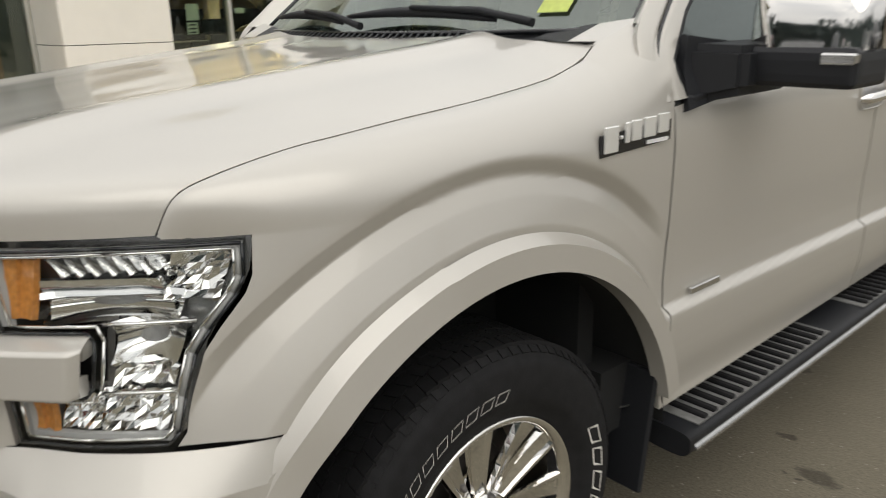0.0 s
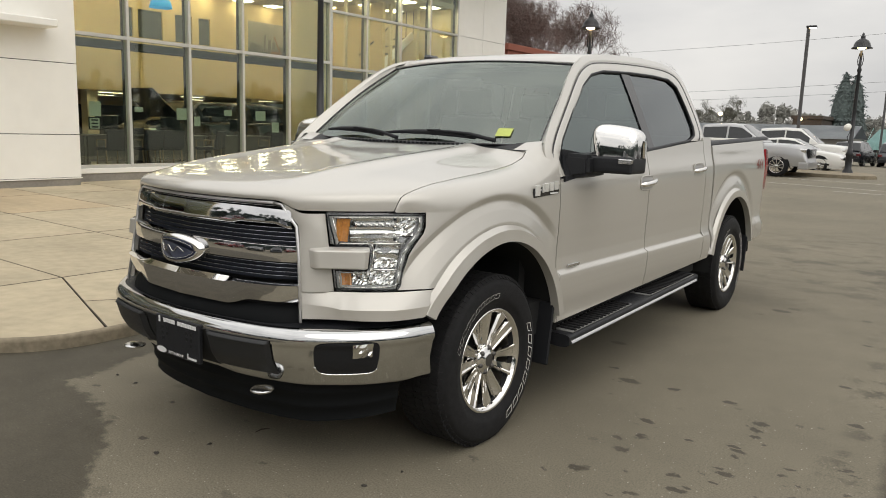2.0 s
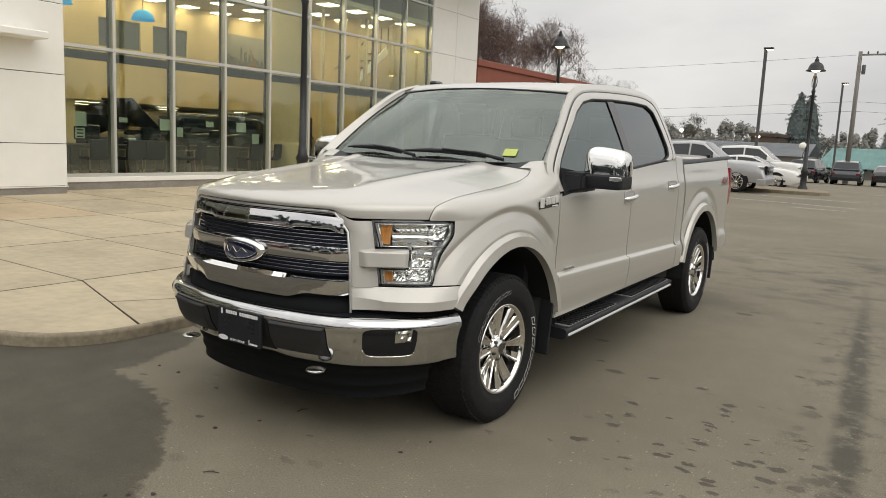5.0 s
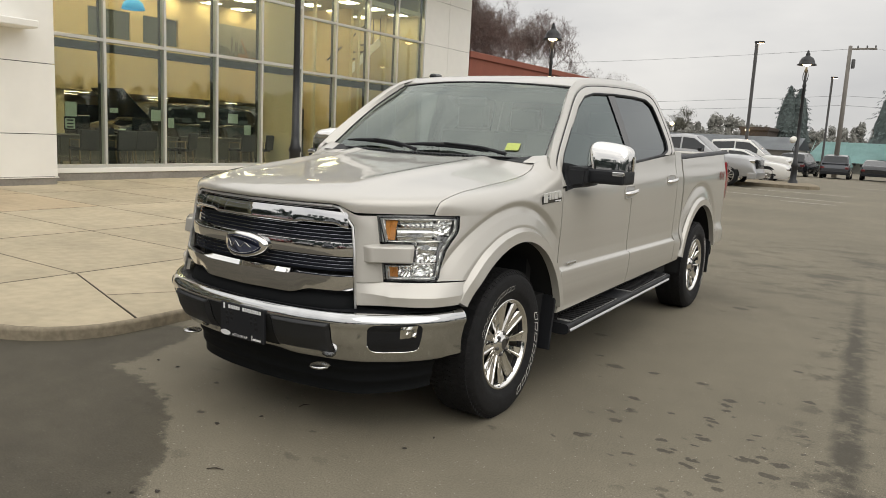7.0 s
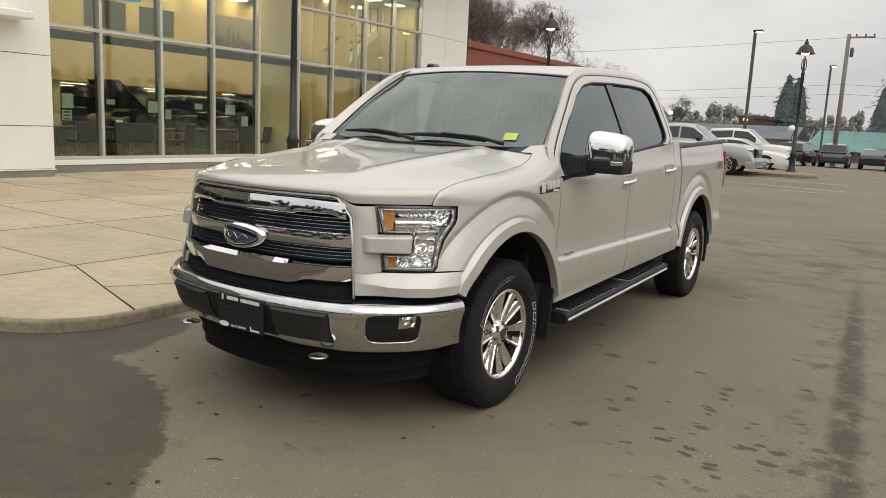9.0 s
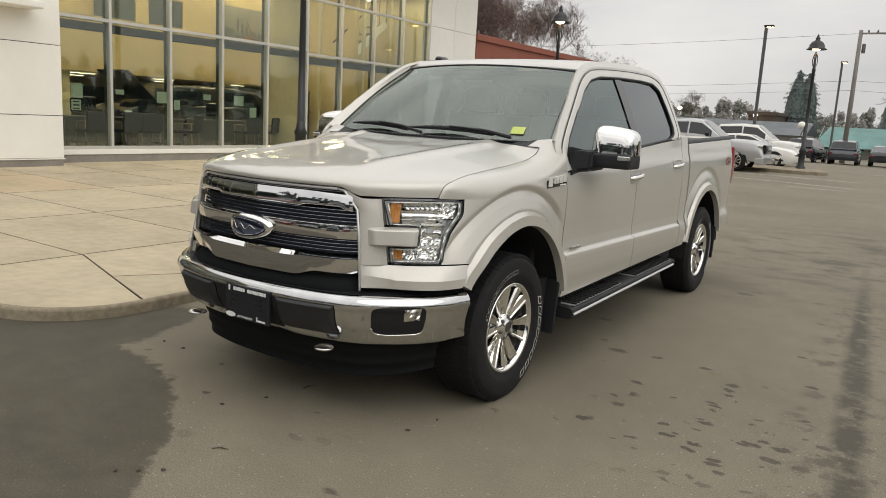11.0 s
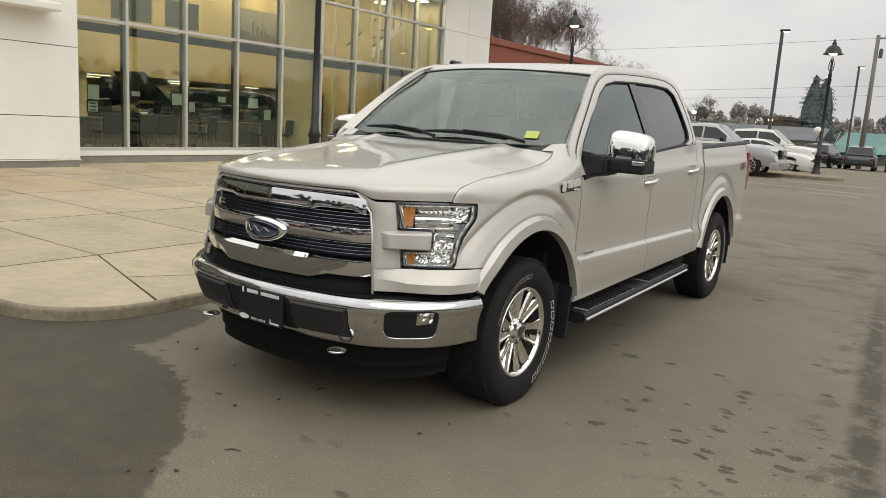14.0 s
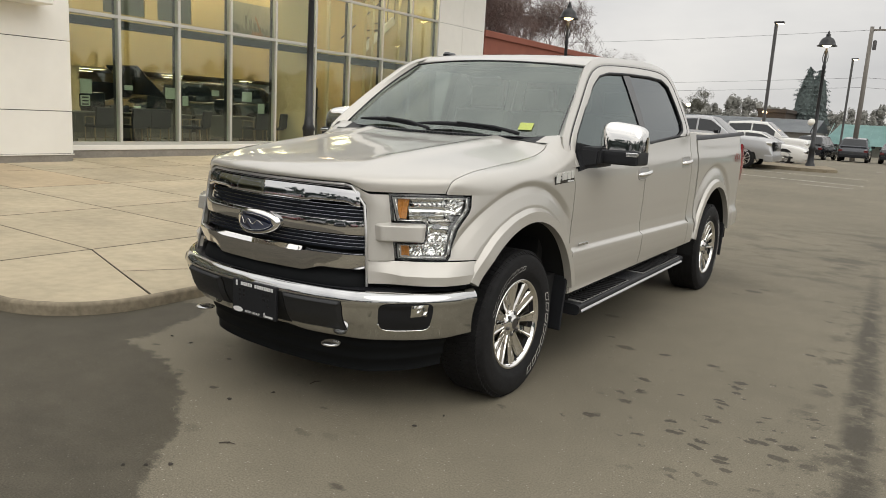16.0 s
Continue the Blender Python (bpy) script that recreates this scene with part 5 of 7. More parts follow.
def build_cab(truck):
    # roof
    R = [(1.06, 1.843), (1.26, 1.922), (1.45, 1.952), (1.85, 1.980), (2.3, 1.995), (2.68, 1.982), (2.93, 1.912)]
    rr = [(p[0], p[1]) for p in R]
    bm = bmesh.new()
    def roof(a, b):
        t = 2 * a - 1
        k = 1 - t * t
        ya = 1.205 - 0.105 * k
        y = ya + b * (2.93 - ya)
        z = smooth_table(rr, max(y, 1.225) if b < 0.3 else y)[0]
        x = glass_x(z) - 0.014
        crown = 0.018 * (1 - abs(t) ** 2.4)
        groove = -0.010 * math.exp(-(((abs(t) - 0.86) / 0.03) ** 2)) * step(0.1, 0.2, b)
        drop = -0.030 * (1 - step(0.0, 0.10, b))
        return Vector((t * x, y, z + crown + groove + drop))
    sheet(bm, roof, 48, 30, (0, 2, 1.2), 0.02)
    part("roof", bm, PAINT, truck)
    # windscreen
    def screen(a, b, grow=0.0):
        t = (2 * a - 1) * (1 + grow)
        k = 1 - t * t
        y0, z0 = 0.553 - 0.118 * k, 1.404 - 0.008 * k
        y1, z1 = 1.205 - 0.11 * k, 1.868 + 0.027 * k
        x = 0.836 + (0.694 - 0.836) * b
        y = y0 + (y1 - y0) * b
        z = z0 + (z1 - z0) * b + 0.03 * math.sin(math.pi * b) 
        return Vector((t * x, y, z))
    bm = bmesh.new()
    sheet(bm, screen, 30, 16, (0, 1.6, 1.2))
    ws = part("windscreen", bm, SCREEN, truck, "tinted laminated windscreen")
    ws.visible_shadow = False
    bm = bmesh.new()
    edge = [screen(i / 20, 0) for i in range(21)] + [screen(1, j / 10) for j in range(1, 11)] + [screen(1 - i / 20, 1) for i in range(1, 21)] + [screen(0, 1 - j / 10) for j in range(1, 11)]
    tube(bm, edge, 0.007, 6)
    part("screen_seal", bm, GLOSS_BLACK, ws)
    # yellow sticker on the driver's side
    bm = bmesh.new()
    sheet(bm, lambda a, b: screen(0.8465 + 0.051 * a, 0.072 + 0.075 * b) + Vector((0, -0.006, 0.004)), 3, 3, (0, 1.6, 1.2))
    part("sticker", bm, STICKER, ws, "yellow sticker")
    # A pillars
    for s in (1, -1):
        bm = bmesh.new()
        def pillar(a, b):
            w = screen(1.0, a)
            ry = [(0.50, 1.40), (0.60, 1.50), (0.80, 1.655), (1.06, 1.843), (1.225, 1.908)]
            q = smooth_table([(i / 4, *p) for i, p in enumerate(ry)], a)
            o = Vector((glass_x(q[1]) - 0.014, q[0], q[1]))
            p = w.lerp(o, b)
            n = Vector((0.45, -0.55, 0.6)).normalized()
            return flip(p + n * (0.022 * math.sin(math.pi * b) + 0.004), s)
        sheet(bm, pillar, 24, 6, (0, 1.6, 1.2))
        part("windscreen_pillar", bm, PAINT, truck)
        # cowl corner
        bm = bmesh.new()
        def corner(a, b):
            q = lerp_table(SEAM, 9.72 + a * 0.28)
            w = Vector((0.64, 0.450 + 0.075 * a, 1.386 + 0.018 * a))
            return flip(Vector(q).lerp(w, b), s)
        sheet(bm, lambda a, b: corner(a, 0.45 * b), 6, 4, (0, 0.4, 0.9))
        part("cowl_corner", bm, PAINT, truck)
        bm = bmesh.new()
        sheet(bm, lambda a, b: corner(a, 0.45 + 0.55 * b), 6, 4, (0, 0.4, 0.9))
        part("cowl_end", bm, BLACK, truck)
    # cowl with slats, wipers
    bm = bmesh.new()
    def cowl(a, b):
        t = 2 * a - 1
        k = 1 - t * t
        y0 = 0.43 - 0.035 * k
        p = Vector((t * 0.82, y0 + b * (0.16 - 0.10 * k), 1.380 + 0.035 * b - 0.010 * math.sin(math.pi * b) - 0.02 * k * b))
        return p
    sheet(bm, cowl, 30, 6, (0, 0.3, 1.0))
    cw = part("cowl", bm, BLACK, truck, "black slatted cowl")
    for i in range(34):
        t = -0.62 + i * 0.036
        k = 1 - t * t
        boxed("cowl_slat", (-0.004, -0.05, -0.004, 0.004, 0.05, 0.004), BLACK, cw, 0.001, pose(t * 0.83, 0.485 - 0.06 * k, 1.392, 12, 0, 38))
    for x0, x1 in ((0.50, -0.12), (-0.12, -0.66)):
        bm = bmesh.new()
        def on(x, b, up):
            p = screen((x / (0.836 - 0.142 * b) + 1) / 2, b)
            return p + Vector((0, -0.02 - up, 0.02 + up))
        pts = [on(x0 + (x1 - x0) * i / 10, 0.012 + 0.030 * math.sin(math.pi * min(1, i / 10)) + 0.030 * i / 10, 0.004) for i in range(11)]
        tube(bm, pts, [0.006 + 0.009 * math.sin(math.pi * i / 10) for i in range(11)], 6)
        tube(bm, [on(x0 + 0.12, -0.01, 0.008), on(x0 - 0.05, 0.03, 0.018), on(x0 + (x1 - x0) * 0.5, 0.055, 0.018)], [0.012, 0.010, 0.007], 6)
        part("wiper", bm, BLACK, truck)
    # rear wall of the cab with its window, and the dark inner shell
    boxed("cab_back", (-0.78, 2.98, 0.6, 0.78, 3.04, 1.47), PAINT, truck, 0.01)
    bm = bmesh.new()
    sheet(bm, lambda a, b: Vector(((2 * a - 1) * (0.80 - 0.16 * b), 3.03 - 0.16 * b, 1.47 + 0.40 * b)), 8, 4, (0, 2, 1.5))
    part("rear_glass", bm, PRIVACY, truck).visible_shadow = False
    for s in (1, -1):
        bm = bmesh.new()
        def quarter(a, b):
            z = 1.45 + 0.46 * b
            x0 = 0.79 - 0.16 * b
            return Vector((s * (x0 + a * (glass_x(z) - 0.012 - x0)), 3.035 - 0.16 * b - 0.02 * a, z))
        sheet(bm, quarter, 4, 8, (0, 2, 1.5), 0.02)
        part("rear_pillar", bm, PAINT, truck)
    boxed("floor_pan", (-0.90, 0.42, 0.42, 0.90, 3.0, 0.60), DARK, truck)
    boxed("firewall", (-0.84, 0.40, 0.5, 0.84, 0.46, 1.34), DARK, truck)
    boxed("engine_shell", (-0.56, -0.80, 0.35, 0.56, 0.42, 1.10), DARK, truck)
    boxed("chassis", (-0.5, -0.6, 0.30, 0.5, 4.8, 0.52), DARK, truck)
    boxed("bed_floor", (-0.90, 3.09, 0.62, 0.90, 4.77, 0.70), BLACK, truck)
    boxed("bed_front", (-0.88, 3.09, 0.70, 0.88, 3.13, 1.40), PAINT, truck, 0.01)
    boxed("tonneau_cover", (-0.84, 3.10, 1.400, 0.84, 4.75, 1.432), BLACK, truck, 0.012, label="black soft bed cover")
    boxed("tailgate", (-0.80, 4.74, 0.70, 0.80, 4.82, 1.46), PAINT, truck, 0.02)
    boxed("rear_bumper", (-0.90, 4.78, 0.50, 0.90, 4.95, 0.70), CHROME_WORN, truck, 0.03, seg=2)
    for s in (1, -1):
        bm = bmesh.new()
        sheet(bm, lambda a, b: Vector((s * (0.957 + 0.01 * math.sin(math.pi * b) - 0.13 * step(0.35, 1.0, a) ** 2), 4.68 + 0.18 * a, 1.02 + 0.31 * b + 0.04 * (1 - a) * (2 * b - 1))), 8, 8, (0, 4.2, 1.1), 0.03)
        part("tail_light", bm, RED_LENS, truck, "red tail light")
    # aerial
    boxed("aerial_base", (-0.030, -0.06, 0.0, 0.030, 0.06, 0.042), GLOSS_BLACK, truck, 0.014, pose(-0.58, 1.45, 1.938))
    # cabin
    boxed("dashboard", (-0.76, 0.55, 1.02, 0.76, 1.00, 1.31), CABIN, truck, 0.06, seg=3)
    boxed("headliner", (-0.66, 1.25, 1.84, 0.66, 2.85, 1.87), CABIN, truck)
    for x in (-0.38, 0.38):
        for y in (1.55, 2.45):
            boxed("seat_back", (x - 0.25, -0.07, 0.0, x + 0.25, 0.07, 0.66), SEAT, truck, 0.06, pose(0, y, 0.92, -14, 0, 0), seg=3)
            boxed("seat_cushion", (x - 0.25, y - 0.5, 0.78, x + 0.25, y, 0.93), SEAT, truck, 0.05, seg=3)
            boxed("headrest", (x - 0.13, y + 0.13, 1.58, x + 0.13, y + 0.23, 1.77), SEAT, truck, 0.04, seg=3)
    bm = bmesh.new()
    m = pose(0.38, 1.08, 1.18, 62, 0, 0)
    ring = [m @ Vector((0.19 * math.cos(2 * math.pi * i / 28), 0.19 * math.sin(2 * math.pi * i / 28), 0)) for i in range(29)]
    tube(bm, ring, 0.015, 8)
    box(bm, -0.09, -0.05, -0.02, 0.09, 0.05, 0.02, 0.01, m)
    box(bm, -0.18, -0.012, -0.01, 0.18, 0.012, 0.01, 0.004, m)
    part("steering_wheel", bm, CABIN, truck)
    boxed("rear_view_mirror", (-0.12, 1.06, 1.72, 0.12, 1.09, 1.79), BLACK, truck, 0.015)


def build_mirror(truck, s):
    base = part("door_mirror", _mirror_arm(s), BLACK, truck, "black door mirror with a chrome cap")
    bm = bmesh.new()
    def cap(a, b):
        # a: from the door outwards; b: from the front edge over the top to the rear edge
        e = max(0.0, 1 - abs(2 * a - 1) ** 5) ** 0.4
        ang = math.pi * b
        c, d = math.cos(ang), math.sin(ang)
        h = 0.176 - 0.030 * a ** 2
        y = 0.862 + 0.012 * a - 0.102 * math.copysign(abs(c) ** 0.7, c) * (0.25 + 0.75 * e)
        z = 1.354 + h * max(0.0, d) ** 0.62 * (0.62 + 0.38 * e)
        return Vector((s * (1.002 + 0.268 * a), y, z))
    sheet(bm, cap, 30, 26, (s * 1.13, 0.86, 1.40), 0.01)
    part("mirror_cap", bm, CHROME, base, "chrome cap")
    boxed("mirror_shell", (s * 0.98, 0.752, 1.272, s * 1.266, 0.95, 1.362), BLACK, base, 0.030, seg=3)
    boxed("mirror_glass", (s * 1.03, 0.952, 1.335, s * 1.235, 0.962, 1.472), CHROME, base, 0.004)
    boxed("turn_lamp", (s * 1.19, 0.744, 1.326, s * 1.264, 0.79, 1.350), SILVER_TRIM, base, 0.004)


def _mirror_arm(s):
    bm = bmesh.new()
    # sail plate against the door and the arm
    def sail(a, b):
        y = 0.585 + 0.03 * b + a * (0.37 - 0.03 * b)
        low, high = 1.228 + 0.040 * a, 1.390 - 0.035 * a
        z = low + b * (high - low)
        return Vector((s * (max(glass_x(z), side_plain(y, min(z, 1.33))) + 0.006), y, z))
    sheet(bm, sail, 14, 8, (0, 0.9, 1.2), 0.02)
    vs = [bm.verts.new((s * x, y, z)) for x, y0, y1, z0, z1 in ((0.93, 0.62, 0.95, 1.228, 1.372), (1.05, 0.70, 0.95, 1.258, 1.364)) for y in (y0, y1) for z in (z0, z1)]
    fs = [bm.faces.new([vs[i] for i in f]) for f in ((0, 1, 3, 2), (4, 6, 7, 5), (0, 4, 5, 1), (2, 3, 7, 6), (0, 2, 6, 4), (1, 5, 7, 3))]
    bmesh.ops.recalc_face_normals(bm, faces=fs)
    bmesh.ops.bevel(bm, geom=list({e for f in fs for e in f.edges}), offset=0.018, segments=2, affect="EDGES")
    return bm


def build_wheel():
    """One wheel, hub at its origin, outer side towards +x."""
    w = thing("wheel", "", "")
    for k in ("label", "category"):
        if k in w:
            del w[k]
    turn = Matrix.Rotation(radians(90), 4, "Y")
    bm = bmesh.new()
    R = 0.408
    prof = [(0.235, -0.115), (0.262, -0.128), (0.32, -0.142), (0.365, -0.137), (0.394, -0.120), (R, -0.098), (R, -0.05), (R, 0.0), (R, 0.05), (R, 0.098), (0.394, 0.120), (0.380, 0.131), (0.376, 0.135), (0.362, 0.137),
            (0.34, 0.1405), (0.305, 0.1405), (0.285, 0.136), (0.278, 0.131), (0.262, 0.126), (0.244, 0.115), (0.225, 0.10), (0.225, -0.10)]
    lathe(bm, prof, 96, turn, cap=False)
    bmesh.ops.recalc_face_normals(bm, faces=bm.faces[:])
    tyre = part("tyre", bm, RUBBER, w, "black all-terrain tyre with white outlined lettering")
    # tread blocks, small, with fine shoulder sipes
    bm = bmesh.new()
    for k in range(84):
        a = 2 * math.pi * k / 84
        for j, xx in enumerate((-0.090, -0.045, 0.0, 0.045, 0.090)):
            m = Matrix.Rotation(a + 0.03 * (j % 2), 4, "X") @ pose(xx, 0, R, 0, 0, 16 if j % 2 else -12)
            box(bm, -0.0205, -0.0135, -0.012, 0.0205, 0.0135, 0.0035, 0.0, m)
        m = Matrix.Rotation(a, 4, "X") @ pose(0.116, 0, R - 0.012, 0, 38, 0)
        box(bm, -0.010, -0.010, -0.012, 0.010, 0.010, 0.003, 0.0, m)
    part("tread", bm, RUBBER, tyre)
    # raised white outlines where the sidewall writing is: plain bars
    def outline_bar(r0, r1, a0, a1, slant, line):
        """An outlined bar on the sidewall, as large as one of its letters."""
        bm = bmesh.new()
        k = line / r0
        loops = ([(r0, a0), (r0, a1), (r1, a1 + slant), (r1, a0 + slant)],
                 [(r0 + line, a0 + k), (r0 + line, a1 - k), (r1 - line, a1 + slant - k), (r1 - line, a0 + slant + k)])
        ring_ = [[bm.verts.new((0.1422, rr_ * math.sin(aa), rr_ * math.cos(aa))) for rr_, aa in loop] for loop in loops]
        for i in range(4):
            bm.faces.new((ring_[0][i], ring_[0][(i + 1) % 4], ring_[1][(i + 1) % 4], ring_[1][i]))
        ob = part("sidewall_bar", bm, WHITE_LETTER, tyre)
        me = ob.data
        bpy.data.objects.remove(ob)
        return me
    wide = outline_bar(0.312, 0.346, 0.0, 0.155, 0.05, 0.0042)
    small = outline_bar(0.306, 0.328, 0.0, 0.098, 0.04, 0.0014)
    for start, stepa, row in ((82, 11.6, (wide,) * 8), (305, 7.6, (small,) * 10)):
        for k, me in enumerate(row):
            ob = new("sidewall_bar", me)
            ob.parent = tyre
            ob.matrix_basis = Matrix.Rotation(-radians(start + k * stepa), 4, "X")
    # rim barrel and lip
    bm = bmesh.new()
    lathe(bm, [(0.248, 0.108), (0.253, 0.121), (0.247, 0.126), (0.236, 0.120), (0.228, 0.100)], 72, turn, cap=False)
    rim = part("rim", bm, CHROME, w, "chrome six-spoke alloy rim")
    bm = bmesh.new()
    lathe(bm, [(0.229, 0.102), (0.218, 0.03), (0.214, -0.10)], 48, turn, cap=False)
    part("barrel", bm, BARREL, rim)
    bm = bmesh.new()
    lathe(bm, [(0.0, -0.01), (0.213, -0.01)], 48, turn, cap=False)
    lathe(bm, [(0.165, 0.01), (0.165, 0.0), (0.06, 0.0)], 40, turn, cap=False)
    part("brake_disc", bm, DARK_METAL, w)
    # six twin spokes: two bevelled blades with a narrow slot, joined near the hub
    for k in range(6):
        bm = bmesh.new()
        spin = Matrix.Rotation(radians(60 * k), 4, "X")
        for sgn in (1, -1):
            rows = []
            for i in range(9):
                a = i / 8
                r = 0.045 + a * (0.238 - 0.045)
                inner, outer = 0.0015 + 0.011 * a, 0.026 + 0.064 * a
                mid, half = sgn * (inner + outer) / 2, (outer - inner) / 2
                x = 0.086 + 0.027 * a ** 1.3
                dip = 0.005 + 0.008 * math.sin(math.pi * a)
                sec = [(-sgn * 0.97, -dip - 0.012), (-sgn * 0.80, -dip), (sgn * 0.25, -0.006), (sgn * 0.50, 0.0), (sgn * 0.80, 0.0), (sgn, -0.012), (sgn, -0.045)]
                rows.append([bm.verts.new(spin @ Vector((x + d, mid + half * t, r))) for t, d in sec])
            fs = []
            for p, q in zip(rows, rows[1:]):
                for j in range(6):
                    fs.append(bm.faces.new((p[j], q[j], q[j + 1], p[j + 1])))
            bmesh.ops.recalc_face_normals(bm, faces=fs)
        # web that closes the slot towards the hub
        vs = [bm.verts.new(spin @ Vector(p)) for p in ((0.052, -0.012, 0.045), (0.052, 0.012, 0.045), (0.072, 0.014, 0.13), (0.072, -0.014, 0.13))]
        bm.faces.new(vs)
        part("spoke", bm, CHROME, rim)
    bm = bmesh.new()
    lathe(bm, [(0.072, 0.03), (0.070, 0.090), (0.060, 0.100), (0.042, 0.102), (0.036, 0.108), (0.030, 0.110)], 36, turn, cap=False)
    part("hub_cap", bm, CHROME, rim)
    bm = bmesh.new()
    lathe(bm, [(0.030, 0.1095), (0.012, 0.1105), (0.0, 0.111)], 28, turn, cap=False)
    part("hub_disc", bm, DARK_METAL, w)
    for k in range(6):
        bm = bmesh.new()
        a = radians(60 * k + 30)
        lathe(bm, [(0.012, 0.04), (0.012, 0.100), (0.008, 0.108), (0.0, 0.109)], 8, Matrix.Translation((0, 0.058 * math.sin(a), 0.058 * math.cos(a))) @ turn, cap=False)
        part("wheel_nut", bm, DARK_METAL, rim)
    return w


def place_wheels(truck):
    w = build_wheel()
    w.parent = truck
    w.matrix_basis = pose(0.826, 0, 0.402, 17, 0, 0)
    for x, y, spin, rz in ((0.852, 3.683, 40, 0), (-0.826, 0, 5, 180), (-0.852, 3.683, 25, 180)):
        m = pose(x, y, 0.402) @ Matrix.Rotation(radians(rz), 4, "Z") @ Matrix.Rotation(radians(spin), 4, "X")
        copy_thing(w, m).parent = truck


def build_arches(truck, s):
    for cy, cz in (ARCH_F, ARCH_R):
        # moulding: a bright upper facet and a flat face
        bm = bmesh.new()
        start, stop = (149, 13) if cy < 1 else (166, 14)
        def ring_at(ang, r, lift):
            y, z = cy + r * math.cos(ang), cz + 1.03 * r * math.sin(ang)
            base = 0.980
            if cy < 1 and y < -0.15:
                base = min(base, nose_x(y, z))
            if cy < 1:
                lift *= 0.35 + 0.65 * step(149, 132, math.degrees(ang))
            return Vector((s * (base + lift), y, z))
        def wide(a):
            return 0.85 + 0.15 * step(0.0, 0.22, a) if cy < 1 else 1.0
        def facet(a, b):
            w = wide(a)
            return ring_at(radians(start + a * (stop - start)), 0.560 + w * (0.053 + 0.019 * b), 0.030 - 0.026 * b)
        def flat(a, b):
            return ring_at(radians(start + a * (stop - start)), 0.560 + wide(a) * 0.053 * b, 0.033 - 0.003 * b)
        sheet(bm, facet, 72, 3, (0, cy, cz))
        sheet(bm, flat, 72, 6, (0, cy, cz), 0.045)
        part("arch_moulding", bm, PAINT, truck)
        # dark liner
        bm = bmesh.new()
        def liner(a, b):
            ang = radians(4 + a * (176 if cy > 1 else 142))
            y, z = cy + 0.575 * math.cos(ang), cz + 1.03 * 0.575 * math.sin(ang)
            reach = 0.985 if cy > 1 or y > -0.15 else min(0.985, nose_x(y, max(z, 0.72)) - 0.015)
            return Vector((s * (0.45 + (reach - 0.45) * b), y, z))
        sheet(bm, liner, 30, 3, (0, cy, 3))
        part("wheel_liner", bm, DARK, truck)
        boxed("liner_wall", (s * 0.44, cy - 0.55, 0.35, s * 0.46, cy + 0.55, 0.98), DARK, truck)
        # mud flap behind the wheel
        m = pose(s * 0.90, cy + 0.455, 0.0, -8, 0, 0)
        boxed("mud_flap", (-0.10, -0.008, 0.27, 0.085, 0.008, 0.60), BLACK, truck, 0.006, m, "black mud flap")


def nose_x(y, z):
    """Half width of the nose at y, by bisection along its wrap."""
    lo, hi = 2.0, 10.0
    for _ in range(18):
        mid = (lo + hi) / 2
        if nose(mid, z).y < y:
            lo = mid
        else:
            hi = mid
    return nose((lo + hi) / 2, z).x


def build_step(truck, s):
    y0, y1 = 0.60, 2.66
    def zt(y):
        return 0.418 + 0.022 * (y - y0)
    bm = bmesh.new()
    def body(a, b):
        y = y0 + a * (y1 - y0)
        sec = [(0.86, -0.01), (0.90, 0.0), (1.005, 0.0), (1.045, -0.008), (1.052, -0.030), (1.045, -0.058), (1.0, -0.070), (0.86, -0.06)]
        p = smooth_table([(i / 7, *q) for i, q in enumerate(sec)], b)
        return Vector((s * p[0], y, zt(y) + p[1]))
    vs = sheet(bm, body, 20, 21, (s * 0.95, 1.6, 0.40))
    bm.faces.new([v for v in vs[0]])
    bm.faces.new([v for v in vs[-1]][::-1])
    board = part("running_board", bm, BLACK, truck, "black running board with a bright edge")
    bm = bmesh.new()
    sheet(bm, lambda a, b: Vector((s * (1.060 + 0.003 * math.sin(math.pi * b) - 0.016 * b), y0 + 0.02 + a * (y1 - y0 - 0.06), zt(y0 + a * (y1 - y0)) - 0.046 + 0.020 * b)), 10, 5, (s * 0.9, 1.6, 0.4), 0.004)
    part("edge_strip", bm, SILVER_TRIM, board)
    for ya, yb in ((0.68, 1.44), (1.76, 2.58)):
        # the pad's pale colour stands in for light caught between the ribs
        bm = bmesh.new()
        sheet(bm, lambda a, b: Vector((s * (0.905 + 0.132 * b), ya - 0.02 + a * (yb - ya + 0.04), zt(ya - 0.02 + a * (yb - ya + 0.04)) + 0.0035)), 10, 2, (s * 0.97, 1.6, 0.2), 0.004)
        part("step_pad", bm, STEP_GAP_SHEEN, board)
        n = int((yb - ya) / 0.045)
        for i in range(n):
            y = ya + (yb - ya) * (i + 0.5) / n
            boxed("tread_rib", (s * 0.915, y - 0.011, zt(y) - 0.004, s * 1.035, y + 0.010, zt(y) + 0.013), RUBBER, board, 0.003)


def build_truck():
    truck = thing("pickup_truck", "silver crew-cab pickup truck with chrome grille and wheels", "pickup truck", pose(TX, 0, 0))
    for s in (1, -1):
        build_front(truck, s)
        build_side(truck, s)
        build_mirror(truck, s)
        build_arches(truck, s)
        build_step(truck, s)
    build_hood(truck)
    build_grille(truck)
    build_bumper(truck)
    build_cab(truck)
    place_wheels(truck)
    return truck


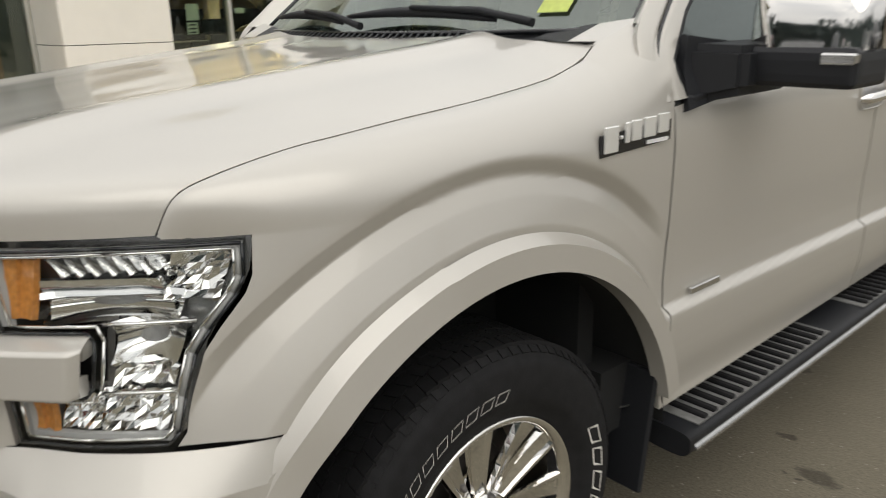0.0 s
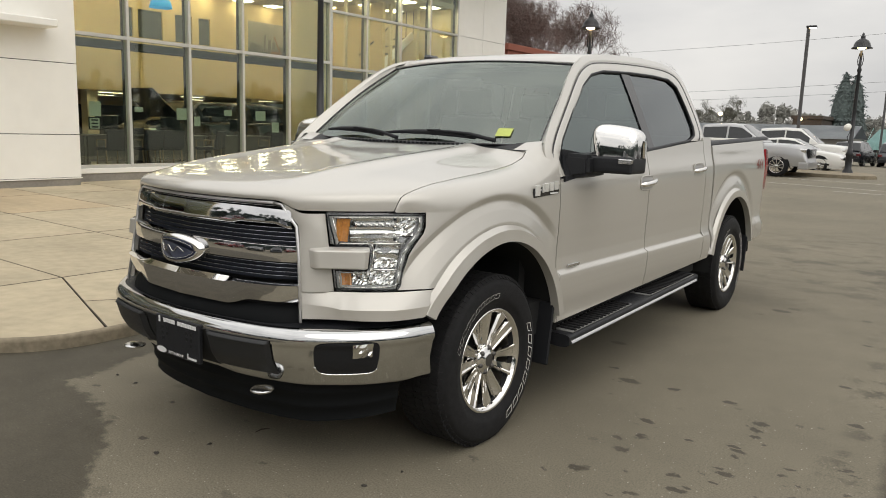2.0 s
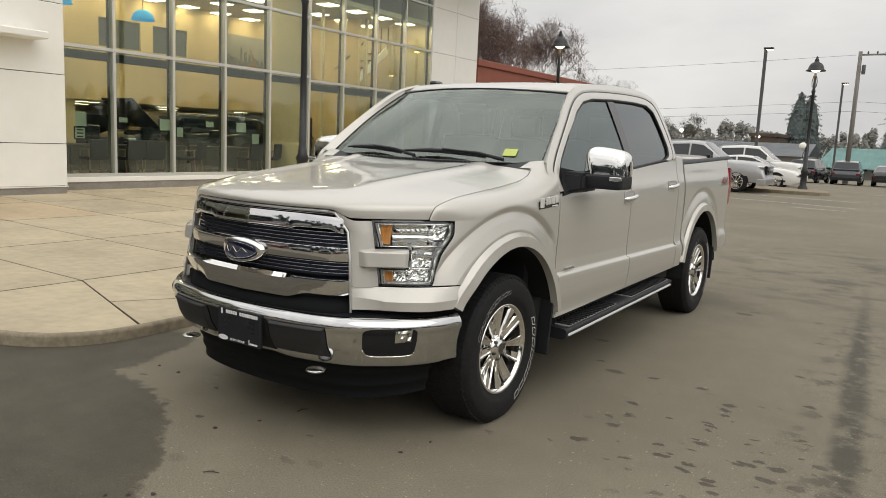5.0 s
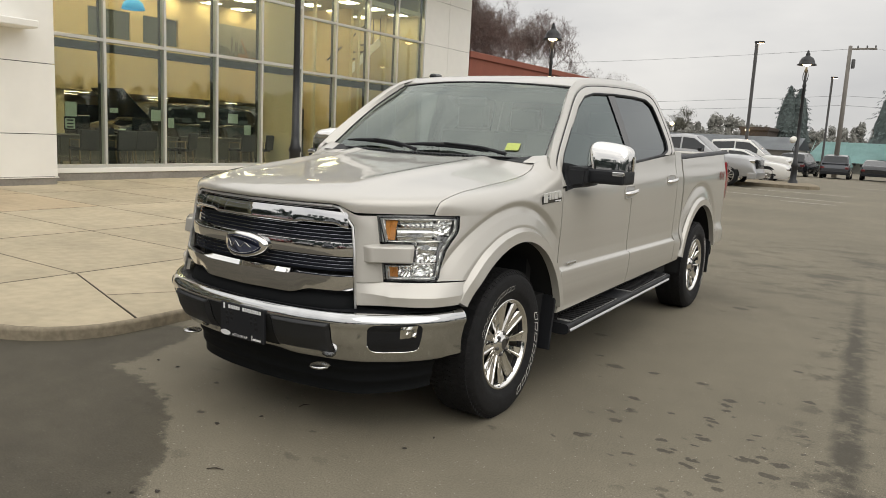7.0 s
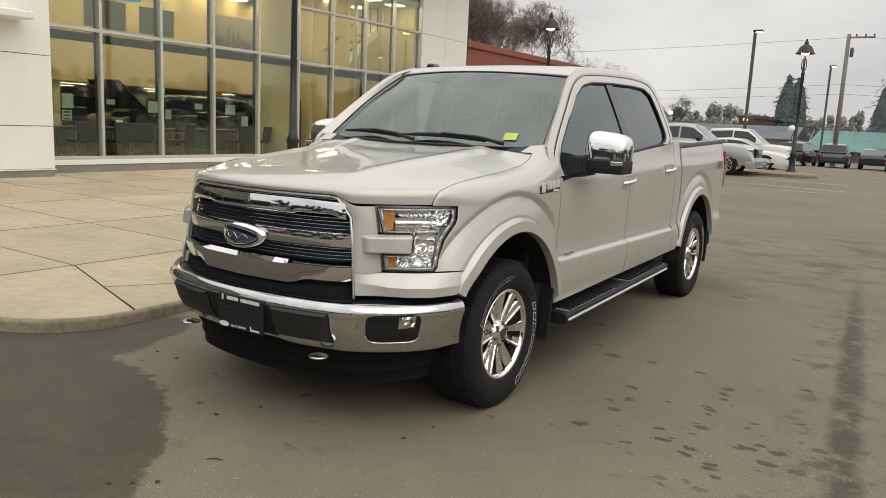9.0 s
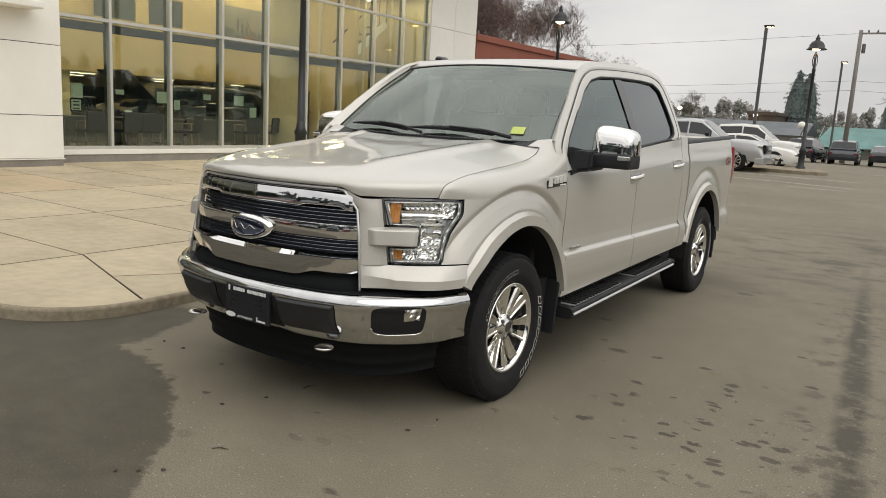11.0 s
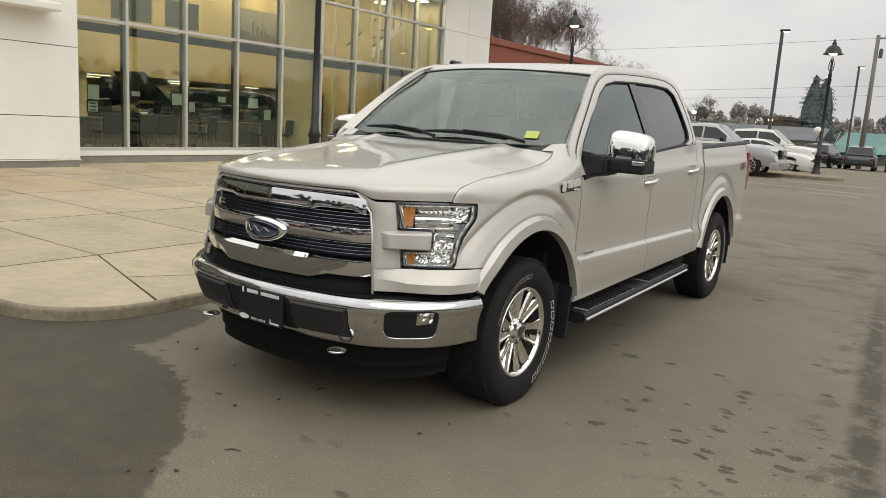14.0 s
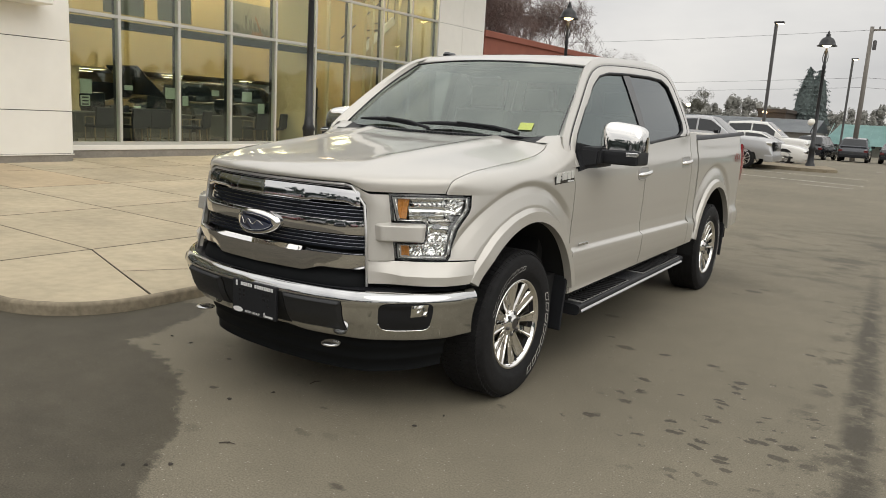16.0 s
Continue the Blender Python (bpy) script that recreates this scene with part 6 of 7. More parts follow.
# ---- showroom interior ----
def build_showroom():
    fz = 0.30
    wall = tagged(new("wall_mezzanine"), "beige upper wall of the mezzanine with dark inner windows", "wall", kind="structure")
    wx = -19.5
    boxed("upper_wall", (wx - 0.15, -15, 2.25, wx, 19.4, 3.95), BEIGE, wall)
    boxed("upper_wall", (wx - 0.15, -15, 4.82, wx, 19.4, 5.6), BEIGE, wall)
    spots = [(10.28, 10.70), (10.88, 11.74), (12.20, 12.84), (13.10, 13.55)]
    cur = -15.0
    for a, b in spots:
        boxed("upper_wall", (wx - 0.15, cur, 3.95, wx, a, 4.82), BEIGE, wall)
        boxed("inner_window", (wx - 0.10, a, 3.95, wx - 0.06, b, 4.82), WINDOW_SLATE, wall, label="dark inner window")
        cur = b
    boxed("upper_wall", (wx - 0.15, cur, 3.95, wx, 19.4, 4.82), BEIGE, wall)
    boxed("soffit", (-26, -15, 2.25, wx - 0.16, 19.4, 2.36), CREAM, wall)
    for y in (6.5, 9.2, 15.4):
        tagged(boxed("column", (wx - 0.5, y, fz, wx - 0.15, y + 0.35, 2.25), CREAM), "square cream column under the mezzanine", "column", kind="structure")
    light = thing("strip_light", "recessed warm strip light under the mezzanine", "ceiling light", pose(-20.4, 7.6, 2.25), "mezzanine strip lights")
    boxed("housing", (-0.09, -0.45, -0.03, 0.09, 0.45, 0.0), PANEL, light, 0.004)
    boxed("tube", (-0.05, -0.4, -0.045, 0.05, 0.4, -0.028), TUBE_LIGHT, light)
    for y in (10.4, 13.4, 16.6):
        copy_thing(light, pose(-20.4, y, 2.25))
    for y in (8.0, 11.8, 15.6):
        copy_thing(light, pose(-23.4, y, 2.25))
    mural = thing("wall_mural", "large printed mural of machines in dull scrubland", "mural", pose(wx + 0.02, 15.15, 3.72))
    boxed("board", (-0.01, 0, 0, 0.012, 3.3, 1.28), MURAL_GREY, mural)
    boxed("print", (0.0125, 0, 0, 0.016, 3.3, 0.36), MURAL_DARK, mural)
    rnd = random.Random(8)
    for k in range(16):
        y, h = 0.1 + 0.2 * k, rnd.uniform(0.08, 0.50)
        boxed("print", (0.0125, y, 0.36, 0.016, y + rnd.uniform(0.1, 0.2), 0.36 + h), MURAL_DARK, mural)
    for y, w, h in ((1.05, 0.50, 0.20), (1.75, 0.35, 0.14), (2.55, 0.45, 0.30)):
        boxed("print", (0.0165, y, 0.10, 0.019, y + w, 0.10 + h), MURAL_RUST, mural)
    boxed("print", (0.0165, 0, -0.03, 0.019, 0.06, 0.62), MURAL_RUST, mural, 0.0, pose(0, 1.45, 0.28, 28, 0, 0))
    tagged(boxed("wall_partition", (-17.6, 17.2, fz, -14.9, 17.35, 5.6), BEIGE), "yellow beige partition wall", "wall", kind="structure")
    for y, w in ((12.9, 0.14), (14.3, 0.22), (15.3, 0.10), (16.2, 0.18), (17.5, 0.12), (18.9, 0.16)):
        tagged(boxed("column_slim", (-14.9, y, fz, -14.9 + w, y + w, 5.6), CREAM, None, 0.01), "slim cream column behind the glazing", "column", kind="structure")
    counter = thing("service_counter", "long dark service counter with a glazed screen", "counter", pose(-16.9, 12.6, fz))
    boxed("front", (0, 0, 0, 0.06, 4.4, 1.05), DARK_WALL, counter)
    boxed("top", (-0.6, -0.05, 1.05, 0.12, 4.45, 1.10), DESK, counter, 0.01)
    boxed("screen", (0.0, 0.0, 1.10, 0.02, 4.4, 1.75), WINDOW_SLATE, counter)
    for k in range(5):
        boxed("post", (-0.02, 1.09 * k, 1.10, 0.05, 1.09 * k + 0.05, 1.80), MULLION_DARK, counter)
    stair = thing("staircase", "pale steel staircase rising behind the showroom glass", "staircase", pose(-15.3, 18.3, 4.0))
    bm = bmesh.new()
    box(bm, -0.04, -1.6, -0.13, 0.04, 1.3, 0.13, 0.01, pose(0, 0, 0, 36, 0, 0))
    part("stringer", bm, PANEL, stair)
    bm = bmesh.new()
    box(bm, -0.02, -1.6, 0.88, 0.02, 1.3, 0.92, 0.005, pose(0, 0, 0, 36, 0, 0))
    part("handrail", bm, STEEL, stair)
    for k in range(6):
        y = -1.15 + 0.42 * k
        boxed("tread", (-0.9, y, y * 0.727 - 0.06, -0.04, y + 0.27, y * 0.727 - 0.02), DESK, stair)
        boxed("baluster", (-0.012, y + 0.12, y * 0.727 + 0.12, 0.012, y + 0.145, y * 0.727 + 1.15), STEEL, stair)
    tagged(boxed("column_white", (-14.6, 12.75, fz, -14.25, 13.15, 5.6), CREAM, None, 0.01), "cream column behind the glazing", "column", kind="structure")


def build_reception():
    r = thing("reception_desk", "brown wooden reception desk inside the entrance", "desk", pose(-14.9, -1.6, 0.30))
    boxed("front", (0, 0, 0, 0.08, 4.2, 1.02), BROWN_WOOD, r, 0.006)
    boxed("top", (-0.65, -0.05, 1.02, 0.14, 4.25, 1.08), BROWN_WOOD, r, 0.01)
    tagged(boxed("wall_lobby", (-17.2, -2.6, 0.30, -17.05, 4.4, 5.6), WINDOW_SLATE), "slate grey lobby wall behind the reception", "wall", kind="structure")


def chair_thing():
    c = thing("chair", "dark blue upholstered visitor chair with pale wooden legs", "chair", pose(-13.3, 6.30, 0.30, 0, 0, -95), "showroom chairs")
    boxed("seat", (-0.25, -0.24, 0.42, 0.25, 0.24, 0.50), CHAIR, c, 0.03, seg=2)
    boxed("backrest", (-0.25, 0.21, 0.50, 0.25, 0.28, 0.92), CHAIR, c, 0.03, pose(0, 0, 0, -6, 0, 0), seg=2)
    for x in (-0.23, 0.23):
        bm = bmesh.new()
        tube(bm, [(x, -0.22, 0.0), (x, -0.22, 0.66), (x, 0.16, 0.66)], 0.014, 6)
        part("leg", bm, PALE_WOOD, c)
        bm = bmesh.new()
        tube(bm, [(x, 0.26, 0.0), (x, 0.22, 0.45), (x, 0.22, 0.68)], 0.017, 6)
        part("leg", bm, PALE_WOOD, c)
    return c


def desk_thing():
    d = thing("desk", "pale laminate sales desk with a monitor panel", "desk", pose(-13.75, 5.05, 0.30, 0, 0, 90), "showroom desks")
    boxed("top", (-0.75, -0.38, 0.72, 0.75, 0.38, 0.755), DESK, d, 0.008)
    boxed("side_panel", (-0.72, -0.35, 0.0, -0.68, 0.35, 0.72), DESK, d)
    boxed("side_panel", (0.68, -0.35, 0.0, 0.72, 0.35, 0.72), DESK, d)
    boxed("front_panel", (-0.68, -0.30, 0.15, 0.68, -0.27, 0.72), DESK, d)
    boxed("screen", (-0.28, 0.10, 0.86, 0.28, 0.14, 1.20), GLOSS_BLACK, d, 0.01)
    boxed("screen_stand", (-0.05, 0.08, 0.755, 0.05, 0.16, 0.87), BLACK, d)
    return d


def build_furniture():
    c = chair_thing()
    for x, y, r in ((-13.3, 7.12, -85), (-13.35, 7.76, -100), (-13.3, 8.87, -60), (-13.4, 10.95, -90), (-13.5, 11.75, -70), (-14.9, 6.2, 90), (-15.2, 8.2, 85)):
        copy_thing(c, pose(x, y, 0.30, 0, 0, r))
    d = desk_thing()
    for x, y, r in ((-14.15, 6.75, 90), (-14.15, 8.45, 90), (-14.2, 10.6, 84), (-15.4, 13.6, 90)):
        copy_thing(d, pose(x, y, 0.30, 0, 0, r))
    n = thing("notice", "pale green paper notice taped inside the glass", "notice", pose(GL - 0.05, 5.43, 1.62), "notices on the glass")
    boxed("sheet", (-0.002, -0.125, -0.15, 0.002, 0.125, 0.15), PAPER, n)
    for y, z, w, h in ((6.41, 1.64, 0.8, 0.35), (7.47, 1.575, 1.05, 0.85), (7.88, 1.42, 0.65, 0.75), (8.75, 1.64, 0.9, 0.45), (9.74, 1.60, 1.25, 0.8), (10.22, 1.32, 0.9, 0.85)):
        copy_thing(n, pose(GL - 0.05, y, z) @ Matrix.Diagonal((1, w, h, 1)))
    p = thing("poster", "black-edged safety poster on the glass", "poster", pose(GL - 0.048, 5.405, 1.325))
    boxed("backing", (-0.004, -0.13, -0.13, 0.0, 0.13, 0.13), GLOSS_BLACK, p)
    boxed("paper", (0.001, -0.105, -0.108, 0.003, 0.105, 0.108), PAPER, p)
    for k in range(3):
        boxed("print_bar", (0.0035, -0.07, 0.05 - 0.07 * k, 0.005, 0.07, 0.08 - 0.07 * k), BLACK, p)
    lamp = thing("pendant_lamp", "blue dome pendant lamp hanging in the showroom", "pendant lamp", pose(-14.6, 6.3, 4.25), "blue pendants")
    bm = bmesh.new()
    lathe(bm, [(0.05, 0.26), (0.14, 0.24), (0.24, 0.16), (0.29, 0.0), (0.28, 0.0), (0.22, 0.15), (0.04, 0.22)], 28)
    part("shade", bm, PENDANT, lamp)
    bm = bmesh.new()
    tube(bm, [(0, 0, 0.24), (0, 0, 1.35)], 0.008, 6)
    part("cord", bm, BLACK, lamp)
    copy_thing(lamp, pose(-15.0, 8.75, 4.25))


# ---- vehicles ----
def loft_car(root, paint, prof, glass_prof, width, length, wheels, wheel_r, belt_in=0.10, ground=0.22):
    """A car's body: side outline prof [(x, z)...] from tail to nose along x, cabin outline glass_prof, y across."""
    n = 36
    bm = bmesh.new()
    def body(a, b):
        x = -length / 2 + a * length
        zt = smooth_table(prof, x)[0]
        c = 2 * b - 1
        edge = abs(2 * a - 1)
        hw = width / 2 * (1 - 0.10 * max(0, edge - 0.80) / 0.20)
        # up one side, over, down the other
        t = abs(c)
        if t > 0.35:
            k = (t - 0.35) / 0.65
            z = zt - 0.05 - (zt - 0.05 - ground) * k
            y = hw * (1 - 0.06 * (1 - k) ** 2 - 0.05 * k ** 3 + 0.02 * math.sin(math.pi * k))
        else:
            k = t / 0.35
            z = zt - 0.05 * k ** 4
            y = hw * 0.94 * k
        if edge >= 0.999:
            z = max(z, ground + 0.15)
        return Vector((x, math.copysign(y, c), z))
    vs = sheet(bm, body, n, 28, (0, 0, 0.6), 0.05)
    for row in (vs[0], vs[-1]):
        cap = bm.faces.new(row)
        cap.normal_update()
        if cap.normal.x * row[0].co.x < 0:
            cap.normal_flip()
    part("body", bm, paint, root)
    xs = [p[0] for p in glass_prof]
    hw = width / 2 * 0.93
    def cabin_at(x, c, lift=0.0):
        """The cabin's skin: x along the car, c across (side walls past 0.45), lift outwards."""
        zt = lerp_table(glass_prof, x)[0]
        zb = smooth_table(prof, x)[0] - 0.03
        zt = max(zt, zb + 0.001)
        t, h = abs(c), zt - zb
        drop = 0.05 * min(1, h)
        if t > 0.45:
            k = (t - 0.45) / 0.55
            return Vector((x, math.copysign(hw - 0.26 * h * (1 - k) - 0.02 + lift, c), zt - drop - (h - drop) * k))
        return Vector((x, c / 0.45 * (hw - 0.26 * h - 0.02), zt + lift - drop * (t / 0.45) ** 3))
    bm = bmesh.new()
    sheet(bm, lambda a, b: cabin_at(xs[0] + a * (xs[-1] - xs[0]), 2 * b - 1), 48, 28, (0, 0, 0.9))
    part("cabin", bm, paint, root)
    rear, front = xs[0] + 0.45 * (xs[1] - xs[0]) + 0.10, xs[-1] - 0.42 * (xs[-1] - xs[-2])
    panes = 3 if glass_prof[0][0] < -2.2 else 2
    for sy in (1, -1):
        for k in range(panes):
            xa = rear + (front - rear) * k / panes + 0.035
            xb = rear + (front - rear) * (k + 1) / panes - 0.035
            bm = bmesh.new()
            sheet(bm, lambda a, b: cabin_at(xa + a * (xb - xa), sy * (0.45 + 0.55 * (0.16 + 0.68 * b)), 0.008), 10, 6, (0, 0, 0.9), 0.006)
            part("side_window", bm, CAR_GLASS, root)
    for name, xa, xb in (("windscreen", xs[-2] + 0.03, xs[-1] - 0.04), ("rear_window", xs[0] + 0.04, xs[1] - 0.03)):
        bm = bmesh.new()
        sheet(bm, lambda a, b: cabin_at(xa + a * (xb - xa), 0.82 * b - 0.41, 0.009), 8, 12, (0, 0, 0.9), 0.006)
        part(name, bm, CAR_GLASS, root)
    for x, y in wheels:
        for sy in (1, -1):
            wh = part("wheel", _far_tyre(wheel_r, sy), RUBBER, root)
            wh.matrix_basis = pose(x, sy * (width / 2 - 0.11), wheel_r)
            bm = bmesh.new()
            turn = Matrix.Rotation(radians(-90 * sy), 4, "X")
            lathe(bm, [(wheel_r * 0.68, 0.08), (wheel_r * 0.66, 0.112), (wheel_r * 0.60, 0.10), (wheel_r * 0.58, 0.04)], 24, turn, cap=False)
            for k in range(10):
                box(bm, -0.018, 0.05, 0.09, 0.018, wheel_r * 0.62, 0.108, 0.0, turn @ Matrix.Rotation(2 * math.pi * k / 10, 4, "Z"))
            lathe(bm, [(0.06, 0.08), (0.055, 0.112), (0.0, 0.114)], 12, turn, cap=False)
            part("rim", bm, SILVER_TRIM, wh)
            bm = bmesh.new()
            arch = [(x + (wheel_r + 0.07) * math.cos(radians(a)), sy * (width / 2 - 0.005), wheel_r + (wheel_r + 0.07) * math.sin(radians(a))) for a in range(0, 181, 12)]
            vs = [bm.verts.new(p) for p in arch]
            bm.faces.new(vs)
            r = bmesh.ops.extrude_face_region(bm, geom=bm.faces[:])
            for v in r["geom"]:
                if isinstance(v, bmesh.types.BMVert):
                    v.co.y -= sy * 0.22
            part("arch_shadow", bm, DARK, root)


def _far_tyre(r, sy):
    bm = bmesh.new()
    lathe(bm, [(r * 0.66, -0.10), (r * 0.94, -0.11), (r, -0.08), (r, 0.08), (r * 0.94, 0.11), (r * 0.66, 0.10)], 28, Matrix.Rotation(radians(90), 4, "X"), cap=False)
    return bm


SEDAN = dict(prof=[(-2.43, 0.80), (-2.36, 1.02), (-1.7, 1.06), (-0.4, 1.02), (0.7, 0.99), (1.4, 0.95), (2.0, 0.86), (2.32, 0.72), (2.43, 0.42)],
             glass_prof=[(-2.05, 1.03), (-1.05, 1.40), (-0.2, 1.47), (0.35, 1.43), (1.25, 0.97)], width=1.85, length=4.86, wheels=((-1.42, 0), (1.43, 0)), wheel_r=0.345)
SUV = dict(prof=[(-2.35, 0.75), (-2.32, 1.08), (-1.6, 1.10), (0.0, 1.08), (0.9, 1.06), (1.6, 1.0), (2.1, 0.88), (2.30, 0.72), (2.35, 0.5)],
           glass_prof=[(-2.28, 1.08), (-1.95, 1.60), (-0.8, 1.70), (0.15, 1.66), (1.0, 1.05)], width=1.88, length=4.70, wheels=((-1.36, 0), (1.40, 0)), wheel_r=0.36)
LONG_SUV = dict(prof=[(-2.65, 0.80), (-2.62, 1.14), (-1.6, 1.16), (0.0, 1.15), (1.2, 1.14), (2.0, 1.10), (2.45, 0.98), (2.60, 0.80), (2.65, 0.5)],
                glass_prof=[(-2.60, 1.14), (-2.15, 1.62), (-1.2, 1.70), (0.9, 1.67), (1.55, 1.12)], width=1.98, length=5.3, wheels=((-1.5, 0), (1.6, 0)), wheel_r=0.39)
PICKUP = dict(prof=[(-2.95, 1.05), (-2.90, 1.34), (-1.2, 1.34), (-1.0, 1.32), (0.9, 1.28), (1.3, 1.26), (2.3, 1.23), (2.72, 1.17), (2.88, 1.08), (2.95, 0.5)],
              glass_prof=[(-1.15, 1.32), (-0.98, 1.90), (0.0, 1.97), (0.50, 1.92), (1.30, 1.27)], width=2.0, length=5.9, wheels=((-1.78, 0), (1.92, 0)), wheel_r=0.40, ground=0.42)

HEAVY_PICKUP = dict(PICKUP, glass_prof=[(-1.15, 1.32), (-0.98, 1.92), (0.1, 2.00), (0.85, 1.96), (1.66, 1.27)])


def add_front_details(root, spec, bright, grille, root_paint):
    L_, w = spec["length"] / 2, spec["width"] / 2
    zt = smooth_table(spec["prof"], L_ - 0.25)[0]
    for sy in (1, -1):
        boxed("headlight", (L_ - 0.42, sy * (w - 0.36), zt - 0.24, L_ - 0.05, sy * (w - 0.085), zt - 0.11), bright, root, 0.04, seg=2)
    boxed("grille", (L_ - 0.10, -0.62, zt - 0.46, L_ + 0.012, 0.62, zt - 0.10), grille, root, 0.03)
    boxed("bumper", (L_ - 0.30, -w + 0.06, 0.32, L_ + 0.04, w - 0.06, 0.58), root_paint, root, 0.05, seg=2)
    boxed("rear_bumper", (-L_ - 0.06, -w + 0.08, 0.34, -L_ + 0.2, w - 0.08, 0.56), BLACK, root, 0.04, seg=2)
    for sy in (1, -1):
        boxed("tail_light", (-L_ - 0.012, sy * (w - 0.30), zt - 0.16, -L_ + 0.18, sy * (w - 0.05), zt - 0.01), RED_LENS_DIM, root, 0.02)
        boxed("door_mirror", (0.75, sy * (w - 0.02), zt + 0.10, 0.90, sy * (w + 0.17), zt + 0.26), grille, root, 0.03)


def ground_z(y):
    return -0.016 * min(45.0, max(0.0, y - 35.0))


def vehicle(name, label, spec, paint, x, y, yaw, trim=None, group="", z=None):
    root = thing(name, label, "pickup truck" if spec in (PICKUP, HEAVY_PICKUP) else "car", pose(x, y, ground_z(y) if z is None else z, 0, 0, yaw), group)
    loft_car(root, paint, **spec)
    add_front_details(root, spec, REFLECTOR, trim or GLOSS_BLACK, CHROME_WORN if trim is CHROME_WORN else paint)
    return root


def build_cars():
    vehicle("pickup_truck", "silver pickup truck parked behind the lamp island", PICKUP, CAR_SILVER, -5.98, 28.3, 0, GLOSS_BLACK)
    vehicle("car", "white four-door sedan with alloy wheels", SEDAN, CAR_WHITE, -5.02, 33.4, 2)
    vehicle("pickup_truck", "large white crew-cab pickup truck on the lot", HEAVY_PICKUP, CAR_WHITE, -6.1, 37.6, 0, CAR_WHITE)
    vehicle("car", "dark grey hatchback seen from behind", SUV, CAR_GREY, -3.15, 56.6, 92)
    vehicle("car", "black sedan parked across the lot", SEDAN, CAR_BLACK, -0.75, 57.6, 92)
    vehicle("car", "dark compact car beside the lamp island", SUV, CAR_BLACK, -5.55, 56.2, 84)
    vehicle("car", "white small car parked across the lot", SEDAN, CAR_WHITE, 1.15, 52.0, -86)
    vehicle("car", "black sedan parked at the far edge", SEDAN, CAR_BLACK, 6.1, 59.0, 90)
    for k, (x, y, spec, paint, yaw, label) in enumerate(((-5.6, -10.6, SUV, CAR_RED, 80, "dark red car parked across the lane"), (-2.5, -11.2, SEDAN, CAR_BLACK, 85, "black sedan parked across the lane"), (0.6, -11.8, PICKUP, CAR_GREY, 90, "grey pickup parked across the lane"),
                                                         (3.7, -11.4, SUV, CAR_RED, 92, "dark red car parked across the lane"), (7.0, -10.8, SEDAN, CAR_WHITE, 96, "white sedan parked across the lane"), (12.0, 1.5, SUV, CAR_GREY, 180, "grey car parked across the aisle"), (12.4, 5.0, SEDAN, CAR_WHITE, 180, "white car parked across the aisle"), (12.0, 9.0, PICKUP, CAR_BLACK, 180, "black pickup parked across the aisle"))):
        vehicle("pickup_truck" if spec is PICKUP else "car", label, spec, paint, x, y, yaw, group="cars across the lane")
    # the dark off-roader in the showroom with its bonnet up
    show = vehicle("car", "black off-roader in the showroom with its bonnet raised", LONG_SUV, CAR_BLACK, -16.6, 11.35, -90, GLOSS_BLACK, z=0.30)
    bm = bmesh.new()
    box(bm, 0.0, -0.74, -0.02, 1.15, 0.74, 0.02, 0.018, pose(1.52, 0, 1.20, 0, -42, 0))
    part("bonnet", bm, CAR_BLACK, show)


# ---- lamps, poles, wires ----
def street_lamp():
    lamp = thing("street_lamp", "black cast street lamp with a bell shade, lit", "street lamp", pose(-2.27, 31.5, 0), "bell street lamps")
    bm = bmesh.new()
    lathe(bm, [(0.30, 0.0), (0.30, 0.05), (0.21, 0.09), (0.19, 0.20), (0.13, 0.30), (0.12, 0.80), (0.15, 0.86), (0.105, 0.96), (0.085, 1.15)], 16)
    part("pedestal", bm, POST, lamp)
    bm = bmesh.new()
    lathe(bm, [(0.085, 1.15), (0.07, 2.5), (0.06, 4.1), (0.085, 4.2), (0.055, 4.3), (0.04, 4.95)], 14)
    part("shaft", bm, POST, lamp)
    bm = bmesh.new()
    tube(bm, [(0.0, 0, 4.3), (0.08, 0, 4.42), (0.10, 0, 4.6), (0.05, 0, 4.85)], 0.018, 6)
    tube(bm, [(0.0, 0, 4.3), (-0.08, 0, 4.42), (-0.10, 0, 4.6), (-0.05, 0, 4.85)], 0.018, 6)
    part("bracket", bm, POST, lamp)
    bm = bmesh.new()
    lathe(bm, [(0.38, 5.03), (0.39, 5.05), (0.32, 5.10), (0.29, 5.21), (0.22, 5.33), (0.10, 5.40), (0.08, 5.45), (0.095, 5.49), (0.045, 5.54), (0.05, 5.58), (0.0, 5.66)], 24, cap=False)
    lathe(bm, [(0.38, 5.03), (0.28, 5.08), (0.10, 5.15)], 24, cap=False)
    part("shade", bm, POST, lamp)
    bm = bmesh.new()
    lathe(bm, [(0.0, 4.98), (0.13, 5.02), (0.17, 5.06), (0.10, 5.12), (0.0, 5.14)], 16, cap=False)
    part("bulb", bm, LAMP_GLOW, lamp)
    return lamp


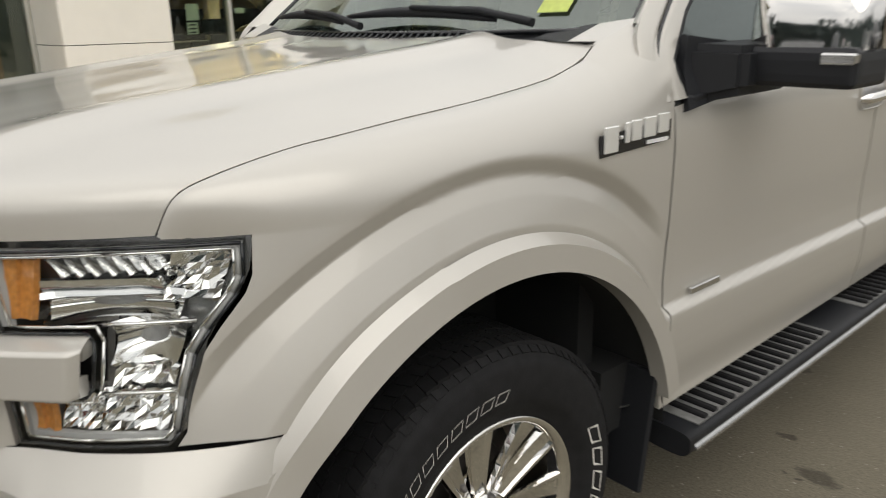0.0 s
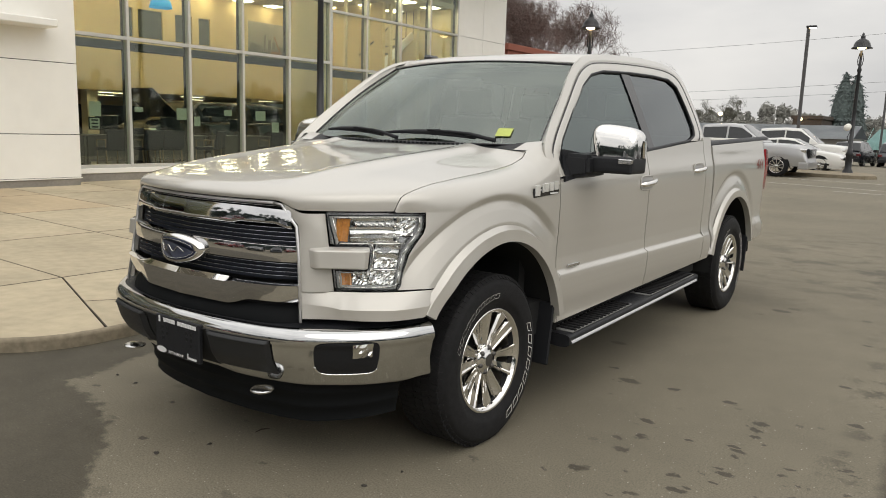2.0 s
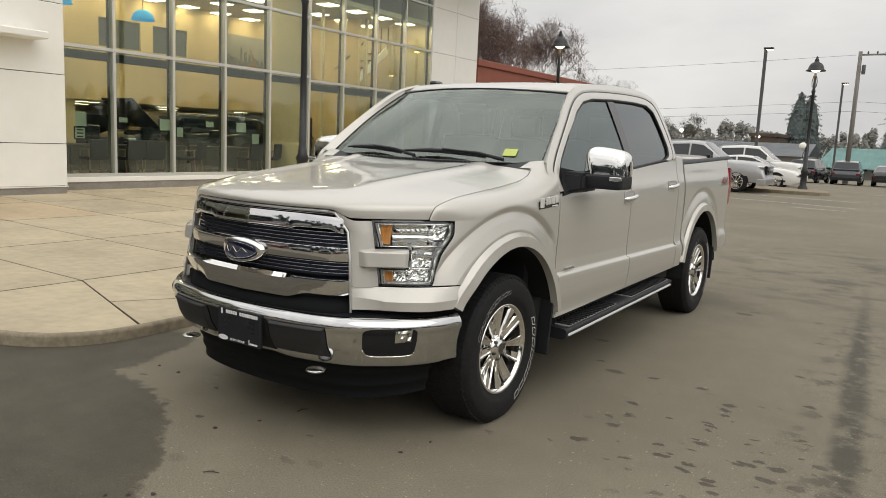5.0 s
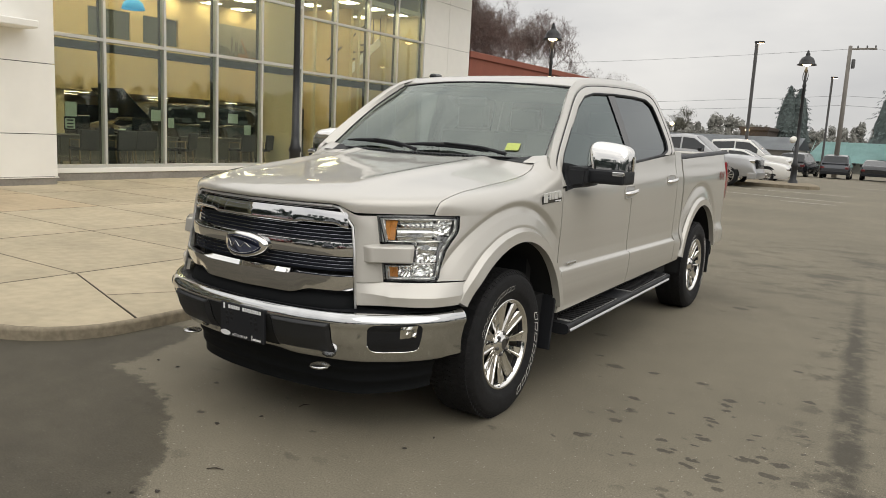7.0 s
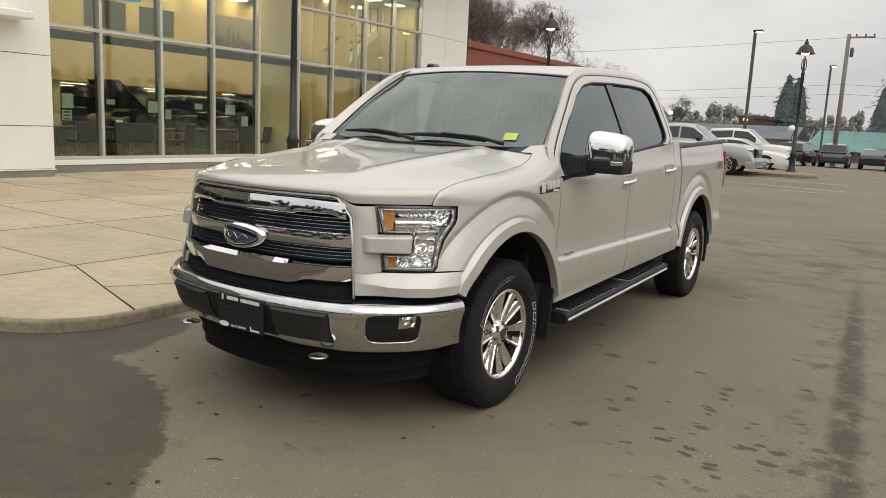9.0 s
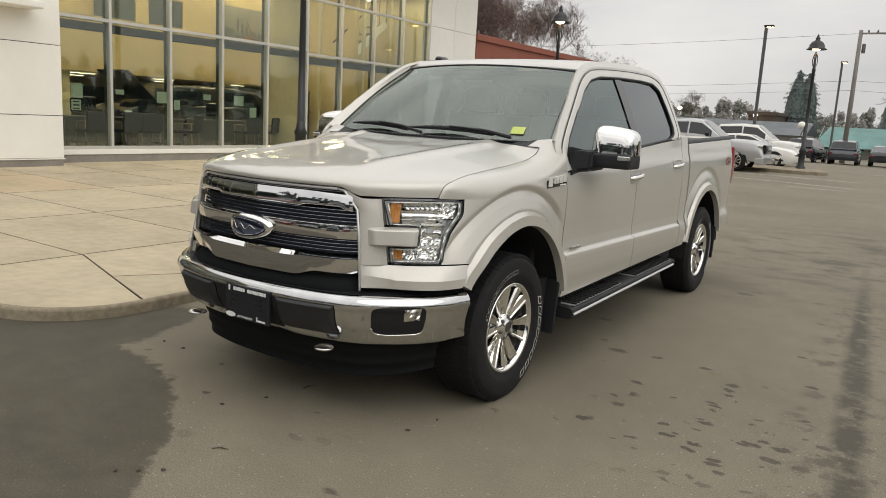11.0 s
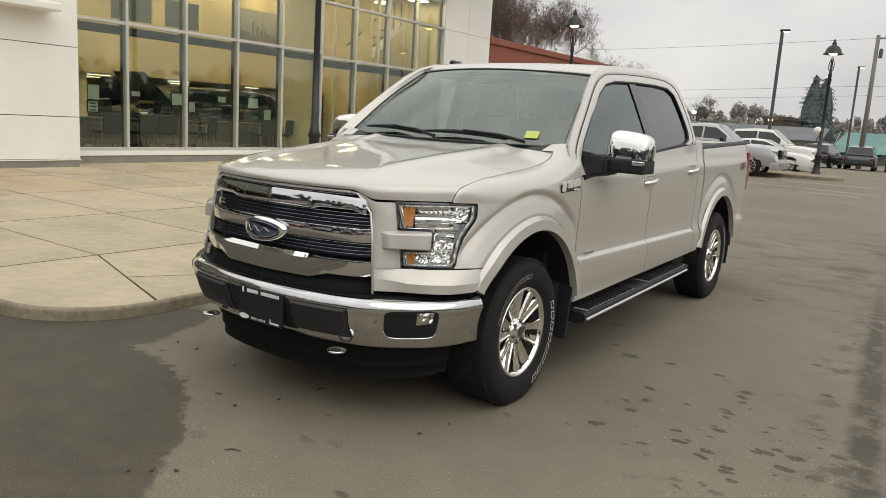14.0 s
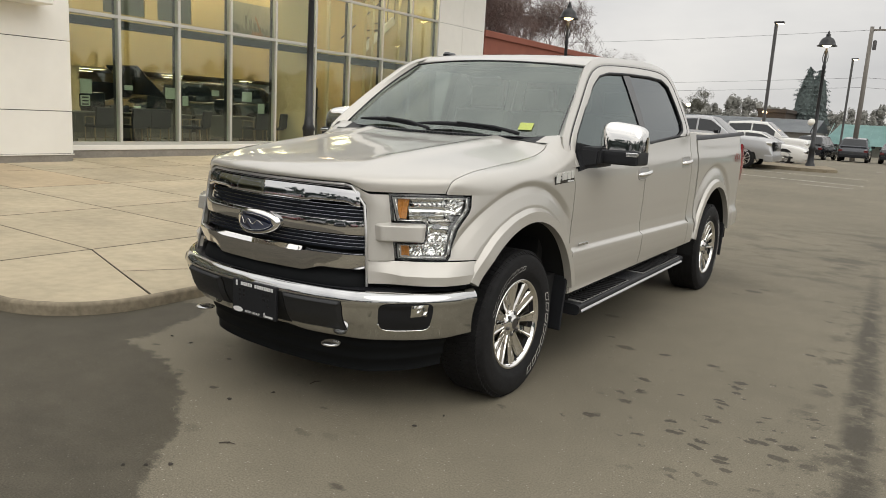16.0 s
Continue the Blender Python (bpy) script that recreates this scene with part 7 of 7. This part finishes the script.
def build_lamps():
    lamp = street_lamp()
    copy_thing(lamp, pose(-9.0, 8.55, walk_z(-9.0), 0, 0, 50))
    copy_thing(lamp, pose(-10.05, 23.3, 0, 0, 0, 20) @ Matrix.Diagonal((1, 1, 1.035, 1)))
    bm = bmesh.new()
    lathe(bm, [(0.0, -0.06), (0.12, -0.05), (0.16, 0.0), (0.12, 0.07), (0.05, 0.12)], 14, pose(-0.17, -0.05, 1.95, 70, 0, -20))
    part("flood_light", bm, PANEL, lamp, "small white flood light on the post")
    bm = bmesh.new()
    tube(bm, [(-0.14, 0, 1.98), (-0.02, 0, 1.9), (-0.16, 0, 1.55), (-0.05, 0, 1.25)], 0.014, 6)
    part("cable_loop", bm, POST, lamp)
    for x, y, h, head in ((-7.9, 49.0, 8.4, 1), (-6.6, 77.6, 9.1, 0)):
        t = thing("lot_lamp", "tall square lot lamp on a dark steel pole, lit", "lamp post", pose(x, y, ground_z(y)), "tall lot lamps")
        bm = bmesh.new()
        box(bm, -0.09, -0.09, 0, 0.09, 0.09, h, 0.01)
        part("pole", bm, STEEL, t)
        boxed("base", (-0.3, -0.3, 0, 0.3, 0.3, 0.45), PLINTH, t, 0.03)
        boxed("head", (-0.12, -0.16, h, 0.46, 0.16, h + 0.13), POST, t, 0.02)
        boxed("lens", (0.05, -0.13, h - 0.03, 0.43, 0.13, h), LAMP_GLOW, t)
    for x, y, h in ((-26.6, 95.0, 4.7), (-17.3, 95.0, 4.2), (-15.4, 94.0, 2.95)):
        t = thing("yard_lamp", "small lit yard lamp on a thin pole far off", "lamp post", pose(x, y, -0.72), "far yard lamps")
        bm = bmesh.new()
        tube(bm, [(0, 0, 0), (0, 0, h)], 0.04, 6)
        part("pole", bm, STEEL, t)
        bm = bmesh.new()
        lathe(bm, [(0.0, h - 0.1), (0.2, h), (0.28, h + 0.14), (0.2, h + 0.28), (0.0, h + 0.34)], 10, cap=False)
        part("globe", bm, LAMP_GLOW, t)
    p = thing("utility_pole", "weathered wooden utility pole with a crossarm", "utility pole", pose(-3.7, 60.7, ground_z(60.7)))
    bm = bmesh.new()
    tube(bm, [(0, 0, 0), (0.02, 0, 5), (0.0, 0, 9.75)], [0.19, 0.16, 0.13], 12)
    part("pole", bm, WOOD_POLE, p)
    boxed("crossarm", (-0.1, -0.06, 9.45, 1.75, 0.06, 9.57), WOOD_POLE, p, 0.01)
    for x in (0.5, 1.1, 1.65):
        bm = bmesh.new()
        lathe(bm, [(0.03, 9.57), (0.06, 9.62), (0.05, 9.74), (0.0, 9.77)], 10, Matrix.Translation((x, 0, 0)))
        part("insulator", bm, STEEL, p)
    bm = bmesh.new()
    lathe(bm, [(0.12, 8.1), (0.13, 8.15), (0.13, 8.7), (0.09, 8.78)], 12, Matrix.Translation((0.32, 0, 0)))
    part("transformer", bm, STEEL, p)
    for k, (za, zb, y0, y1) in enumerate(((9.5, 9.9, 60.7, 66.0), (6.1, 6.0, 60.7, 70.0), (5.4, 5.3, 60.7, 70.0))):
        w = thing("overhead_wire", "thin dark overhead wire", "wire", None, "overhead wires")
        bm = bmesh.new()
        pts = [(-3.7 - 60 * i / 20, y0 + (y1 - y0) * i / 20, za + (zb - za) * i / 20 - 0.8 * math.sin(math.pi * i / 20) + ground_z(60)) for i in range(21)]
        tube(bm, pts, 0.012, 4)
        pts = [(-3.7 + 60 * i / 20, y0 + (y1 - y0) * i / 20, za + (zb - za) * i / 20 - 0.8 * math.sin(math.pi * i / 20) + ground_z(60)) for i in range(21)]
        tube(bm, pts, 0.012, 4)
        part("cable", bm, BLACK, w)
    # kerbed island of the lamp and the bay lines
    bm = bmesh.new()
    pts = [(-9.5, 29.4), (-2.2, 28.9), (-1.3, 29.1), (-1.0, 29.8), (-1.2, 31.0), (-1.7, 32.3), (-9.5, 33.0)]
    vs = [bm.verts.new((x, y, 0)) for x, y in pts]
    f = bm.faces.new(vs)
    r = bmesh.ops.extrude_face_region(bm, geom=[f])
    for v in r["geom"]:
        if isinstance(v, bmesh.types.BMVert):
            v.co.z = 0.13
    bmesh.ops.recalc_face_normals(bm, faces=bm.faces[:])
    bmesh.ops.bevel(bm, geom=[e for e in bm.edges if e.verts[0].co.z > 0.1 and e.verts[1].co.z > 0.1], offset=0.03, segments=2, affect="EDGES")
    tagged(part("traffic_island", bm, KERB), "raised concrete island round the lamp", "island", kind="structure")
    for x0, y0, x1, y1 in ((-3.3, 23.2, 0.6, 22.4), (-1.0, 20.9, 0.5, 20.8), (-3.4, 26.5, 0.4, 26.2), (0.0, 33.5, 9.0, 36.5), (-0.5, 44.0, 12.0, 45.5)):
        bm = bmesh.new()
        d = Vector((x1 - x0, y1 - y0, 0)).normalized()
        n = Vector((-d.y, d.x, 0)) * 0.055
        q = [Vector((x0, y0, 0)) - n, Vector((x1, y1, 0)) - n, Vector((x1, y1, 0)) + n, Vector((x0, y0, 0)) + n]
        bm.faces.new([bm.verts.new((p.x, p.y, ground_z(p.y) + 0.005)) for p in q])
        tagged(part("bay_line", bm, LINE), "worn white bay line", "road marking", kind="structure")


# ---- far buildings ----
def build_far():
    b = thing("red_building", "low red-brown clad building behind the showroom", "building", pose(-24.0, 29.5, 0))
    boxed("wall", (-6, 0, 0, 6.5, 22, 5.3), BRICK, b)
    boxed("parapet", (-6.1, -0.1, 5.3, 6.6, 22.1, 5.62), BRICK, b, 0.02)
    t = thing("teal_building", "long low building with a teal metal roof", "building", pose(8, 88, -0.72))
    boxed("wall", (-17, 0.3, 0, 30, 9, 1.4), SHED, t)
    bm = bmesh.new()
    for y0, z0, y1, z1 in ((-0.6, 1.15, 4.6, 3.35), (9.8, 1.15, 4.6, 3.35)):
        vs = [bm.verts.new(p) for p in ((-17.6, y0, z0), (30.6, y0, z0), (30.6, y1, z1), (-16.6, y1, z1))]
        bm.faces.new(vs)
    r = bmesh.ops.solidify(bm, geom=bm.faces[:], thickness=0.10)
    roof = part("roof", bm, TEAL, t, "teal standing-seam roof")
    for k in range(60):
        x = -17.2 + k * 0.8
        m = Matrix.Translation((x, -0.6, 1.16)) @ Matrix.Rotation(math.atan2(2.2, 5.2), 4, "X")
        boxed("seam", (-0.02, 0, 0.06, 0.02, 5.6, 0.11), TEAL, roof, 0.0, m)
    for k in range(14):
        boxed("post", (-16.5 + 3.4 * k, -0.4, 0, -16.35 + 3.4 * k, -0.25, 1.15), CAR_WHITE, t)
    g = thing("grey_building", "grey low-roofed shed beyond the lot", "building", pose(-18.9, 82, -0.72))
    boxed("wall", (-14, 0, 0, 9, 9, 2.2), SHED, g)
    bm = bmesh.new()
    vs = [bm.verts.new(p) for p in ((-14.5, -0.4, 2.15), (9.4, -0.4, 2.15), (9.4, 4.5, 3.55), (-14.5, 4.5, 3.55))]
    bm.faces.new(vs)
    vs = [bm.verts.new(p) for p in ((-14.5, 9.4, 2.15), (9.4, 9.4, 2.15), (9.4, 4.5, 3.55), (-14.5, 4.5, 3.55))]
    bm.faces.new(vs)
    bmesh.ops.solidify(bm, geom=bm.faces[:], thickness=0.1)
    part("roof", bm, GREY_ROOF, g)
    h = thing("brown_building", "dark brown flat-roofed building among the trees", "building", pose(-16.7, 96, -0.72))
    boxed("wall", (-1.6, 0, 0, 1.6, 8, 4.4), BARK, h)
    boxed("parapet", (-1.75, -0.2, 4.4, 1.75, 8.2, 4.8), BARK, h)


# ---- trees ----
def bare_tree(seed, height, spread, x, y, label, leafy=0.0, mat_twig=None, depth=5):
    rnd = random.Random(seed)
    tree = thing("tree", label, "tree", pose(x, y, ground_z(y)), "bare trees")
    bm_t, bm_c = bmesh.new(), bmesh.new()
    tips = []
    def grow(p, d, length, r, level):
        n = 4 if level < 3 else 3
        pts, rs = [p], [r]
        for i in range(n):
            d = (d + Vector((rnd.uniform(-1, 1), rnd.uniform(-1, 1), rnd.uniform(-0.3, 0.7))) * (0.16 + 0.03 * level)).normalized()
            p = p + d * length / n
            pts.append(p)
            rs.append(r * (1 - 0.55 * (i + 1) / n))
        tube(bm_t if level < 2 else bm_c, pts, rs, 7 if level == 0 else (5 if level < 3 else 3))
        if level >= depth:
            tips.append(p)
            return
        kids = 3 if level == 0 else rnd.choice((3, 4))
        for k in range(kids):
            at = rnd.uniform(0.45, 1.0) if k else 1.0
            i = min(n - 1, int(at * n))
            q = pts[i].lerp(pts[i + 1], at * n - i) if at < 1 else pts[-1]
            side = Vector((rnd.uniform(-1, 1), rnd.uniform(-1, 1), rnd.uniform(0.0, 0.8))).normalized()
            nd = (d * 0.75 + side * spread).normalized()
            grow(q, nd, length * rnd.uniform(0.58, 0.78), max(0.012, rs[min(i + 1, n)] * 0.72), level + 1)
    grow(Vector((0, 0, 0)), Vector((0, 0, 1)), height * 0.36, height * 0.018, 0)
    part("trunk", bm_t, BARK, tree)
    for p in tips:
        for _ in range(4):
            d = Vector((rnd.gauss(0, 1), rnd.gauss(0, 1), rnd.gauss(0.5, 0.8))).normalized() * rnd.uniform(0.25, 0.65)
            w = d.orthogonal().normalized() * 0.009
            bm_c.faces.new([bm_c.verts.new(q) for q in (p - w, p + w, p + d)])
    if leafy:
        for p in tips:
            if rnd.random() < leafy:
                for _ in range(3):
                    q = p + Vector((rnd.gauss(0, 0.22), rnd.gauss(0, 0.22), rnd.gauss(0, 0.22)))
                    a, b = Vector((rnd.gauss(0, 1), rnd.gauss(0, 1), rnd.gauss(0, 1))).normalized() * 0.07, Vector((rnd.gauss(0, 1), rnd.gauss(0, 1), rnd.gauss(0, 1))).normalized() * 0.05
                    bm_c.faces.new([bm_c.verts.new(q + v) for v in (-a, b, a, -b)])
    part("crown", bm_c, mat_twig or TWIG, tree)
    return tree


def conifer(seed, height, width, x, y, label):
    rnd = random.Random(seed)
    tree = thing("conifer", label, "tree", pose(x, y, ground_z(y)), "conifers")
    bm = bmesh.new()
    tube(bm, [(0, 0, 0), (0, 0, height * 0.5), (0, 0, height * 0.97)], [height * 0.02, height * 0.013, 0.02], 8)
    part("trunk", bm, BARK, tree)
    bm = bmesh.new()
    core = [(width * 0.36 * (1 - k / 9) ** 0.5 * rnd.uniform(0.85, 1.1), height * (0.05 + 0.90 * k / 9)) for k in range(10)]
    lathe(bm, core, 9, cap=False)
    layers = int(height * 6)
    for i in range(layers):
        f = i / layers
        z = height * (0.06 + 0.93 * f)
        r = width / 2 * (1 - f) ** 0.36 * (0.75 + 0.25 * math.sin(i * 1.7)) * rnd.uniform(0.8, 1.1)
        for k in range(max(7, int(20 * (1 - f) + 7))):
            a = rnd.uniform(0, 2 * math.pi)
            d = Vector((math.cos(a), math.sin(a), 0))
            side = Vector((-d.y, d.x, 0))
            ln = r * rnd.uniform(0.7, 1.1)
            for j in range(5):
                c = d * ln * (j + 0.5) / 5 + Vector((0, 0, z - 0.16 * ln * (j / 5) ** 1.3 + rnd.uniform(-0.1, 0.1)))
                w = 0.30 * (1 - 0.10 * j) * rnd.uniform(0.7, 1.3) * (0.5 + 0.5 * (1 - f))
                p = [c - side * w - d * 0.1, c + d * w * 0.9 + Vector((0, 0, -0.12)), c + side * w - d * 0.1, c + Vector((0, 0, 0.14)) - d * 0.15]
                vs = [bm.verts.new(q) for q in p]
                bm.faces.new((vs[0], vs[1], vs[3]))
                bm.faces.new((vs[1], vs[2], vs[3]))
    part("crown", bm, CONIFER, tree)
    return tree


def unit_ball():
    bm = bmesh.new()
    bmesh.ops.create_icosphere(bm, subdivisions=1, radius=1.0)
    res = [v.co.copy() for v in bm.verts], [[v.index for v in f.verts] for f in bm.faces]
    bm.free()
    return res


def far_wood(name, spots, mat, label, leaf=0.22, count=46):
    """A stand of far trees: each crown is a heap of uneven lobes with leaf tufts round them. spots: (x, y, base, height, half width)."""
    rnd = random.Random(len(spots))
    ball, faces = unit_ball()
    verts, polys = [], []
    def gauss3():
        return Vector((rnd.gauss(0, 1), rnd.gauss(0, 1), rnd.gauss(0, 1))).normalized()
    for x, y, base, h, r in spots:
        lobes = [(Vector((x, y, base + h * 0.32)), r * 0.62, h * 0.34)]
        for k in range(13):
            f = rnd.uniform(0.2, 0.97)
            a = rnd.uniform(0, 2 * math.pi)
            out = r * 0.75 * (1 - 0.7 * f) * rnd.uniform(0.3, 1.0)
            lobes.append((Vector((x + out * math.cos(a), y + out * math.sin(a), base + h * f * 0.88)), r * rnd.uniform(0.16, 0.34), h * rnd.uniform(0.06, 0.12)))
        for c, rx, rz in lobes:
            n = len(verts)
            verts += [c + Vector((v.x * rx, v.y * rx, v.z * rz)) * rnd.uniform(0.55, 1.05) for v in ball]
            polys += [[n + i for i in f] for f in faces]
            for _ in range(count):
                v = gauss3()
                p = c + Vector((v.x * rx, v.y * rx, v.z * rz)) * rnd.uniform(0.85, 1.22)
                a = gauss3() * leaf * rnd.uniform(0.4, 1.1)
                b = a.orthogonal() * 0.8
                n = len(verts)
                verts += [p - a, p + b, p + a, p - b]
                polys.append([n, n + 1, n + 2, n + 3])
    me = bpy.data.meshes.new(name)
    me.from_pydata(verts, [], polys)
    me.materials.append(mat)
    return tagged(new(name, me), label, "woods", kind="stuff")


def build_trees():
    bare_tree(11, 13.5, 0.62, -27.5, 47.0, "tall bare tree with dark red-brown twigs", 0.10, depth=6)
    bare_tree(12, 12.0, 0.70, -23.8, 49.0, "tall bare tree with spreading grey branches", 0.0, depth=6)
    bare_tree(15, 12.5, 0.66, -29.5, 54.0, "tall bare tree behind the building", 0.05, depth=6)
    bare_tree(31, 12.8, 0.68, -25.6, 45.0, "tall bare tree with dark red-brown twigs", 0.08, depth=6)
    bare_tree(13, 12.5, 0.85, -32.4, 77.0, "small bare round-headed tree far off", 0.3)
    bare_tree(17, 7.0, 0.8, -36.0, 116.0, "distant rounded tree with thin brown leaves", 0.9, LEAF)
    bare_tree(18, 7.6, 0.8, -31.5, 118.0, "distant rounded tree with thin brown leaves", 0.9, LEAF)
    conifer(21, 10.5, 5.2, -14.3, 104.0, "tall dense dark conifer beside another")
    conifer(22, 10.2, 5.4, -13.1, 104.4, "tall dense dark conifer beside another")
    conifer(23, 12.0, 9.5, -1.4, 96.0, "broad dark spruce with open branches")
    conifer(24, 10.5, 7.0, 6.5, 104.0, "broad dark spruce with open branches")
    rnd = random.Random(5)
    crest = [(-80, 6.6), (-34, 6.4), (-28.5, 6.3), (-27, 7.6), (-24, 7.5), (-22.5, 6.2), (-19, 4.9), (-14, 5.6), (-9, 5.6), (-7, 6.4), (30, 6.4), (80, 6.4)]
    spots = []
    for k in range(150):
        x = -78 + k * 0.95
        h = lerp_table(crest, x)[0] * rnd.uniform(0.98, 1.18)
        spots.append((x * 1.04 + rnd.uniform(-0.7, 0.7), 124 + rnd.uniform(-5, 6), -0.72, h, rnd.uniform(1.5, 2.6)))
    far_wood("far_woods", spots, HAZED_WOOD, "line of distant dull green woods", 0.16, 44)
    shrubs = []
    for k in range(150):
        x = -78 + k * 0.72
        shrubs.append((x, 112 + rnd.uniform(-2, 3), -0.72, rnd.uniform(4.4, 5.7), rnd.uniform(1.0, 1.7)))
    far_wood("hedge_growth", shrubs, HAZED_WOOD, "uneven dark shrubs along the far edge", 0.16, 20)
    # the far side behind the camera, so that reflections meet trees and roofs
    behind = []
    for k in range(170):
        a = radians(150 + k * 1.4)
        r = 42 + rnd.uniform(-4, 6)
        behind.append((r * math.cos(a), r * math.sin(a), -0.6, rnd.uniform(6.5, 11.0) * (0.7 if k % 3 else 1.15), rnd.uniform(2.4, 3.6)))
    for k in range(130):
        a = radians(150 + k * 1.85)
        behind.append((38.5 * math.cos(a), 38.5 * math.sin(a), -0.9, rnd.uniform(3.6, 5.0), rnd.uniform(2.4, 3.2)))
    far_wood("far_woods", behind, CONIFER, "dark woods across the road", 0.4, 24)
    beyond = []
    for k in range(64):
        a = radians(22 + k * 0.9)
        r = 95 + rnd.uniform(-5, 6)
        beyond.append((r * math.cos(a), r * math.sin(a), -0.72, rnd.uniform(5.5, 9.0), rnd.uniform(1.8, 2.8)))
    far_wood("far_woods", beyond, CONIFER, "dark woods beyond the lot", 0.4, 24)


# ---- litter on the asphalt ----
def build_litter():
    rnd = random.Random(21)
    for x, y, turn in ((0.30, -1.44, 35), (0.06, -0.62, 80)):
        bm = bmesh.new()
        tube(bm, [(-0.035, 0, 0.004), (0.0, 0.006, 0.007), (0.04, -0.004, 0.004)], [0.002, 0.003, 0.0015], 5)
        tube(bm, [(0.0, 0.006, 0.006), (0.012, 0.022, 0.005)], [0.002, 0.001], 5)
        twig = part("twig", bm, BARK)
        twig.matrix_basis = pose(x, y, 0.0, 0, 0, turn)
        tagged(twig, "small dark twig lying on the asphalt", "twig", "fallen twigs")
    for x, y in ((0.21, -1.79), (0.28, -1.72), (0.14, -1.85), (-0.10, -1.09), (0.0, -0.88), (0.86, -0.52), (0.82, -0.72), (-0.99, -0.65), (-1.19, -0.64)):
        bm = bmesh.new()
        r = rnd.uniform(0.006, 0.012)
        def leaf(a, b):
            ang, k = 2 * math.pi * a, b
            return Vector((k * r * 1.5 * math.cos(ang), k * r * math.sin(ang) * (1 + 0.3 * math.cos(3 * ang)), 0.003 + 0.006 * (1 - k * k) + 0.002 * math.sin(2 * ang) * k))
        sheet(bm, leaf, 10, 3, (0, 0, -1))
        bit = part("fallen_leaf", bm, DARK_WALL)
        bit.matrix_basis = pose(x, y, 0.0, 0, 0, rnd.uniform(0, 360))
        tagged(bit, "small dark leaf scrap on the asphalt", "leaf", "leaf scraps")


# ---- building the place ----
build_ground()
kerb, bed = build_pavement()
build_building()
build_showroom_lights()
build_showroom()
build_truck()
build_cars()
build_lamps()
build_far()
build_trees()
build_reception()
build_furniture()
build_litter()
build_slabs(bed)
